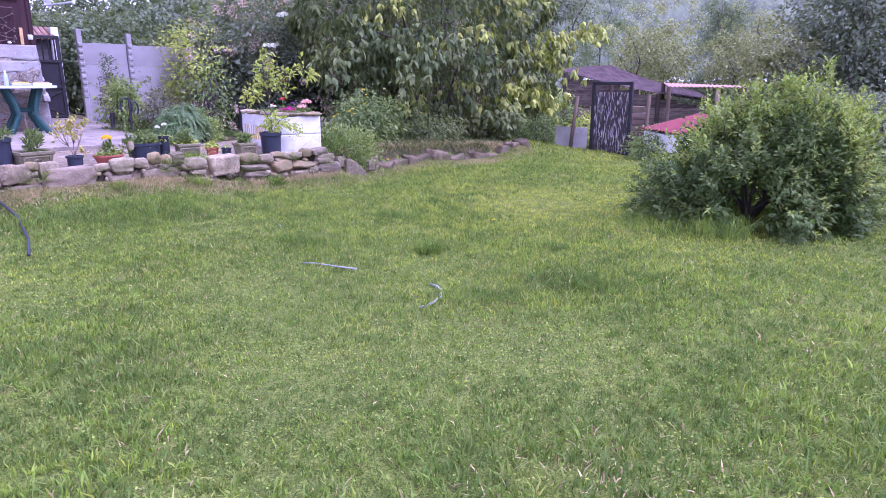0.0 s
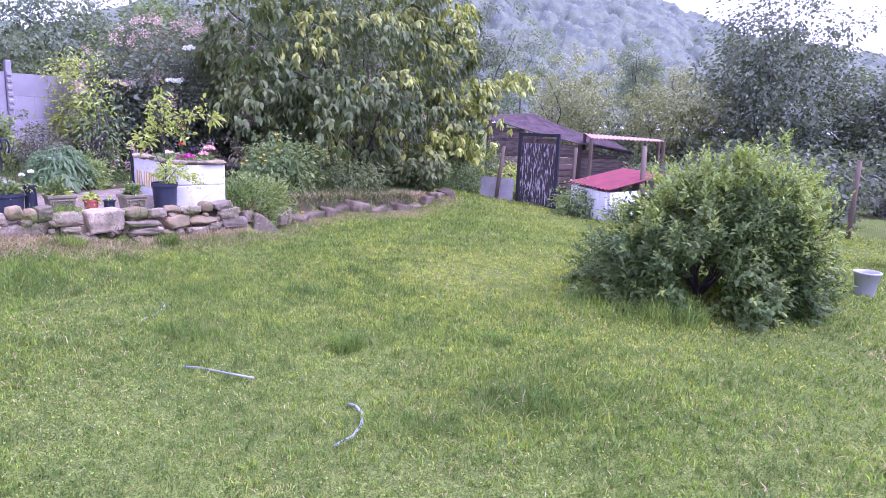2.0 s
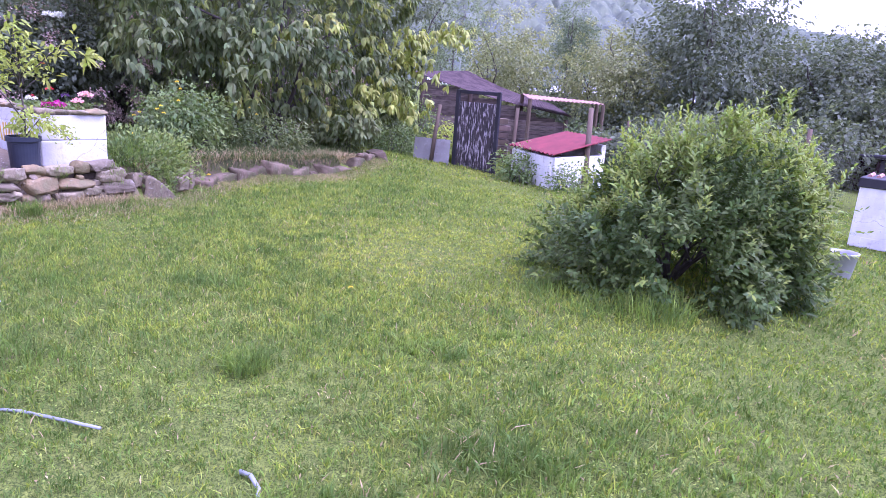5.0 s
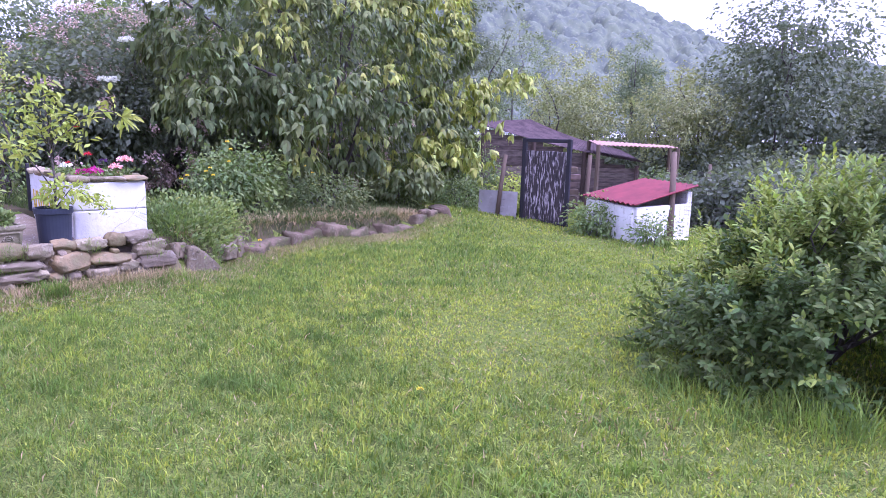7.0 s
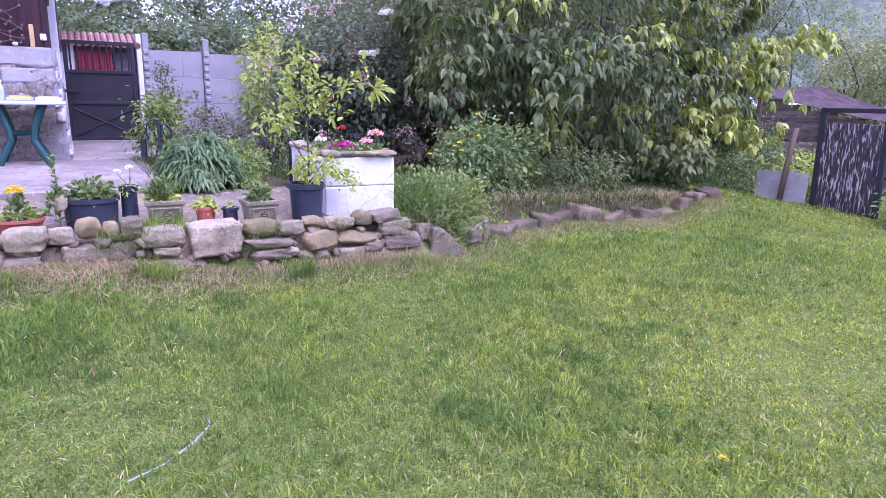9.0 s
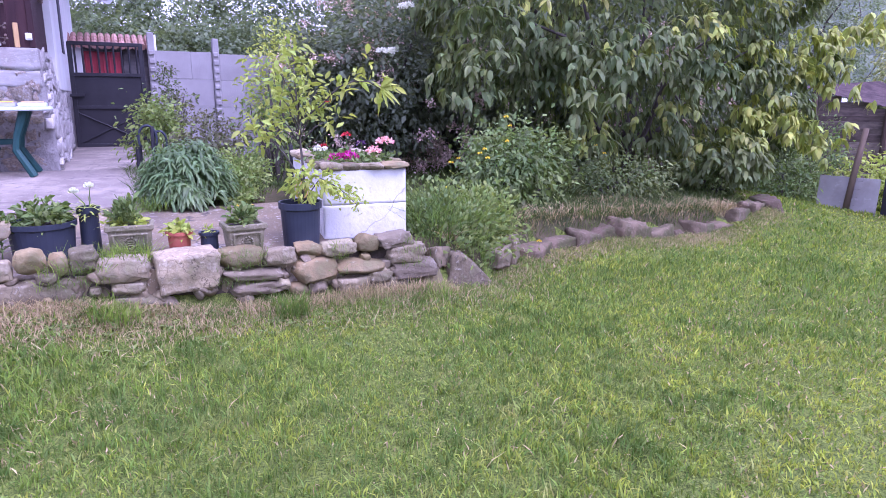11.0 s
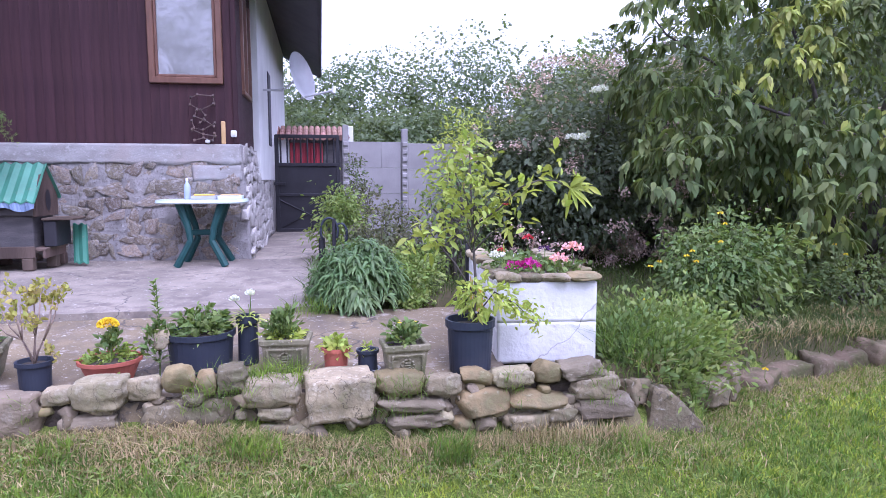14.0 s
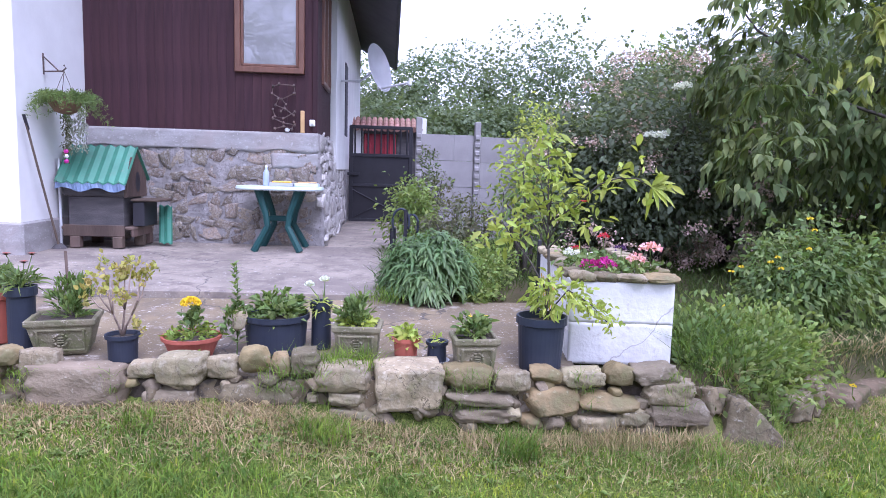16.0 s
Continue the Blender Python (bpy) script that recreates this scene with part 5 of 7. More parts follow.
def round_pot(name, label, x, y, r_top, r_low, h, material, lip=0.012):
    t = thing(name, label, "flower pot", (x, y + ROW_Y, slab_z(x, y + ROW_Y)))
    part("pot", lathe([(r_low, 0), (r_low + 0.004, 0.006), (r_top - 0.012, h * 0.84), (r_top, h * 0.86), (r_top, h), (r_top - 0.012, h), (r_top - 0.018, h * 0.86), (r_low, h * 0.78)], 32), material, t, smooth=False)
    part("soil", lathe([(0.01, h * 0.80), (r_top - 0.019, h * 0.86), (r_top * 0.5, h * 0.89), (0.01, h * 0.90)], 20), M_pottedsoil, t)
    return t


def square_pot(name, label, x, y, w_top, w_low, h, rz=0, crest=False):
    t = thing(name, label, "flower pot", (x, y + ROW_Y, slab_z(x, y + ROW_Y)), rz)
    bm = bmesh.new()
    def ring(w, z):
        return [bm.verts.new((sx * w / 2, sy * w / 2 * 0.85, z)) for sx, sy in ((-1, -1), (1, -1), (1, 1), (-1, 1))]
    rings = [ring(w_low, 0), ring(w_low + 0.01, 0.012), ring(w_top - 0.03, h * 0.80), ring(w_top, h * 0.84), ring(w_top, h), ring(w_top - 0.05, h), ring(w_top - 0.07, h * 0.85)]
    for a, b in zip(rings, rings[1:]):
        for k in range(4):
            bm.faces.new((a[k], a[(k + 1) % 4], b[(k + 1) % 4], b[k]))
    bm.faces.new(rings[0][::-1])
    bm.faces.new(rings[-1])
    bmesh.ops.bevel(bm, geom=bm.edges[:], offset=0.005, segments=1, affect="EDGES")
    part("pot", bm, M_mossy, t)
    part("soil", box((0, 0, h * 0.87), (w_top - 0.07, (w_top - 0.07) * 0.85, 0.02), 0.004), M_pottedsoil, t)
    wf = (w_low + w_top) / 2
    yf = -(wf / 2) * 0.85 - 0.001
    tilt = math.degrees(math.atan2((w_top - w_low) / 2 * 0.85, h))
    fr = bmesh.new()
    for c, s in (((0, yf, h * 0.16), (wf * 0.78, 0.010, 0.012)), ((0, yf - 0.012, h * 0.72), (wf * 0.84, 0.010, 0.012)), ((-wf * 0.38, yf - 0.006, h * 0.44), (0.012, 0.010, h * 0.55)), ((wf * 0.38, yf - 0.006, h * 0.44), (0.012, 0.010, h * 0.55))):
        box(c, s, 0.003, fr, (tilt, 0, 0))
    part("panel_rim", fr, M_mossy, t)
    if crest:
        cr = bmesh.new()
        for k in range(10):
            a = k * math.tau / 10
            box((0.034 * math.cos(a), yf - 0.004, h * 0.44 + 0.034 * math.sin(a)), (0.018, 0.014, 0.012), 0.004, cr, (0, math.degrees(-a) + 90, 0))
        for z in (-0.014, 0.0, 0.014):
            box((0, yf - 0.004, h * 0.44 + z), (0.034, 0.012, 0.007), 0.002, cr)
        part("crest", cr, M_mossy, t, "raised round crest")
    return t


def plant(name, label, x, y, z, category="plant"):
    return thing(name, label, category, (x, y + ROW_Y, z - 0.012))


def stems(t, tips, r=0.004, material=None):
    bm = bmesh.new()
    for tip in tips:
        v = Vector(tip)
        tube([(0, 0, -0.01), (v.x * 0.4 + 0.01, v.y * 0.4, v.z * 0.5), tuple(v)], [r, r * 0.85, r * 0.5], 5, bm)
    part("stem", bm, material or M_l_mid, t)


def bushy(t, n, radii, cz, length, width, material, droop=0.3, up=0.5, per=5):
    d = rand_dirs(n)
    p = d * rng.random(n)[:, None] ** 0.5 * np.array(radii) + np.array([0, 0, cz])
    p = p[p[:, 2] > 0.005]
    foliage("foliage", p, unit(p - np.array([0, 0, cz * 0.4])), per, length, width, material, t, 0.012, droop, upward=up)


def flower(t, tip, r, petal, centre=None, petals=14):
    a = np.linspace(0, math.tau, petals, endpoint=False)
    d = np.stack([np.cos(a), np.sin(a), 0.35 + 0 * a], -1)
    leaves("bloom", np.tile(np.array(tip), (petals, 1)), d, np.array([0, 0, 1.0]) + 0 * d, r, r * 0.45, petal, t, 0.0)
    if centre:
        part("flower_eye", lathe([(r * 0.25, 0), (r * 0.2, r * 0.12), (r * 0.05, r * 0.16)], 10, at=(tip[0], tip[1], tip[2] + r * 0.08)), centre, t)


# from the house end of the row to the planter
round_pot("flower_pot", "tall terracotta-red pot with flowers", -1.52, -3.76, 0.135, 0.10, 0.31, M_terracotta)
t = plant("red_daisies", "leafy plant with faded red flowers", -1.52, -3.76, 0.15)
bushy(t, 60, (0.14, 0.14, 0.10), 0.07, 0.07, 0.35, M_l_mid)
round_pot("flower_pot", "slim dark blue-grey cylinder pot", -1.30, -3.90, 0.085, 0.07, 0.37, M_bluepot)
t = plant("red_daisies", "daisies with rust-red heads on thin stems", -1.30, -3.90, 0.20)
tips = [(-0.07, 0.0, 0.20), (0.06, 0.02, 0.20), (0.04, -0.03, 0.16), (-0.03, 0.04, 0.14)]
stems(t, tips)
bushy(t, 40, (0.10, 0.10, 0.05), 0.05, 0.11, 0.12, M_l_mid, 0.6)
for tp in tips[:3]:
    flower(t, tp, 0.032, M_iron, M_terracotta)
    flower(t, (tp[0], tp[1], tp[2] + 0.008), 0.024, M_terracotta)

square_pot("stone_pot", "mossy cast-stone square pot with crest", -1.05, -3.92, 0.36, 0.25, 0.21, 14, True)
t = plant("sage_plant", "small green herb beside support stick", -1.02, -3.90, 0.03)
bushy(t, 110, (0.09, 0.09, 0.13), 0.12, 0.075, 0.2, M_l_mid, 0.3, 0.8)
part("stick", tube([(-0.02, 0.02, 0), (-0.035, 0.02, 0.40)], 0.008, 6), M_oldwood, t, "grey support stick")

round_pot("flower_pot", "small dark blue plastic pot", -0.67, -4.08, 0.092, 0.072, 0.155, M_bluepot)
t = plant("jade_plant", "bare-stemmed succulent with yellow-green rosettes", -0.67, -4.08, -0.02)
tips = [(-0.14, 0.0, 0.30), (-0.10, 0.03, 0.37), (-0.02, 0.0, 0.33), (0.05, 0.02, 0.40), (0.11, 0.0, 0.34), (0.02, -0.04, 0.24), (0.10, -0.03, 0.05), (-0.05, -0.04, 0.26), (0.14, 0.02, 0.38), (-0.07, 0.05, 0.31), (0.0, 0.05, 0.38), (0.08, 0.05, 0.30), (-0.16, -0.03, 0.24)]
bm = bmesh.new()
for q, tp in enumerate(tips):
    fork = ((-0.05, 0.0, 0.13), (0.01, 0.01, 0.15), (0.05, 0.0, 0.12))[0 if tp[0] < -0.04 else 1 if tp[0] < 0.06 else 2]
    tube([(0, 0, -0.01), (fork[0] * 0.4, 0, 0.06), fork], [0.0075, 0.0065, 0.005], 6, bm)
    tube([fork, (fork[0] * 0.4 + tp[0] * 0.6, tp[1] * 0.6, fork[2] * 0.5 + tp[2] * 0.5 - 0.015), tp], [0.005, 0.004, 0.003], 5, bm)
part("stem", bm, M_jadestem, t, smooth=True)
pp = np.array(tips)
foliage("foliage", np.repeat(pp, 6, 0) + rng.normal(size=(78, 3)) * 0.026, unit(rng.normal(size=(78, 3))), 5, 0.036, 0.60, M_l_jade, t, 0.010, 0.1, upward=0.6, full=True)

round_pot("flower_bowl", "wide terracotta-pink flower bowl", -0.31, -4.03, 0.165, 0.105, 0.135, M_terracotta)
t = plant("marigold", "marigold plant with one big yellow head", -0.31, -4.03, -0.04)
bushy(t, 60, (0.15, 0.13, 0.05), 0.03, 0.045, 0.4, M_l_bushbright, 0.3, 0.3)
bushy(t, 30, (0.06, 0.06, 0.08), 0.10, 0.05, 0.4, M_l_mid, 0.3, 0.4)
stems(t, [(0.0, -0.01, 0.20)])
d = rand_dirs(320)
d[:, 2] = np.abs(d[:, 2])
leaves("bloom", np.array([0, -0.01, 0.20]) + d * np.array([0.042, 0.042, 0.03]), d, d + rand_dirs(320) * 0.6, 0.018, 0.014, M_yellow, t, 0.0)

round_pot("flower_pot", "large dark blue plastic tub", 0.14, -3.88, 0.195, 0.165, 0.225, M_bluepot)
t = plant("mixed_herbs", "green seedlings growing in blue tub", 0.14, -3.88, 0.04)
bushy(t, 120, (0.15, 0.14, 0.11), 0.05, 0.08, 0.3, M_l_mid, 0.4, 0.5)
t = plant("leafy_spike", "tall leafy spike rising beside blue tub", -0.07, -3.98, slab_z(-0.07, -3.98))
zs = np.linspace(0.06, 0.54, 60)
aa = np.arange(60) * 2.4
leaves("foliage", np.stack([0.01 * np.sin(zs * 9), 0 * zs, zs], -1), np.stack([np.cos(aa), np.sin(aa), 0.45 + 0.8 * zs], -1), np.stack([0 * zs, 0 * zs, 1 + 0 * zs], -1), 0.085 * (1.15 - zs), 0.026, M_l_mid, t, 0.25)
stems(t, [(0, 0, 0.55)])
for k in range(3):
    zz = rng.uniform(0.05, 0.3)
    bushy(t, 10, (0.08, 0.05, 0.1), 0.2, 0.07, 0.3, M_l_mid)
o = part("stone", stone_bm((0.09, 0.08, 0.12), 77, 0.2, 0.1), M_stone_light, t, "pale stone", smooth=True)
o.location = (0.02, -0.02, 0.21)

round_pot("flower_pot", "slim dark green-blue cylinder pot", 0.40, -3.84, 0.068, 0.056, 0.29, M_bluepot)
t = plant("gazania", "gazania with white blooms and narrow leaves", 0.40, -3.84, 0.11)
tips = [(0.02, 0.0, 0.16), (-0.07, -0.01, 0.13), (0.01, -0.02, 0.11)]
stems(t, tips)
n = 70
a = rng.uniform(0, math.tau, n)
leaves("foliage", np.zeros((n, 3)) + rng.normal(size=(n, 3)) * 0.02, np.stack([np.cos(a), np.sin(a), rng.uniform(0.2, 1.2, n)], -1), np.array([0, 0, 1.0]) + 0 * np.zeros((n, 3)), rng.uniform(0.08, 0.16, n), 0.013, M_l_light, t, 0.5)
for tp in tips[:2]:
    d = rand_dirs(40)
    d[:, 2] = np.abs(d[:, 2])
    leaves("bloom", np.array(tp) + d * 0.012, d + np.array([0, 0, 0.6]), d + rand_dirs(40) * 0.5, 0.028, 0.018, M_whitepetal, t, 0.0)

square_pot("stone_pot", "mossy cast-stone square pot in long grass", 0.63, -3.98, 0.28, 0.22, 0.20, -4, True)
t = plant("herb_plant", "bushy green herb in stone pot", 0.61, -3.97, 0.03)
bushy(t, 90, (0.08, 0.08, 0.10), 0.07, 0.07, 0.25, M_l_mid, 0.3, 0.7)
bushy(t, 50, (0.13, 0.10, 0.03), 0.02, 0.05, 0.4, M_l_light)

round_pot("flower_pot", "small orange-red terracotta pot", 0.91, -4.06, 0.083, 0.058, 0.145, M_terracotta)
t = plant("strawberry_plant", "low bright green leaves in red pot", 0.91, -4.06, -0.03)
bushy(t, 40, (0.07, 0.07, 0.04), 0.02, 0.05, 0.55, M_l_light, 0.3, 0.3)
t = round_pot("flower_pot", "tiny black plastic pot on white saucer", 1.09, -4.08, 0.066, 0.053, 0.13, M_bluepot)
part("saucer", lathe([(0.055, 0.0), (0.075, 0.018), (0.07, 0.018), (0.05, 0.004)], 24), M_straps, t, "white saucer")
t = plant("seedling", "sparse seedling in tiny black pot", 1.09, -4.08, -0.045)
bushy(t, 8, (0.05, 0.05, 0.03), 0.02, 0.05, 0.25, M_l_light, 0.3, 0.3)
square_pot("stone_pot", "tapered cast-stone pot with round crest", 1.29, -4.20, 0.26, 0.185, 0.205, 4, True)
t = plant("dwarf_rose", "small leafy rose with orange buds", 1.29, -4.20, 0.02)
bushy(t, 60, (0.09, 0.08, 0.07), 0.06, 0.055, 0.45, M_l_mid, 0.3, 0.4)
for k in range(4):
    flower(t, (rng.uniform(-0.06, 0.06), rng.uniform(-0.05, 0.05), 0.13), 0.014, M_yellow, None, 8)

round_pot("flower_pot", "large dark blue-grey plastic pot", 1.68, -4.16, 0.145, 0.115, 0.31, M_bluepot)
t = plant("citrus_tree", "young citrus tree with large light leaves", 1.70, -4.13, 0.08, "tree")
crown = [(-0.02, 0.0, 1.04), (-0.10, 0.02, 0.90), (0.06, 0.03, 0.92), (-0.14, -0.03, 0.78), (0.13, -0.04, 0.80), (0.0, -0.08, 0.80), (-0.06, 0.08, 0.70), (0.15, 0.04, 0.68), (0.03, -0.05, 0.64), (-0.12, 0.0, 0.62), (0.20, -0.06, 0.62)]
bough = [(0.26, -0.06, 0.82), (0.36, -0.08, 0.86), (0.46, -0.10, 0.86), (0.56, -0.12, 0.80)]
aside = [(-0.24, -0.02, 0.62), (-0.30, -0.03, 0.56), (-0.18, 0.0, 0.52), (-0.26, 0.03, 0.48)]
bm = bmesh.new()
tube([(0, 0, -0.02), (0.02, 0.0, 0.25), (0.0, 0.0, 0.55), (-0.02, 0.0, 1.02)], [0.011, 0.009, 0.007, 0.003], 7, bm)
for tp in crown[1:]:
    tube([(0.0, 0.0, tp[2] * 0.72), (tp[0] * 0.5, tp[1] * 0.5, tp[2] * 0.9), tp], [0.005, 0.004, 0.002], 5, bm)
tube([(0.0, 0.0, 0.60), (0.15, -0.03, 0.70)] + bough, [0.006, 0.006, 0.005, 0.005, 0.004, 0.003], 6, bm)
tube([(0.01, 0.0, 0.20), (-0.10, 0.0, 0.38), (-0.20, 0.0, 0.50), (-0.27, -0.02, 0.60)], [0.006, 0.005, 0.004, 0.003], 6, bm)
tube([(0.01, 0.0, 0.06), (0.12, -0.05, 0.22), (0.24, -0.08, 0.15), (0.36, -0.10, 0.03)], [0.005, 0.005, 0.004, 0.003], 6, bm)
part("stem", bm, M_bark, t, smooth=True)
for tp, k, sz in [(c, 15, 0.072) for c in crown] + [(c, 7, 0.09) for c in bough] + [(c, 8, 0.068) for c in aside]:
    pts = np.array(tp) + rng.normal(size=(k, 3)) * np.array([0.035, 0.035, 0.045])
    foliage("foliage", pts, unit(rng.normal(size=(k, 3)) + np.array(tp) * np.array([1.6, 1.6, 0.3])), 2, sz, 0.38, M_l_light, t, 0.02, 0.3, upward=0.3, full=True)
n = 13
a = np.linspace(-2.0, 1.6, n)
way = np.stack([np.cos(a) * 0.8 + 0.35, rng.uniform(-0.7, 0.5, n), np.sin(a) * 0.75], -1)
leaves("star_foliage", np.tile(np.array([0.54, -0.12, 0.82]), (n, 1)), way, np.tile(np.array([-0.1, -0.6, 0.8]), (n, 1)) + rand_dirs(n) * 0.3, rng.uniform(0.10, 0.16, n), 0.032, M_l_light, t, 0.35, full=True)
d = rand_dirs(85)
p = d * rng.random(85)[:, None] ** 0.4 * np.array([0.17, 0.15, 0.13]) + np.array([0.06, -0.05, 0.20])
foliage("low_foliage", p, unit(d), 3, 0.058, 0.42, M_l_light, t, 0.02, 0.35, upward=0.1, full=True)
p = np.array([0.18, -0.10, 0.20]) + np.outer(rng.random(40), np.array([0.20, -0.03, -0.18])) + rng.normal(size=(40, 3)) * 0.03
foliage("low_foliage", p, unit(rng.normal(size=(40, 3))), 3, 0.055, 0.42, M_l_light, t, 0.02, 0.35, full=True)
flower(t, (0.17, -0.10, 0.72), 0.035, M_red, M_yellow, 12)

table = thing("garden_table", "pale plastic garden table with green trestle legs", "table", (-0.43, -0.40, 0.0))
bm = bmesh.new()
prof = [(0.47 * math.copysign(abs(math.cos(a)) ** 0.45, math.cos(a)), 0.33 * math.copysign(abs(math.sin(a)) ** 0.45, math.sin(a))) for a in np.linspace(0, math.tau, 40, endpoint=False)]
lo = [bm.verts.new((x * 0.97, y * 0.97, 0.682)) for x, y in prof]
mi = [bm.verts.new((x, y, 0.695)) for x, y in prof]
hi = [bm.verts.new((x * 0.985, y * 0.985, 0.722)) for x, y in prof]
for a, b in ((lo, mi), (mi, hi)):
    for k in range(40):
        bm.faces.new((a[k], a[(k + 1) % 40], b[(k + 1) % 40], b[k]))
bm.faces.new(hi)
bm.faces.new(lo[::-1])
part("tabletop", bm, M_tabletop, table)
for sx in (-1, 1):
    for sy in (-1, 1):
        part("leg", tube([(sx * 0.22, sy * 0.16, 0.69), (sx * 0.13, sy * 0.20, 0.42), (sx * 0.11, sy * 0.22, 0.28), (sx * 0.25, sy * 0.27, 0.01)], [0.05, 0.036, 0.036, 0.04], 8), M_greenplastic, table)
part("stretcher", box((0, 0, 0.36), (0.26, 0.05, 0.06), 0.008), M_greenplastic, table)
t = thing("water_bottle", "clear blue plastic bottle on table", "bottle", (-0.60, -0.36, 0.722))
part("bottle_body", lathe([(0.03, 0), (0.035, 0.01), (0.035, 0.13), (0.033, 0.15), (0.015, 0.185), (0.013, 0.21)], 18), M_bottle, t, smooth=True)
part("cap", lathe([(0.015, 0.205), (0.015, 0.228), (0.012, 0.23)], 12), M_straps, t)
for x, w, lab in ((-0.42, 0.26, "shallow grey tray with seedlings on table"), (-0.14, 0.26, "shallow pale tray on table")):
    t = thing("seed_tray", lab, "tray", (x, -0.38, 0.722))
    part("tray", box((0, 0, 0.02), (w, 0.18, 0.04), 0.006), M_bucket if x < -0.3 else M_tabletop, t)
    part("seedling_mass", box((0, 0, 0.046), (w * 0.8, 0.12, 0.02), 0.008), M_yellowpaint if x < -0.3 else M_slat, t)

kennel = thing("dog_kennel", "old kennel with green corrugated roof on pallet", "kennel", (-2.60, -0.80, 0.05))
part("lower_box", box((0.31, 0.30, 0.36), (0.56, 0.52, 0.32), 0.008), M_darkboard, kennel, "dark covered lower box")
part("upper_box", box((0.31, 0.30, 0.60), (0.62, 0.56, 0.15), 0.008), M_darkboard, kennel, "dark plank upper box")
for z in (0.57, 0.64):
    part("plank", box((0.31, 0.01, z), (0.62, 0.02, 0.062), 0.004), M_darkboard, kennel)
part("pallet_board", box((0.31, -0.02, 0.165), (0.62, 0.03, 0.12), 0.006), M_oldwood, kennel, "grey pallet board")
part("pallet_deck", box((0.34, 0.3, 0.19), (0.74, 0.6, 0.03), 0.006), M_oldwood, kennel)
for x, y in ((0.12, 0.0), (0.55, 0.0), (0.66, 0.3), (0.66, 0.52), (0.12, 0.5)):
    part("pallet_foot", box((x, y, 0.045), (0.10, 0.09, 0.12), 0.006), M_oldwood, kennel)
part("side_board", box((0.69, 0.28, 0.15), (0.03, 0.55, 0.10), 0.006), M_oldwood, kennel)
bm = bmesh.new()
prof = [(0.0, 0.52), (0.0, 0.70), (0.06, 0.82), (0.16, 0.94), (0.28, 1.0), (0.40, 0.94), (0.50, 0.82), (0.56, 0.70), (0.56, 0.52)]
fv = [bm.verts.new((0.645, y, z)) for y, z in prof]
bv = [bm.verts.new((0.615, y, z)) for y, z in prof]
bm.faces.new(fv)
bm.faces.new(bv[::-1])
for k in range(len(prof)):
    bm.faces.new((fv[k], bv[k], bv[(k + 1) % len(prof)], fv[(k + 1) % len(prof)]))
part("gable", bm, M_oldwood, kennel, "rounded grey plank gable")
# Flat black oval on the closed gable stands in for the shaded opening.
bm = bmesh.new()
for k in range(20):
    a = k * math.tau / 20
    bm.verts.new((0.649, 0.30 + 0.065 * math.cos(a), 0.68 + 0.11 * math.sin(a)))
bm.faces.new(bm.verts[:])
part("entrance", bm, M_black, kennel, "black oval face in place of shaded entrance")
corrugated("roof", (-0.05, -0.08, 0.66), (0.67, -0.08, 0.66), (0.67, 0.26, 1.04), (-0.05, 0.26, 1.04), 7, 0.014, M_greenroof, kennel, "green corrugated roof")
corrugated("roof", (-0.05, 0.26, 1.045), (0.67, 0.26, 1.045), (0.67, 0.60, 0.70), (-0.05, 0.60, 0.70), 7, 0.014, M_greenroof, kennel)
bm = bmesh.new()
prev = None
for k in range(25):
    x = -0.04 + k * 0.7 / 24
    cur = [bm.verts.new((x, -0.075, 0.665)), bm.verts.new((x, -0.09 + 0.012 * math.sin(k * 1.3), 0.595 + 0.022 * math.sin(k * 0.55)))]
    if prev:
        bm.faces.new((prev[0], cur[0], cur[1], prev[1]))
    prev = cur
ext = bmesh.ops.extrude_face_region(bm, geom=bm.faces[:])
bmesh.ops.translate(bm, vec=(0, 0.006, 0), verts=[v for v in ext["geom"] if isinstance(v, bmesh.types.BMVert)])
part("tarp_edge", bm, M_tarp, kennel, "faded blue tarp hanging below roof")
part("porch_shelf", box((0.80, 0.28, 0.49), (0.30, 0.40, 0.025), 0.006), M_oldwood, kennel)
part("porch_side", box((0.72, 0.30, 0.34), (0.12, 0.4, 0.26), 0.006), M_black, kennel)
gs = thing("corrugated_offcut", "green corrugated offcut leaning by kennel", "roof sheet", (-1.66, -0.42, 0.03), -12)
corrugated("sheet", (-0.10, -0.03, 0.02), (0.06, -0.03, 0.02), (-0.02, 0.12, 0.42), (-0.18, 0.12, 0.42), 2, 0.012, M_greenroof, gs)

dish = thing("satellite_dish", "grey satellite dish on wall arm", "satellite dish")
bm = bmesh.new()
rings = []
for j in range(8):
    r = 0.37 * j / 7
    rings.append([bm.verts.new((r * math.cos(k * math.tau / 32) * 0.92, r * math.sin(k * math.tau / 32), 0.09 * (r / 0.37) ** 2)) for k in range(32)] if j else [bm.verts.new((0, 0, 0))])
for k in range(32):
    bm.faces.new((rings[0][0], rings[1][k], rings[1][(k + 1) % 32]))
for a, b in zip(rings[1:], rings[2:]):
    for k in range(32):
        bm.faces.new((a[k], b[k], b[(k + 1) % 32], a[(k + 1) % 32]))
bmesh.ops.solidify(bm, geom=bm.faces[:], thickness=0.012)
rf = part("reflector", bm, M_dish, dish, smooth=True)
DP = Vector((0.53, 2.3, 2.45))
rf.matrix_basis = look(DP, DP - Vector((0.86, -0.46, 0.24)))
part("wall_arm", tube([(0.0, 2.45, 2.28), (0.3, 2.45, 2.28), (0.50, 2.32, 2.42)], 0.018, 8), M_dish, dish)
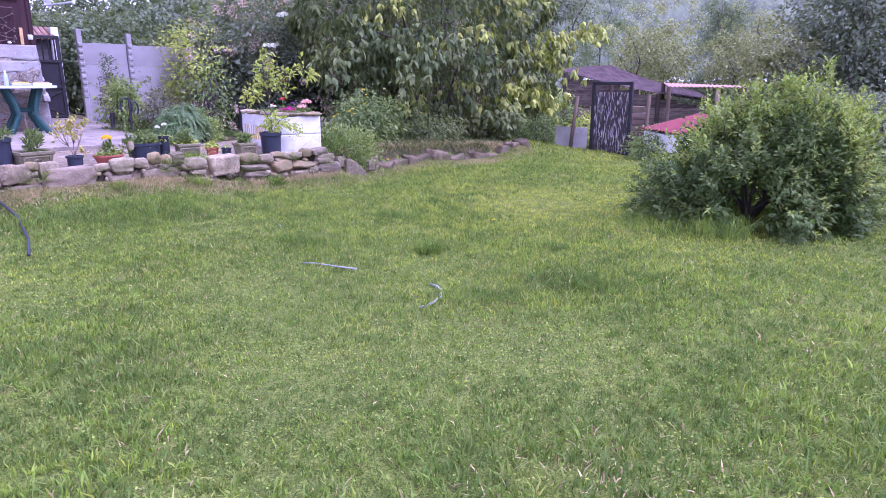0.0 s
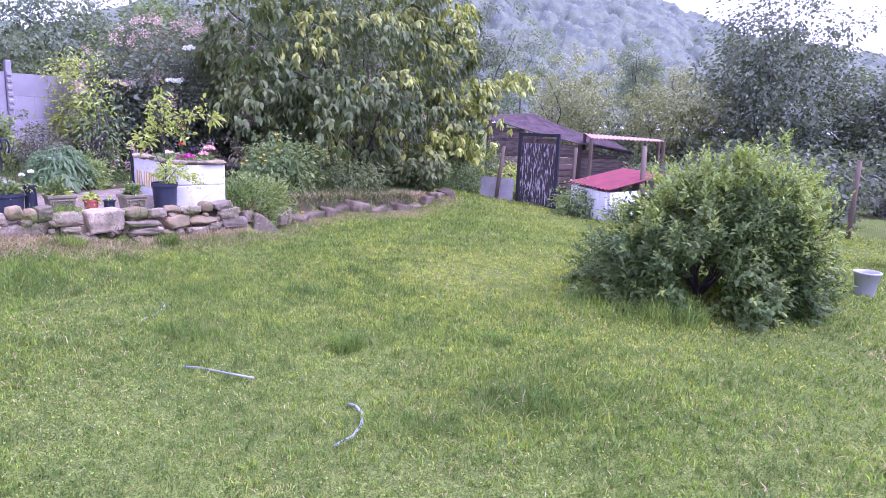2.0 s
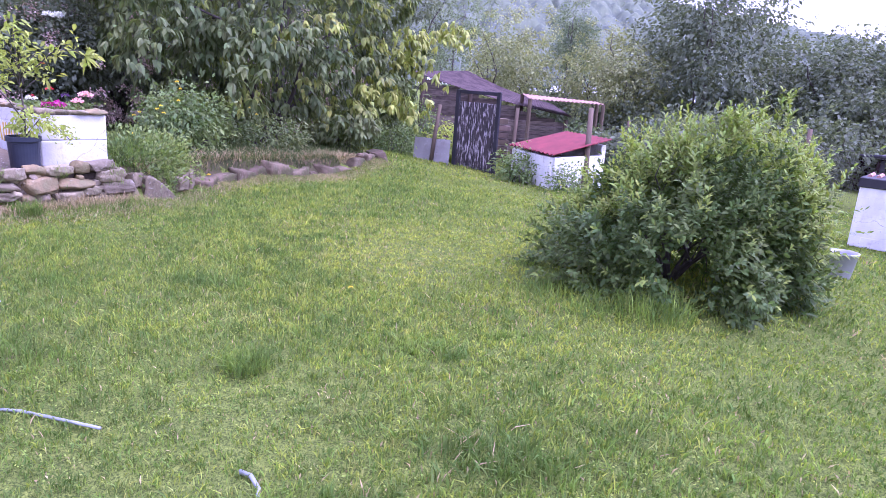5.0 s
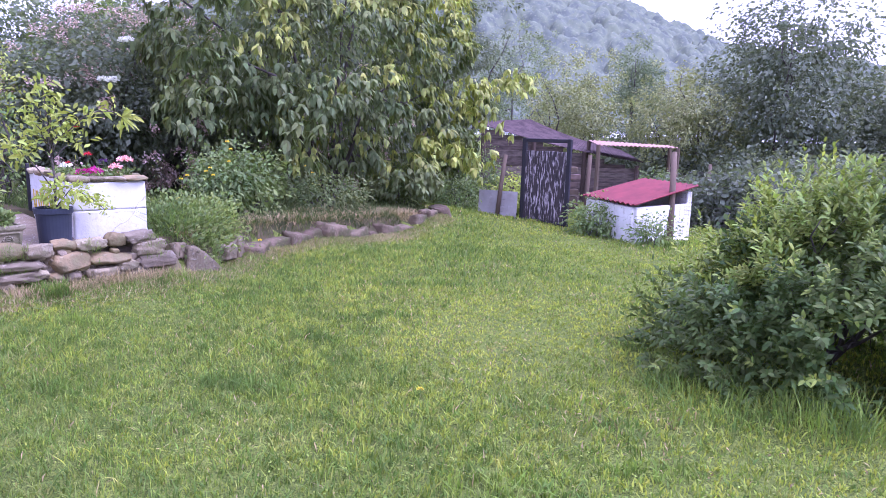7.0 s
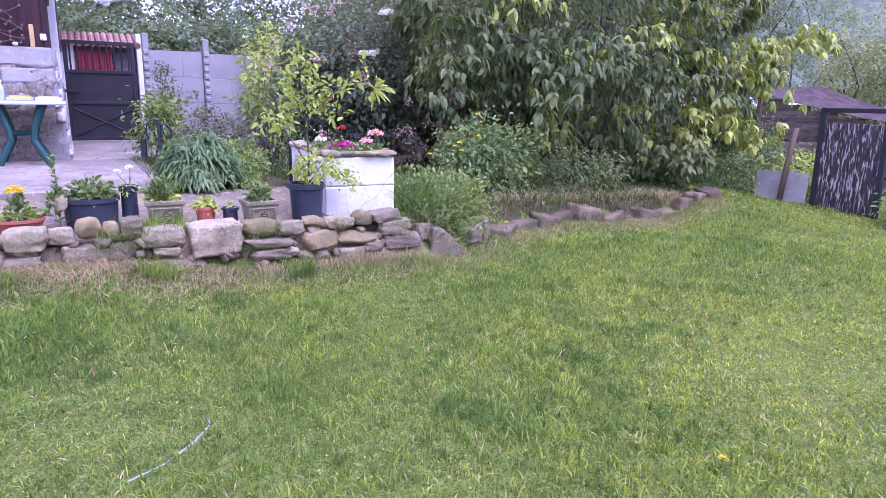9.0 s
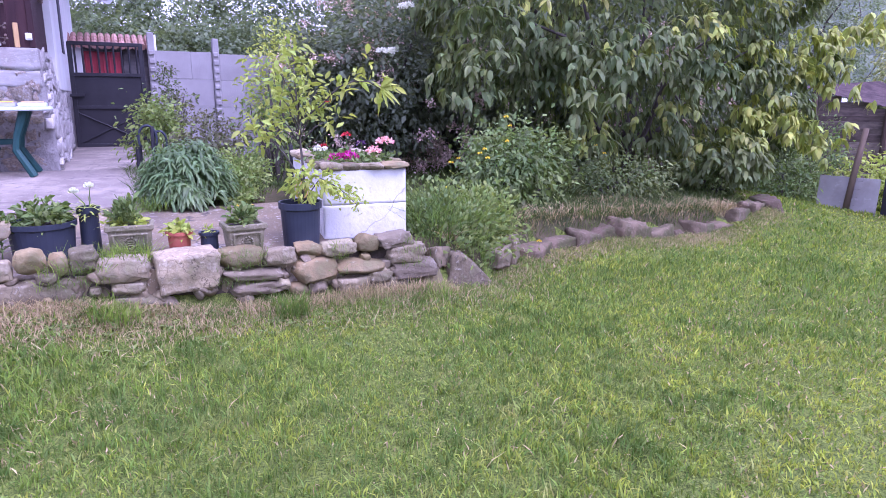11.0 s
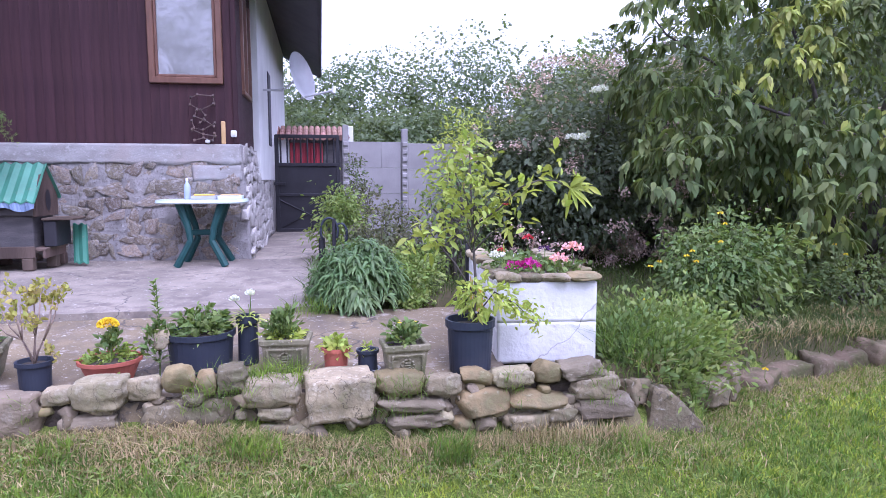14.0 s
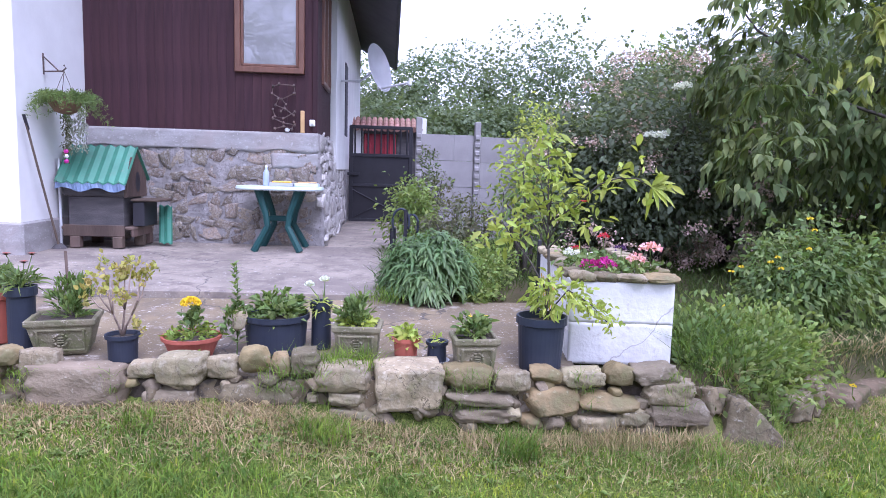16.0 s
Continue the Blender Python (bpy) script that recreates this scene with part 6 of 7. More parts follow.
part("feed_arm", tube([(0.58, 2.22, 2.15), (1.06, 2.02, 2.24)], 0.017, 8), M_dish, dish)
part("receiver", tube([(1.05, 2.02, 2.20), (1.07, 2.04, 2.30)], 0.03, 10), M_straps, dish)
part("cable", tube([(1.08, 2.02, 2.22), (1.04, 2.0, 2.11), (0.92, 2.05, 2.19)], 0.005, 6), M_black, dish)

deco = thing("wall_ornament", "twisted iron wall ornament with small hooks", "wall ornament", (-0.46, -0.03, 1.36))
bm = bmesh.new()
for pts in ([(-0.12, 0.50), (-0.05, 0.53), (0.12, 0.52), (0.13, 0.43)], [(-0.12, 0.50), (-0.13, 0.42), (-0.02, 0.36), (0.12, 0.43)], [(-0.06, 0.36), (-0.09, 0.29), (0.02, 0.25), (0.12, 0.18)],
            [(-0.12, 0.24), (-0.10, 0.16), (0.0, 0.14), (0.13, 0.22)], [(-0.12, 0.14), (0.0, 0.09), (0.13, 0.07)], [(-0.10, 0.02), (0.0, 0.05), (0.10, 0.02), (0.12, 0.10)], [(-0.02, 0.36), (0.03, 0.30), (-0.03, 0.22)]):
    tube([(x, -0.012, z) for x, z in pts], 0.007, 6, bm)
    for x, z in pts:
        tube([(x, -0.03, z - 0.012), (x, -0.012, z + 0.012)], 0.013, 6, bm)
part("ironwork", bm, M_iron, deco)
t = thing("wood_strip", "pale wooden strip fixed to brown boards", "thermometer", (-0.245, 0.0, 1.47))
part("strip", box((0, -0.012, 0), (0.05, 0.016, 0.26), 0.008), M_slat, t)
t = thing("wall_switch", "small white outdoor switch box", "switch", (-0.129, 0.0, 1.46))
part("housing", box((0, -0.02, 0), (0.065, 0.04, 0.075), 0.008), M_straps, t)
part("button", box((0, -0.045, 0), (0.03, 0.012, 0.04), 0.003), M_straps, t)
t = thing("wall_lamp", "small white lamp at foot of cladding", "lamp", (-0.42, -0.02, 1.35))
part("bulb", lathe([(0.012, 0), (0.028, 0.01), (0.03, 0.03), (0.012, 0.045)], 14), M_straps, t)

basket = thing("hanging_basket", "hanging basket of feathery fern on iron bracket", "hanging plant")
part("bracket", tube([(-2.695, -0.90, 2.0), (-2.695, -0.90, 1.79)], 0.009, 6), M_iron, basket, "rusty iron bracket")
part("bracket_arm", tube([(-2.695, -0.90, 1.82), (-2.48, -0.97, 1.82), (-2.44, -0.98, 1.85), (-2.46, -0.98, 1.88)], 0.008, 6), M_iron, basket)
part("bracket_brace", tube([(-2.695, -0.90, 1.97), (-2.53, -0.955, 1.83)], 0.007, 6), M_iron, basket)
for dx, dy in ((0.1, 0), (-0.08, 0.1), (-0.06, -0.1)):
    part("chain", tube([(-2.46, -0.98, 1.82), (-2.46 + dx, -0.98 + dy, 1.56)], 0.003, 5), M_iron, basket)
part("bowl", lathe([(0.04, 1.40), (0.10, 1.42), (0.15, 1.50), (0.155, 1.57), (0.13, 1.57)], 20, at=(-2.46, -0.98, 0)), M_basket, basket, "coir-lined bowl", True)
n = 150
a = rng.uniform(0, math.tau, n)
bb = np.array([-2.46, -0.98, 1.57]) + np.stack([0.1 * np.cos(a), 0.1 * np.sin(a), 0 * a], -1)
dr = np.stack([np.cos(a) * 0.9, np.sin(a), rng.uniform(-0.2, 0.9, n)], -1)
fl = rng.uniform(0.14, 0.34, n)
k = 9
f = np.tile(np.linspace(0.15, 1, k), n)
pts = np.repeat(bb, k, 0) + np.repeat(unit(dr) * fl[:, None], k, 0) * f[:, None] + np.array([0, 0, -1]) * (f ** 2 * np.repeat(fl, k) * 0.7)[:, None]
pts = pts[pts[:, 0] > -2.68]
foliage("fern", pts, unit(rng.normal(size=(len(pts), 3))), 4, 0.045, 0.16, M_l_mid, basket, 0.008)
n = 240
a = rng.uniform(0, math.tau, n)
pts = np.stack([-2.42 + 0.08 * np.cos(a), -0.86 + 0.09 * np.sin(a), 1.5 - rng.random(n) ** 0.8 * 0.45], -1)
foliage("trailing", pts, unit(rng.normal(size=(n, 3))), 3, 0.03, 0.5, M_pale_trail, basket, 0.012, upward=-0.5)
pts = np.stack([-2.45 + 0.02 * np.cos(a), -1.0 + 0.025 * np.sin(a), 1.4 - rng.random(n) * 0.45], -1)
foliage("trailing", pts[:120], unit(rng.normal(size=(120, 3))), 3, 0.03, 0.4, M_l_rose, basket, 0.015, upward=-0.5)
for z in (1.03, 0.98, 0.93):
    part("charm", lathe([(0.012, -0.02), (0.026, 0.0), (0.012, 0.02)], 10, at=(-2.45, -1.02, z)), M_magenta if z != 0.98 else M_straps, basket, "pink bead charm")

mop = thing("mop", "long-handled mop leaning on white wall", "mop")
part("handle", tube([(-2.62, -0.88, 0.05), (-2.64, -1.40, 1.34)], 0.011, 8), M_oldwood, mop)
part("grip", tube([(-2.636, -1.345, 1.22), (-2.641, -1.405, 1.355)], 0.015, 8), M_black, mop)
n = 160
a = rng.uniform(0, math.tau, n)
leaves("mop_head", np.array([-2.62, -0.87, 0.09]) + np.zeros((n, 3)), np.stack([np.cos(a), np.sin(a), -0.5 + 0 * a], -1), np.array([0, 0, 1.0]) + np.zeros((n, 3)), rng.uniform(0.08, 0.16, n), 0.012, M_darkboard, mop, 0.3)

t = thing("short_post", "short dark post beside path", "post", (0.84, -0.35, -0.03))
part("shaft", tube([(0, 0, 0), (0.0, 0.0, 0.30)], 0.035, 10), M_black, t)
t = thing("coiled_hose", "dark blue hose looped over a peg", "hose", (1.02, -0.9, -0.03))
part("loop", tube([(-0.10 + 0.09 * math.cos(a), 0.0, 0.42 + 0.14 * math.sin(a)) for a in np.linspace(-0.6, 3.8, 16)], 0.013, 8), M_bluepot, t, smooth=True)
part("loop", tube([(0.02 + 0.07 * math.cos(a), 0.03, 0.38 + 0.12 * math.sin(a)) for a in np.linspace(-0.8, 3.9, 16)], 0.013, 8), M_bluepot, t, smooth=True)
part("peg", tube([(-0.05, 0.0, 0), (-0.05, 0.0, 0.55)], 0.02, 8), M_black, t)

# ---- shrubs and trees ----
# low dome bush on the lawn, with a dark hollow at its foot
DX, DY = 4.52, -9.50
dome = thing("dome_bush", "broad leafy bush with dark hollow at its foot", "bush", (DX, DY, float(lawn_z(DX, DY))))
branches("stem", M_bark, dome, (0, 0, -0.05), [tuple(np.array([math.cos(a), math.sin(a), 0.0]) * rng.uniform(0.5, 1.0) + np.array([0, 0, rng.uniform(0.5, 1.2)])) for a in np.linspace(0, 6, 16)], 0.016)
def bush_shape(p):
    """Narrows the dome towards its peak and leans the peak aside."""
    z = np.clip(p[:, 2] / 1.3, 0, 1.2)[:, None]
    q = p * np.concatenate([1 - 0.10 * z ** 1.6, 1 - 0.10 * z ** 1.6, np.ones_like(z)], 1)
    return q + np.concatenate([0 * z, -0.24 * z, 0.06 * z], 1)


h0, h1 = np.array([-1.45, -0.52, 0.46]), np.array([-0.35, -0.22, 0.21])


def clear_of_hollow(p, r):
    f = np.clip(((p - h0) @ (h1 - h0)) / ((h1 - h0) @ (h1 - h0)), 0, 1)
    return (p[:, 2] > 0.02) & (np.linalg.norm((p - h0 - f[:, None] * (h1 - h0)) * np.array([1, 1, 0.7]), axis=1) > r)


p, o = crown_points(3000, (0, 0, 0.12), (1.06, 0.97, 0.92), 3, 0.35, 0.12, 1.7, low=-0.1, gap=-2)
p = bush_shape(p)
k = clear_of_hollow(p, 0.20)
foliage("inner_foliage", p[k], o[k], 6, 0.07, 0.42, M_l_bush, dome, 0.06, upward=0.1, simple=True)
p, o = crown_points(3000, (0, 0, 0.12), (1.13, 1.02, 1.0), 3, 0.22, 0.20, 2.2, low=-0.12, gap=-0.75)
p = bush_shape(p)
k = clear_of_hollow(p, 0.155)
d = o * 0.75 + rand_dirs(len(p)) * 0.4 + np.array([0, 0, 0.45]) * np.clip(p[:, 2:] + 0.2, 0, 1)
reach = rng.uniform(0.08, 0.22, len(p))
k &= clear_of_hollow(p + unit(d) * reach[:, None], 0.155) & clear_of_hollow(p + unit(d) * reach[:, None] * 0.5, 0.155)
p, o, d, reach = p[k], o[k], d[k], reach[k]
# Upper shoots take the brighter young-leaf colour, painting in light on the top.
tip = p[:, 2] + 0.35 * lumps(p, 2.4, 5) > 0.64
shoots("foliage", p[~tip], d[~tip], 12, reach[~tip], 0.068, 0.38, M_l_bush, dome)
shoots("tip_foliage", p[tip], d[tip], 12, reach[tip], 0.068, 0.36, M_l_bushbright, dome)
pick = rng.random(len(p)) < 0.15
shoots("young_foliage", (p + unit(d) * reach[:, None])[pick & ~tip], d[pick & ~tip], 6, 0.05, 0.052, 0.36, M_l_bushbright, dome)
n = 46
a, rr = rng.uniform(0, 6.28, n), np.sqrt(rng.random(n)) * 1.1
b = bush_shape(np.stack([rr * np.cos(a), rr * np.sin(a), 0.12 + 1.04 * np.sqrt(np.maximum(0, 1 - (rr / 1.3) ** 2))], -1))
shoots("leader_foliage", b, np.stack([b[:, 0] * 0.3, b[:, 1] * 0.3, 0 * a + 1], -1) + rng.normal(size=(n, 3)) * 0.15, 16, rng.uniform(0.14, 0.34, n), 0.07, 0.34, M_l_bushbright, dome)
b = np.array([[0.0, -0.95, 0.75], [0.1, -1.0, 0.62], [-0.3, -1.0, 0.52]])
shoots("arching_foliage", b, np.array([[0, -1.0, 0.25], [0.1, -1.0, 0.1], [-0.1, -1, 0.1]]), 20, 0.34, 0.065, 0.34, M_l_bushbright, dome)

# large-leaved tree that hangs over the bed
big = thing("broadleaf_tree", "spreading fruit tree with large drooping leaves", "tree", (8.0, -0.2, -0.5))
branches("trunk", M_bark, big, (0, 0, -0.1), [(-2.7, -1.0, 2.6), (2.4, -1.0, 2.4), (3.2, 0.6, 2.8), (0.2, -1.6, 2.2), (-1.0, 0.8, 4.6), (1.4, 0.4, 5.0), (-2.8, 0.8, 3.8), (0.2, -0.4, 4.4)], 0.055)


def bough_nodes(n, per, centre, radii, seed, low, size=(0.36, 0.62)):
    """Places on many overlapping leafy boughs with dark gaps between them; the third answer says how far up a place
    faces on its bough.
    """
    lc, lw = crown_points(n, centre, radii, seed, 0.30, 0.22, 2.0, gap=-2)
    keep = (lc[:, 2] > low) & (lw[:, 1] < 0.5)
    lc, lw = lc[keep], lw[keep]
    k = len(lc)
    d = rand_dirs(k * per)
    d = unit(d + np.repeat(lw, per, 0) * 0.7 + np.array([0, 0, 0.15]))
    r = np.repeat(rng.uniform(*size, k), per) * rng.uniform(0.55, 1.0, k * per) ** 0.5
    young = np.repeat(rng.random(k), per)
    return np.repeat(lc, per, 0) + d * r[:, None] * np.array([1.1, 1.0, 0.75]), unit(d + np.repeat(lw, per, 0) * 0.5), d[:, 2], young


p, o, up_, young = bough_nodes(105, 34, (0.0, 0.0, 2.75), (3.25, 1.9, 2.75), 21, 0.45)
# Young leaves, also painted brighter on upward sides of boughs as if lit.
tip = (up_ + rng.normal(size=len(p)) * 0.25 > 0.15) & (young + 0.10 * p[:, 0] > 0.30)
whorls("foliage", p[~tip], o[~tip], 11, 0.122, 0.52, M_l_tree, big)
whorls("young_foliage", p[tip], o[tip], 10, 0.122, 0.52, M_l_lit_tip, big)
p, o = crown_points(1700, (0.0, 0.3, 2.7), (3.0, 1.6, 2.6), 22, 0.5, 0.2, 1.7)
foliage("inner_foliage", p[p[:, 2] > 0.4], o[p[:, 2] > 0.4], 7, 0.12, 0.5, M_l_tree, big, 0.15, droop=0.5, simple=True, upward=-0.3)


p, o, up_, young = bough_nodes(34, 30, (0.2, -0.5, 1.0), (2.8, 1.6, 1.0), 25, 0.25, (0.3, 0.5))
k = p[:, 2] > 0.15
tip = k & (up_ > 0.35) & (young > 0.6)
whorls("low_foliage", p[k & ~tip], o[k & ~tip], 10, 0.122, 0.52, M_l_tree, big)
whorls("low_young_foliage", p[tip], o[tip], 9, 0.122, 0.52, M_l_lit_tip, big)


def spray(b, e, n, per, material, parent, sp=0.12):
    f = rng.random(n)
    pts = np.array(b) + np.outer(f, np.array(e) - np.array(b)) + rng.normal(size=(n, 3)) * sp
    whorls("leaf_spray", pts, unit(rng.normal(size=(n, 3)) * np.array([1, 1, 0.3])), per, 0.128, 0.52, material, parent)["kind"] = "stuff"


spray((2.8, -0.9, 2.35), (4.85, -1.5, 2.6), 80, 8, M_l_lit_tip, big)
spray((2.2, -1.2, 1.9), (3.2, -1.9, 1.6), 46, 10, M_l_lit_tip, big, 0.16)
spray((1.0, -1.5, 1.4), (1.9, -2.3, 0.75), 60, 10, M_l_lit_tip, big, 0.16)
spray((-2.8, -1.0, 2.8), (-3.7, -1.5, 1.5), 60, 10, M_l_tree, big, 0.2)
spray((-1.6, -1.8, 2.0), (-2.8, -2.3, 0.9), 60, 10, M_l_tree, big, 0.2)
spray((-2.4, -1.0, 3.4), (-3.5, -1.5, 3.3), 40, 9, M_l_tree, big, 0.15)

SH = "shrubs along the bed"
tree("bed_shrub", "loose green shrub below fruit tree", (4.5, -2.5, -0.42), 1.05, (0.80, 0.5, 0.50), M_l_mid, 170, 26, 0.066, 0.42, 41, 0.5, 0.02, -0.8, simple=False, clump=0.13, inner=260, group=SH, category="shrub")
tree("bed_shrub", "grassy clump of herbs beside planter", (2.86, -3.95, -0.46), 0.34, (0.40, 0.44, 0.27), M_l_mid, 1150, 6, 0.066, 0.36, 42, 0.5, 0.01, -0.6, simple=False, group=SH, category="shrub", upward=0.7)
tree("bed_shrub", "low leafy clump beside stones", (3.28, -3.72, -0.46), 0.38, (0.42, 0.42, 0.25), M_l_herb, 950, 6, 0.062, 0.38, 43, 0.5, 0.01, -0.6, simple=False, group=SH, category="shrub", upward=0.5)
tree("bed_shrub", "low shrub at foot of fruit tree", (6.4, -2.1, -0.45), 0.5, (0.7, 0.4, 0.25), M_l_tree, 400, 7, 0.07, 0.42, 44, 0.5, 0.02, -0.8, simple=False, group=SH, category="shrub")
for dx, dy, dz in ((4.09, -3.05, 0.65), (4.14, -3.05, 0.56), (4.11, -3.05, 0.41), (3.85, -3.05, 0.34), (3.8, -3.05, 0.30), (3.56, -3.05, 0.26), (3.48, -3.05, 0.22), (3.89, -3.05, 0.25), (5.85, -2.3, 0.28), (5.98, -2.3, 0.18), (3.1, -3.7, 0.07), (3.11, -3.72, 0.0), (4.03, -3.78, -0.46)):
    t = blossom("yellow_bloom", "small single yellow bloom among shrub leaves", (dx, dy, dz - 0.05), 0.018, M_yellow, 40, 0.7, 0.05, 0.7, leafy=False)
HB = "flowering hedge"
for x, y, h, rx, ry, rz, s in ((4.6, 1.2, 2.7, 1.15, 0.9, 1.35, 51), (3.75, 1.6, 2.2, 0.75, 0.8, 1.1, 52), (6.0, 1.9, 3.0, 1.3, 1.0, 1.5, 53), (5.2, 3.0, 3.4, 1.4, 1.0, 1.6, 58), (7.6, 1.2, 1.7, 1.3, 0.8, 0.9, 59), (9.6, 1.4, 1.8, 1.3, 0.9, 1.0, 60), (11.6, 2.2, 2.0, 1.3, 0.9, 1.1, 66)):
    t = tree("hedge_shrub", "dark shrub with faded brown blossom heads", (x, y, -0.3), h, (rx, ry, rz), M_l_dark, 250, 32, 0.080, 0.5, s, 0.5, 0.04, -0.9, simple=True, clump=0.19, inner=700, gap=-1, group=HB, category="shrub")
    pp, oo = crown_points(230, (0, 0, h * 0.5), (rx * 1.22, ry * 1.3, rz * 1.12), s + 7, 0.08, 0.2, 1.6)
    pick = lumps(pp, 1.5, s) > -0.3
    foliage("blossom", pp[pick], oo[pick], 42, 0.036, 0.9, M_blossom, t, 0.045, simple=True)
for dx, dy, dz in ((4.09, 1.08, 1.47), (4.18, 1.0, 1.45), (4.25, 1.05, 1.48), (4.35, 0.9, 2.05), (4.45, 0.92, 2.08)):
    blossom("snowball_bloom", "round white snowball bloom on shrub", (dx, dy - 0.75, dz), 0.072, M_whitepetal, 140, 1.0, 0.0, leafy=False)
tree("tall_shrub", "upright wispy pale green shrub in flower bed", (2.2, -1.2, -0.2), 1.75, (0.30, 0.30, 0.85), M_l_mid, 190, 6, 0.075, 0.4, 61, 0.5, 0.03, -0.9, simple=False, category="shrub", tipmat=M_l_light)
tree("tall_shrub", "upright pale green shrub over boundary wall", (3.45, 2.7, -0.2), 2.1, (0.62, 0.5, 1.0), M_l_light, 900, 6, 0.08, 0.4, 62, 0.5, 0.03, -0.9, simple=False, category="shrub")
for x, y, h, r, s in ((1.58, -2.35, 0.46, 0.26, 352), (1.72, -1.85, 0.55, 0.3, 353), (1.5, -2.72, 0.26, 0.16, 354)):
    tree("bed_shrub", "low bright leafy growth behind planter", (x, y, -0.2), h, (r, r, h * 0.5), M_l_herb, 90, 20, 0.055, 0.45, s, 0.5, 0.01, -0.8, simple=False, clump=0.08, group=SH, category="shrub", upward=0.3)
RB = "rose bushes by the path"
tree("bed_shrub", "upright green shrub at edge of path", (1.08, -0.25, -0.12), 1.05, (0.34, 0.34, 0.5), M_l_herb, 120, 22, 0.055, 0.45, 72, 0.52, 0.016, -0.9, simple=False, clump=0.10, inner=60, category="shrub")
for x, y, h, rx, s, m in ((1.38, 1.3, 1.45, 0.32, 71, M_l_rose), (1.75, -0.2, 0.95, 0.45, 73, M_l_rose), (1.5, -1.0, 0.75, 0.40, 74, M_l_rose)):
    tree("rose_bush", "thin rose bush with bronze young leaves", (x, y, -0.15), h, (rx, rx, h * 0.48), m, 40, 34, 0.05, 0.5, s, 0.55, 0.014, -1, simple=False, clump=0.11, group=RB, category="rose bush", gap=-0.2)

peony = thing("lily_clump", "dense clump of glossy long green leaves", "plant", (1.12, -2.72, -0.10))
for k in range(6):
    n = 52
    d = rand_dirs(n)
    d[:, 2] = np.abs(d[:, 2]) * 1.1 - 0.12
    d = unit(d)
    p = d * np.array([0.29, 0.27, 0.37]) * rng.uniform(0.7, 1.0, (n, 1)) + np.array([0, 0, 0.10])
    shoots("stalk_foliage", p, d * np.array([0.8, 0.8, 0.3]) + np.array([0, 0, 0.50]), 13, 0.13, 0.13, 0.20, M_l_peony, peony, 0.75)["kind"] = "stuff"

# trees behind
BG = "trees behind the garden"
for x, y, h, r, m, s in ((-1.5, 14, 5.4, 2.8, M_l_far, 81), (2.0, 13, 5.4, 2.6, M_l_far, 82), (5.5, 12.5, 5.9, 2.8, M_l_far, 83), (9.0, 11, 5.5, 2.8, M_l_far, 84), (6.5, 6.0, 4.2, 1.8, M_l_mid, 87), (9.5, 5.5, 5.2, 2.2, M_l_dark, 85), (12.5, 4.5, 5.6, 2.2, M_l_dark, 86), (14.2, 3.4, 4.6, 1.8, M_l_dark, 88), (3.4, 10.5, 3.6, 2.4, M_l_far, 89), (0.6, 11, 3.4, 2.3, M_l_far, 90)):
    tree("background_tree", "leafy tree standing behind garden", (x, y, -0.5), h, (r, r * 0.9, h * 0.52), m, 330, 33, 0.112, 0.62, s, 0.5, 0.05, -0.9, group=BG, gap=-1.0, rough=0.24, inner=1300, clump=0.32)
for x, y, h, r, m, s in ((21.5, 2.2, 5.3, 2.3, M_l_yellow, 91), (22.5, -1.6, 4.9, 2.1, M_l_yellow, 92), (17.5, 4.4, 7.5, 2.3, M_l_dark, 93), (30, 3.6, 7.5, 1.8, M_l_far, 94), (29, 10, 8, 3, M_l_far, 78)):
    tree("orchard_tree", "light yellow-green young tree beyond shed", (x, y, -1.2), h, (r, r, h * 0.46), m, 290, 40, 0.105, 0.5, s, 0.55, 0.06, -0.9, group="trees beyond the shed", gap=-0.45, rough=0.32, clump=0.30)
for x, y, h, r, m, s in ((24, -4.6, 8.6, 2.9, M_l_dark, 95), (25, -8.4, 5.2, 2.3, M_l_dark, 79), (27, -11.8, 6.2, 2.6, M_l_dark, 96), (24, -17, 6.6, 3.0, M_l_dark, 97), (17.5, -14.4, 5.0, 1.7, M_l_far, 98), (17, -18, 5.4, 2.0, M_l_far, 99)):
    tree("background_tree", "tall dark leafy tree beyond fences", (x, y, -1.2), h, (r, r, h * 0.50), m, 350, 46, 0.122, 0.58, s, 0.47, 0.08, -0.95, group="tall trees beyond the fences", gap=-1.2, rough=0.25, inner=1400, clump=0.42)
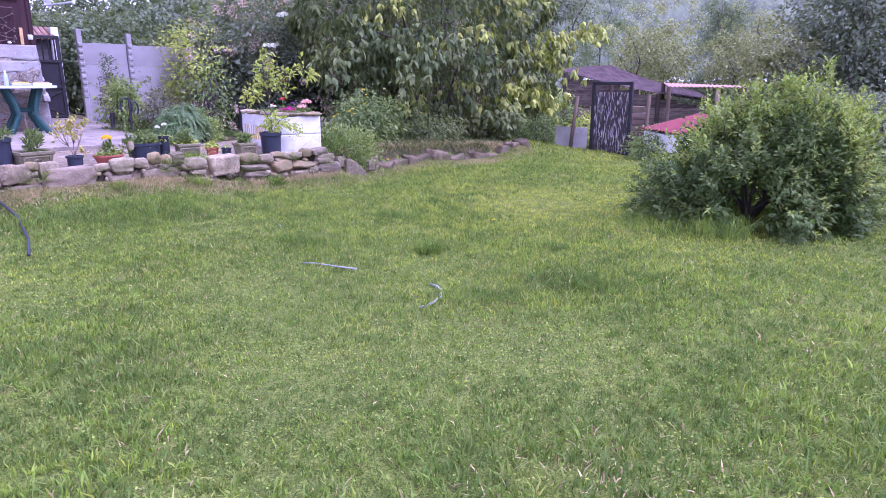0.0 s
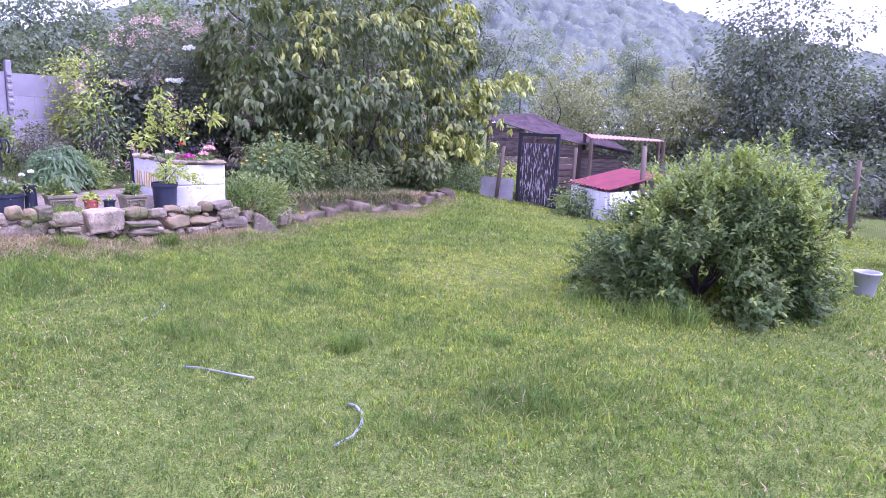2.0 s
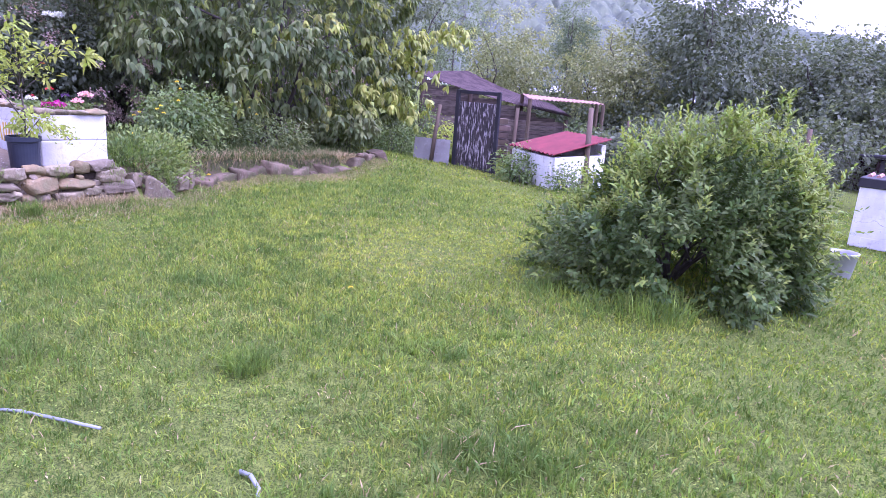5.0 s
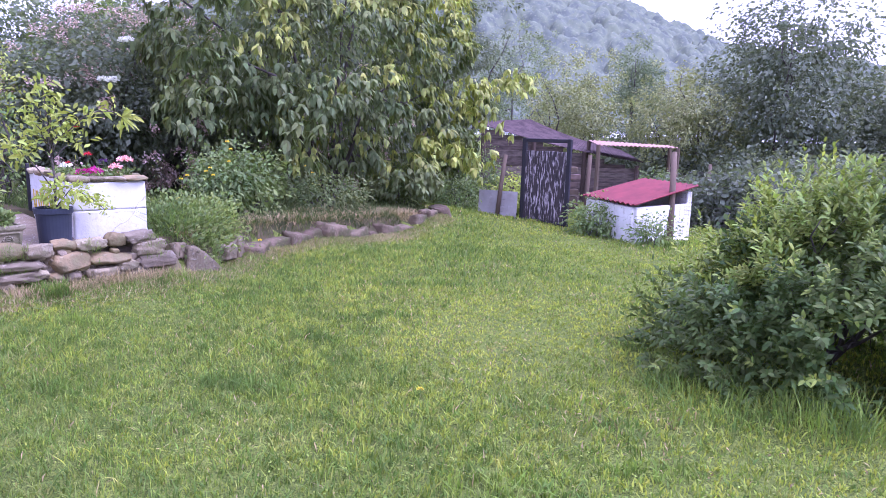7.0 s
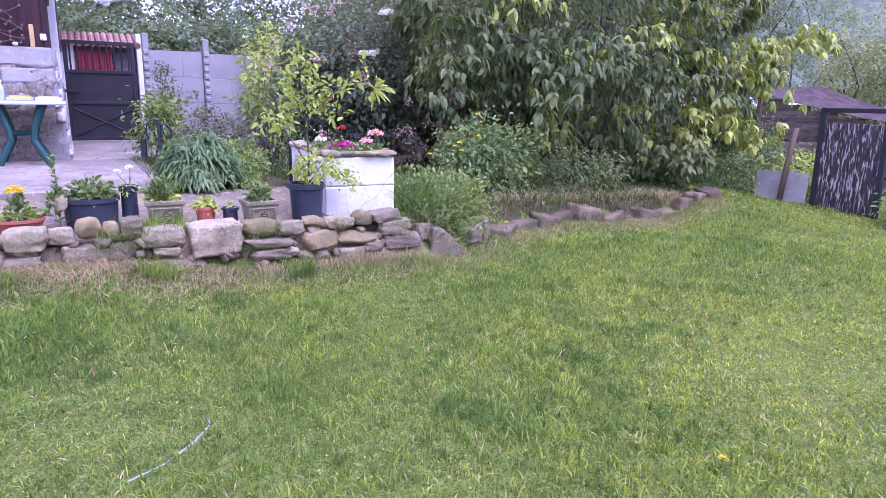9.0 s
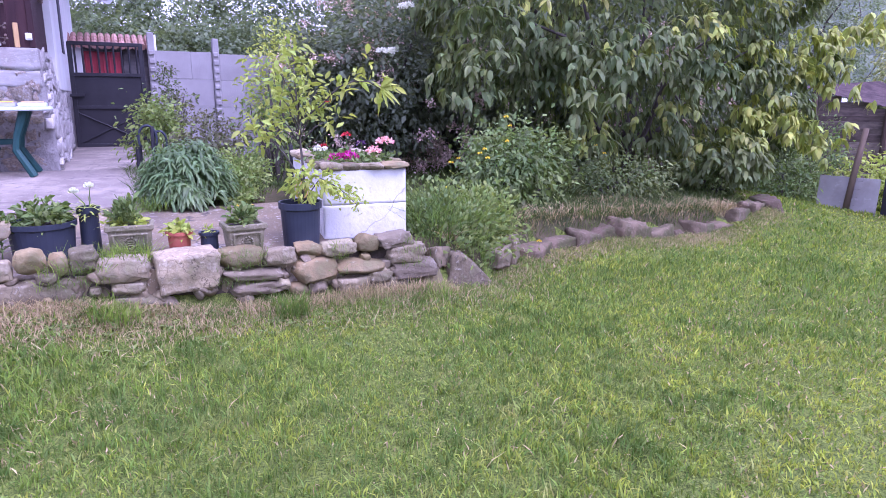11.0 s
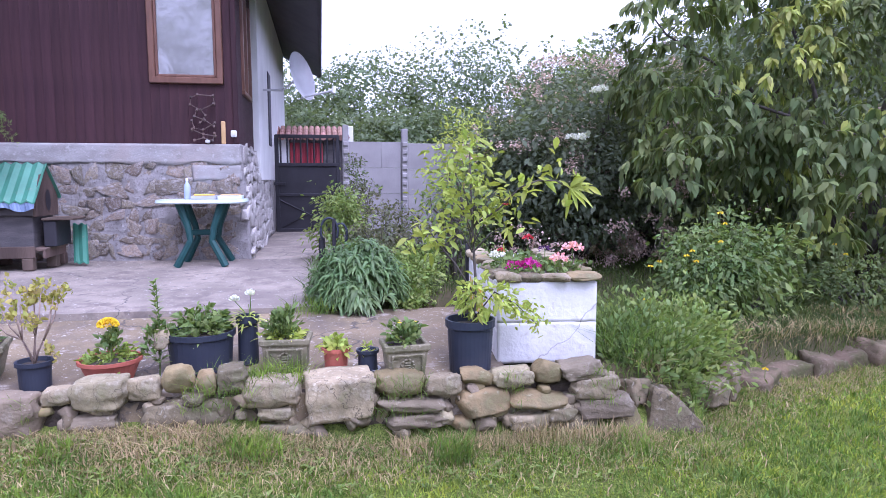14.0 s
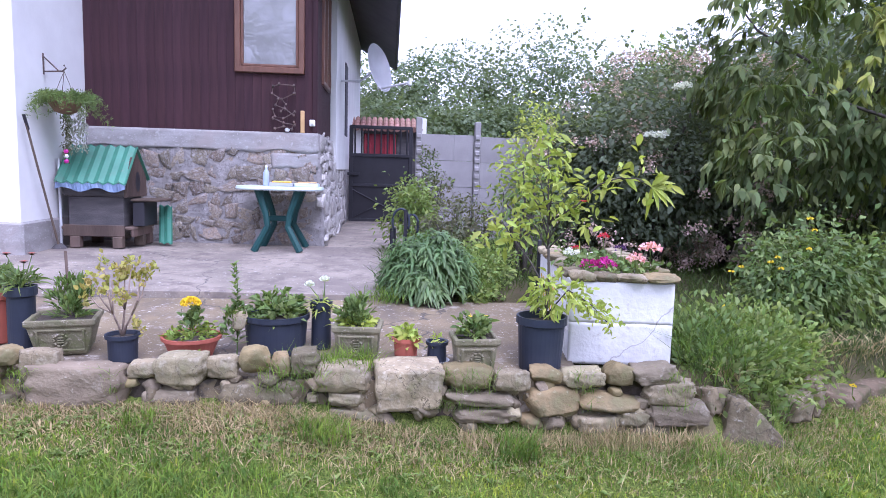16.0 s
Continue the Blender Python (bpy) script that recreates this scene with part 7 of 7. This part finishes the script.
for x, y, h, r, s in ((19.5, -9.0, 2.0, 1.3, 331), (19.2, -6.4, 1.9, 1.2, 332), (21.0, -4.4, 2.0, 1.3, 333), (22.0, -2.0, 2.0, 1.4, 334), (20.0, -12.6, 2.2, 1.4, 335), (17.8, -13.4, 1.9, 1.2, 336), (15.2, -12.6, 1.7, 1.1, 337), (22.5, 0.8, 2.2, 1.4, 338), (13.5, -15.0, 2.0, 1.3, 339), (11.5, -16.0, 2.0, 1.3, 340), (21.5, 3.4, 2.3, 1.5, 341), (23.0, -9.6, 3.2, 1.6, 342), (23.5, -6.4, 3.2, 1.6, 343), (22.5, -13.8, 3.2, 1.7, 344), (21.0, -16.0, 3.0, 1.6, 345), (25.0, 1.6, 3.0, 1.7, 346), (25.5, 4.6, 3.0, 1.8, 347), (25.0, -1.4, 3.0, 1.7, 348), (13.6, -6.6, 1.7, 1.0, 349), (14.6, -8.2, 1.8, 1.1, 350), (13.4, -5.2, 1.3, 0.8, 355)):
    tree("undergrowth_shrub", "dark dense undergrowth beyond the fences", (x, y, -1.25), h, (r, r * 1.2, h * 0.5), M_l_dark, 110, 20, 0.11, 0.6, s, 0.5, 0.03, -0.9, group="undergrowth beyond the fences", category="shrub", clump=0.26, inner=260, gap=-1.2)
for x, y, h, r, s in ((-4.6, -24, 11.5, 3.0, 401), (2.5, -27, 8.5, 3.6, 402), (8.5, -25, 7.0, 3.0, 403)):
    tree("background_tree", "leafy tree beyond the lawn, mirrored in house window", (x, y, -0.8), h, (r, r, h * 0.5), M_l_far, 160, 40, 0.14, 0.5, s, 0.5, 0.14, -0.9, group="trees beyond the lawn", inner=500, clump=0.45)
tree("fruit_tree", "small light green fruit tree behind wire fence", (14.5, -11.45, -1.1), 2.3, (0.8, 0.8, 0.95), M_l_herb, 130, 26, 0.085, 0.5, 351, 0.58, 0.04, -0.8, group="", clump=0.2, inner=120)
cherry = tree("cherry_tree", "small tree with hanging leaves near fence", (8.3, -13.1, -0.75), 2.6, (0.85, 0.95, 0.85), M_l_mid, 150, 5, 0.12, 0.36, 101, 0.72, 0.05, -1, simple=False, droop=0.6, upward=-0.3, gap=-0.2)


def hill():
    """A wooded slope: one round tree-top in every cell of a jittered grid."""
    a = np.concatenate([np.linspace(-2.2, -0.36, 60), np.linspace(-0.35, 1.0, 420), np.linspace(1.01, 2.2, 50)])
    n, rows, cell = len(a), 100, 5.5
    t = np.linspace(0, 1, rows)[:, None]
    prof = np.interp(a, [-2.2, -0.7, -0.1, 0.28, 0.42, 0.62, 0.9, 1.4, 2.2], [10, 10, 12, 27, 41, 52, 50, 8, 6])
    R = 170 + 160 * t + 0 * a
    X, Y = R * np.cos(a), R * np.sin(a)
    top = np.full(X.shape, 0.0)
    for dx in (-1, 0, 1):
        for dy in (-1, 0, 1):
            gx, gy = np.floor(X / cell) + dx, np.floor(Y / cell) + dy
            h1 = np.modf(np.abs(np.sin(gx * 127.1 + gy * 311.7) * 43758.5453))[0]
            h2 = np.modf(np.abs(np.sin(gx * 269.5 + gy * 183.3) * 24634.6345))[0]
            d = np.hypot(X - (gx + 0.15 + 0.7 * h1) * cell, Y - (gy + 0.15 + 0.7 * h2) * cell) / cell
            top = np.maximum(top, (3.0 + 3.5 * np.modf(h1 * 9.7 + h2 * 5.3)[0]) * np.sqrt(np.clip(1 - (d / (0.62 + 0.25 * h2)) ** 2, 0, 1)))
    Z = -2 + prof * np.sin(t * 1.5) * 1.446 + top + rng.normal(size=X.shape) * 0.3
    i = np.arange(rows - 1)[:, None] * n + np.arange(n - 1)
    q = np.stack([i, i + 1, i + 1 + n, i + n], -1).reshape(-1, 4)
    ob = raw_mesh("backdrop", np.stack([X, Y, Z], -1).reshape(-1, 3), np.zeros((0, 3), int), M_l_hill, quads=q)
    tagged(ob, "hazy wooded hillside far behind the trees", "hill", kind="structure")


hill()

# ---- grass ----
def blades(name, label, x, y, z, h, w, material, lean=0.45):
    """Thin bent blades, one per place."""
    n = len(x)
    a, b = rng.uniform(0, math.tau, n), rng.uniform(0, math.tau, n)
    s = np.stack([np.cos(a), np.sin(a), np.zeros(n)], -1) * (w / 2)[:, None]
    d = np.stack([np.cos(b), np.sin(b), np.zeros(n)], -1) * (h * np.minimum(np.abs(rng.normal(size=n)), 1.6) * lean)[:, None]
    base = np.stack([x, y, z], -1)
    mid = base + d * 0.35 + np.array([0, 0, 1]) * (h * 0.5)[:, None]
    tipp = base + d * 1.1 + np.array([0, 0, 1]) * (h * rng.uniform(0.6, 1.0, n))[:, None]
    v = np.stack([base, mid + s, tipp, mid - s], 1).reshape(-1, 3)
    i = np.arange(n)[:, None] * 4
    ob = raw_mesh(name, v, np.concatenate([i + np.array([0, 1, 3]), i + np.array([1, 2, 3])]), material, smooth=False)
    return tagged(ob, label, "grass", kind="stuff")


def lawn_samples(n):
    """Places over the lawn, thicker towards the middle of the garden where one walks."""
    x, y = rng.uniform(-5.5, 13, n), rng.uniform(-14.5, -0.5, n)
    p0, p1 = np.array([-0.5, -9.9]), np.array([1.6, -5.3])
    q = np.stack([x, y], -1) - p0
    f = np.clip(q @ (p1 - p0) / ((p1 - p0) @ (p1 - p0)), 0, 1)
    dist = np.linalg.norm(q - f[:, None] * (p1 - p0), axis=1)
    keep = (rng.random(n) < np.clip((1.7 / np.maximum(dist, 0.5)) ** 1.25, 0.06, 1)) & (y < edge_y(x) - 0.02) & (rng.random(n) < np.clip(np.minimum(x + 5.5, y + 14.5) / 1.5, 0.05, 1))
    return x[keep], y[keep], dist[keep]


def tufted(x, y, cell, spread, share):
    """Draws a share of the places together into small tufts, and gives each place the tuft's own random number."""
    gx, gy = np.floor(x / cell), np.floor(y / cell)
    h1 = np.modf(np.abs(np.sin(gx * 127.1 + gy * 311.7) * 43758.5453))[0]
    h2 = np.modf(np.abs(np.sin(gx * 269.5 + gy * 183.3) * 24634.6345))[0]
    pick = rng.random(len(x)) < share
    x = np.where(pick, (gx + h1) * cell + rng.normal(size=len(x)) * spread, x)
    y = np.where(pick, (gy + h2) * cell + rng.normal(size=len(x)) * spread, y)
    return x, y, np.where(pick, np.modf(h1 * 7.31 + h2 * 3.17)[0], 0.35)


x, y, dist = lawn_samples(1400000)
x, y, own = tufted(x, y, 0.075, 0.018, 0.55)
k = y < edge_y(x) - 0.02
x, y, dist, own = x[k], y[k], dist[k], own[k]
pz = lawn_z(x, y)
pp = np.stack([x, y, np.zeros(len(x))], -1)
lush = lumps(pp, 0.9, 201)
patch = lumps(pp, 2.6, 202)
h = (0.033 + 0.010 * lush + 0.012 * patch).clip(0.016, 0.08) * rng.uniform(0.6, 1.4, len(x)) * (0.75 + 0.75 * own) * (1 + 0.03 * dist)
w = rng.uniform(0.0042, 0.0075, len(x)) * (1 + 0.24 * dist)
strip = np.clip(1 - np.abs(y - edge_y(x) + 1.0) / 0.7, 0, 1)
# Darker blades get commoner towards low x, towards low y and along the strip.
m_darker = rng.random(len(x)) < np.clip(0.10 + 0.40 * lush + strip * 0.5 + 0.9 * (own > 0.84) + 0.8 * smooth_step(1.6, -0.8, x) + 0.6 * smooth_step(-9.5, -10.8, y), 0.02, 0.95)
knot = np.clip(lumps(pp, 7, 211) - 0.9, 0, 0.5) * 2
m_darker |= knot > 0.3
h = h * (1 + 0.6 * strip) * (1 + 0.8 * knot)
dry = rng.random(len(x)) < np.clip(0.04 + 0.08 * lumps(pp, 1.7, 203) + 0.12 * (lumps(pp, 4.5, 208) > 1.0), 0.02, 0.3)
band = (y > edge_y(x) - 0.45)
dry |= band & (rng.random(len(x)) < 0.4)
blades("lawn_grass", "short bright green lawn grass, uneven and freshly mown", *(v[~m_darker & ~dry] for v in (x, y, pz, h, w)), M_grass, 0.6)
blades("lawn_grass", "darker lawn grass, lush in patches", *(v[m_darker & ~dry] for v in (x, y, pz, h, w)), M_lush, 0.6)
blades("dry_grass", "dry straw-coloured blades among lawn", *(v[dry] for v in (x, y, pz, h * 0.75, w)), M_straw, 0.8)

# taller growth at the foot of the stones
n = 56000
x = rng.uniform(-3.2, 8.4, n)
y = edge_y(x) - np.abs(rng.normal(size=n)) * 0.22 - 0.06
z = lawn_z(x, y)
pp = np.stack([x, y, 0 * x], -1)
h = rng.uniform(0.025, 0.10, n) * (1 + 0.4 * lumps(pp, 2.5, 205)).clip(0.4, 2)
s = rng.random(n) < 0.62 + 0.3 * lumps(pp, 1.4, 206)
w = rng.uniform(0.003, 0.006, n)
blades("dry_grass", "dry straw tufts at foot of stone wall", *(v[s] for v in (x, y, z, h * 0.85, w)), M_straw, 0.9)
blades("long_grass", "long green grass at foot of stone wall", *(v[~s] for v in (x, y, z, h, w)), M_lush, 0.6)


def tuft(x0, y0, r, n, hh, material, label):
    a, rr = rng.uniform(0, math.tau, n), r * np.sqrt(rng.random(n))
    x, y = x0 + rr * np.cos(a), y0 + rr * np.sin(a)
    return blades("grass_tuft", label, x, y, ground_z(x, y), rng.uniform(0.5, 1.1, n) * hh, rng.uniform(0.004, 0.008, n), material, 0.6)


tuft(0.85, -8.54, 0.12, 500, 0.13, M_lush, "taller dark grass tuft in lawn")
tuft(3.3, -9.75, 0.26, 420, 0.30, M_lush, "long arching grass before bush hollow")
tuft(3.2, -9.2, 0.4, 500, 0.2, M_lush, "long grass at foot of bush")
tuft(4.2, -12.3, 0.2, 500, 0.5, M_lush, "tall grass clump by lawn edge")
for xx, hh in ((0.45, 0.16), (0.55, 0.14), (1.45, 0.20), (1.52, 0.17), (-0.4, 0.12), (2.5, 0.14)):
    tuft(xx, -4.78, 0.10, 150, hh, M_lush, "long grass against stones")
# upright straw at the foot of the wall's end, and grass in its joints
n = 2600
x, y = rng.uniform(1.2, 2.7, n), -4.70 + rng.normal(size=n) * 0.05
blades("dry_grass", "upright straw stubble at foot of stone wall", x, y, lawn_z(x, y), rng.uniform(0.05, 0.15, n), rng.uniform(0.003, 0.005, n), M_straw, 0.35)
n = 2400
x = rng.uniform(-1.3, 2.5, n)
k = lumps(np.stack([x, 0 * x, 0 * x], -1), 9, 231) > 0.25
x = x[k]
y = -4.60 + rng.normal(size=len(x)) * 0.03
blades("long_grass", "thin grass growing from joints of stone wall", x, y, rng.choice([-0.34, -0.24, -0.17], len(x)), rng.uniform(0.04, 0.12, len(x)), rng.uniform(0.003, 0.005, len(x)), M_lush, 0.9)
# broad weeds on the bank below the stones
n = 520
x = rng.uniform(-2.5, 3.2, n)
y = edge_y(x) - 0.12 - np.abs(rng.normal(size=n)) * 0.22
c = np.repeat(np.stack([x, y, lawn_z(x, y) + 0.02], -1), 6, 0)
a = rng.uniform(0, math.tau, n * 6)
d = np.stack([np.cos(a), np.sin(a), rng.uniform(0.15, 0.9, n * 6)], -1)
ob = leaves("bank_weeds", c, d, np.array([0, 0, 1.0]) + 0 * d, rng.uniform(0.02, 0.06, n * 6), rng.uniform(0.008, 0.018, n * 6), M_l_herb, droop=0.35)
tagged(ob, "small broad-leaved weeds below the stone wall", "weeds", kind="stuff")
# bed growth
n = 40000
x, y = rng.uniform(0.7, 11, n), rng.uniform(-4.4, 2.7, n)
k = (y > edge_y(x) + 0.05) & ~((x < 1.95) & (y < -2.88)) & ~((x < 1.28) & (y > 0.05)) & ~((x > 1.8) & (x < 2.65) & (y < -2.6))
x, y = x[k], y[k]
z = ground_z(x, y)
blades("bed_grass", "rough grass and weeds under shrubs", x, y, z, rng.uniform(0.05, 0.22, len(x)), rng.uniform(0.005, 0.011, len(x)), M_weed, 0.8)
n = 1900
x = rng.uniform(3.7, 7.6, n)
y = edge_y(x) + 0.08 + np.abs(rng.normal(size=n)) * 0.2
blades("dry_grass", "dry grass hanging over edging stones", x, y, ground_z(x, y), rng.uniform(0.06, 0.2, n), rng.uniform(0.004, 0.007, n), M_straw, 0.9)
# clover and small weeds
x, y, dist = lawn_samples(150000)
pp = np.stack([x, y, 0 * x], -1)
k = lumps(pp, 1.6, 207) + 0.5 * lumps(pp, 5, 209) > -0.25
x, y, dist = x[k], y[k], dist[k]
base = np.stack([x, y, lawn_z(x, y) + rng.uniform(0.012, 0.035, len(x))], -1)
cl = leaves("clover", base, rand_dirs(len(x)) * np.array([1, 1, 0.35]), np.array([0, 0, 1.0]) + rand_dirs(len(x)) * 0.6, rng.uniform(0.009, 0.017, len(x)) * (1 + 0.08 * dist), 0.010 * (1 + 0.08 * dist), M_clover, simple=True, droop=0.05)
tagged(cl, "clover and small broad weeds in lawn", "weeds", kind="stuff")
for x, y in ((2.18, -7.99),):
    blossom("dandelion", "single yellow dandelion in lawn", (x, y, float(lawn_z(x, y)) + 0.03), 0.022, M_yellow, 50, 0.5, 0.02, leafy=False)

for x, y, r, k in ((0.60, -4.42, 0.15, 380), (0.42, -4.46, 0.12, 220), (0.24, -4.48, 0.1, 100), (0.7, -2.98, 0.16, 130), (0.85, -3.0, 0.12, 80)):
    a, rr = rng.uniform(0, math.tau, k), r * np.sqrt(rng.random(k))
    xx, yy = x + rr * np.cos(a), y + rr * np.sin(a)
    blades("grass_tuft", "long grass growing through paving and cap stones", xx, yy, np.full(k, slab_z(x, y)), rng.uniform(0.07, 0.2, k), rng.uniform(0.003, 0.006, k), M_lush, 0.7)

# long grass hanging over the end of the wall and through the herbs
n = 1400
x, y = 2.55 + rng.random(n) * 1.1, rng.uniform(-4.45, -3.3, n)
k = y > edge_y(x) - 0.05
x, y = x[k], y[k]
herb_blades = ground_z(x, y)
blades("long_grass", "long arching grass among herbs", x, y, herb_blades, rng.uniform(0.18, 0.46, len(x)), rng.uniform(0.004, 0.008, len(x)), M_lush, 0.8)

n = 34
x, y = 3.9 + rng.normal(size=n) * 0.28, -11.45 + rng.normal(size=n) * 0.16
c = np.repeat(np.stack([x, y, lawn_z(x, y) + 0.06], -1), 8, 0)
a = np.tile(np.arange(8) * math.tau / 8, n)
d = np.stack([np.cos(a), np.sin(a), 0.25 + 0 * a], -1)
ob = leaves("daisies", c, d, np.array([0, 0, 1.0]) + 0 * d, 0.013, 0.007, M_whitepetal, simple=True, droop=0)
tagged(ob, "loose patch of small white daisies in lawn", "flowers", kind="stuff")

# rough verge between the edging stones and the shrubs
n = 15000
x = rng.uniform(2.6, 8.2, n)
y = edge_y(x) + 0.06 + rng.random(n) ** 1.3 * 1.1
verge = lumps(np.stack([x, y, 0 * x], -1), 3.0, 221) > 0.4
h, w = rng.uniform(0.05, 0.17, n), rng.uniform(0.004, 0.008, n)
z = ground_z(x, y)
blades("dry_grass", "dry straw lying on bed behind stones", *(v[verge] for v in (x, y, z, h, w)), M_straw, 1.2)
blades("long_grass", "green weeds and grass on bed behind stones", *(v[~verge] for v in (x, y, z, h, w)), M_weed, 0.8)
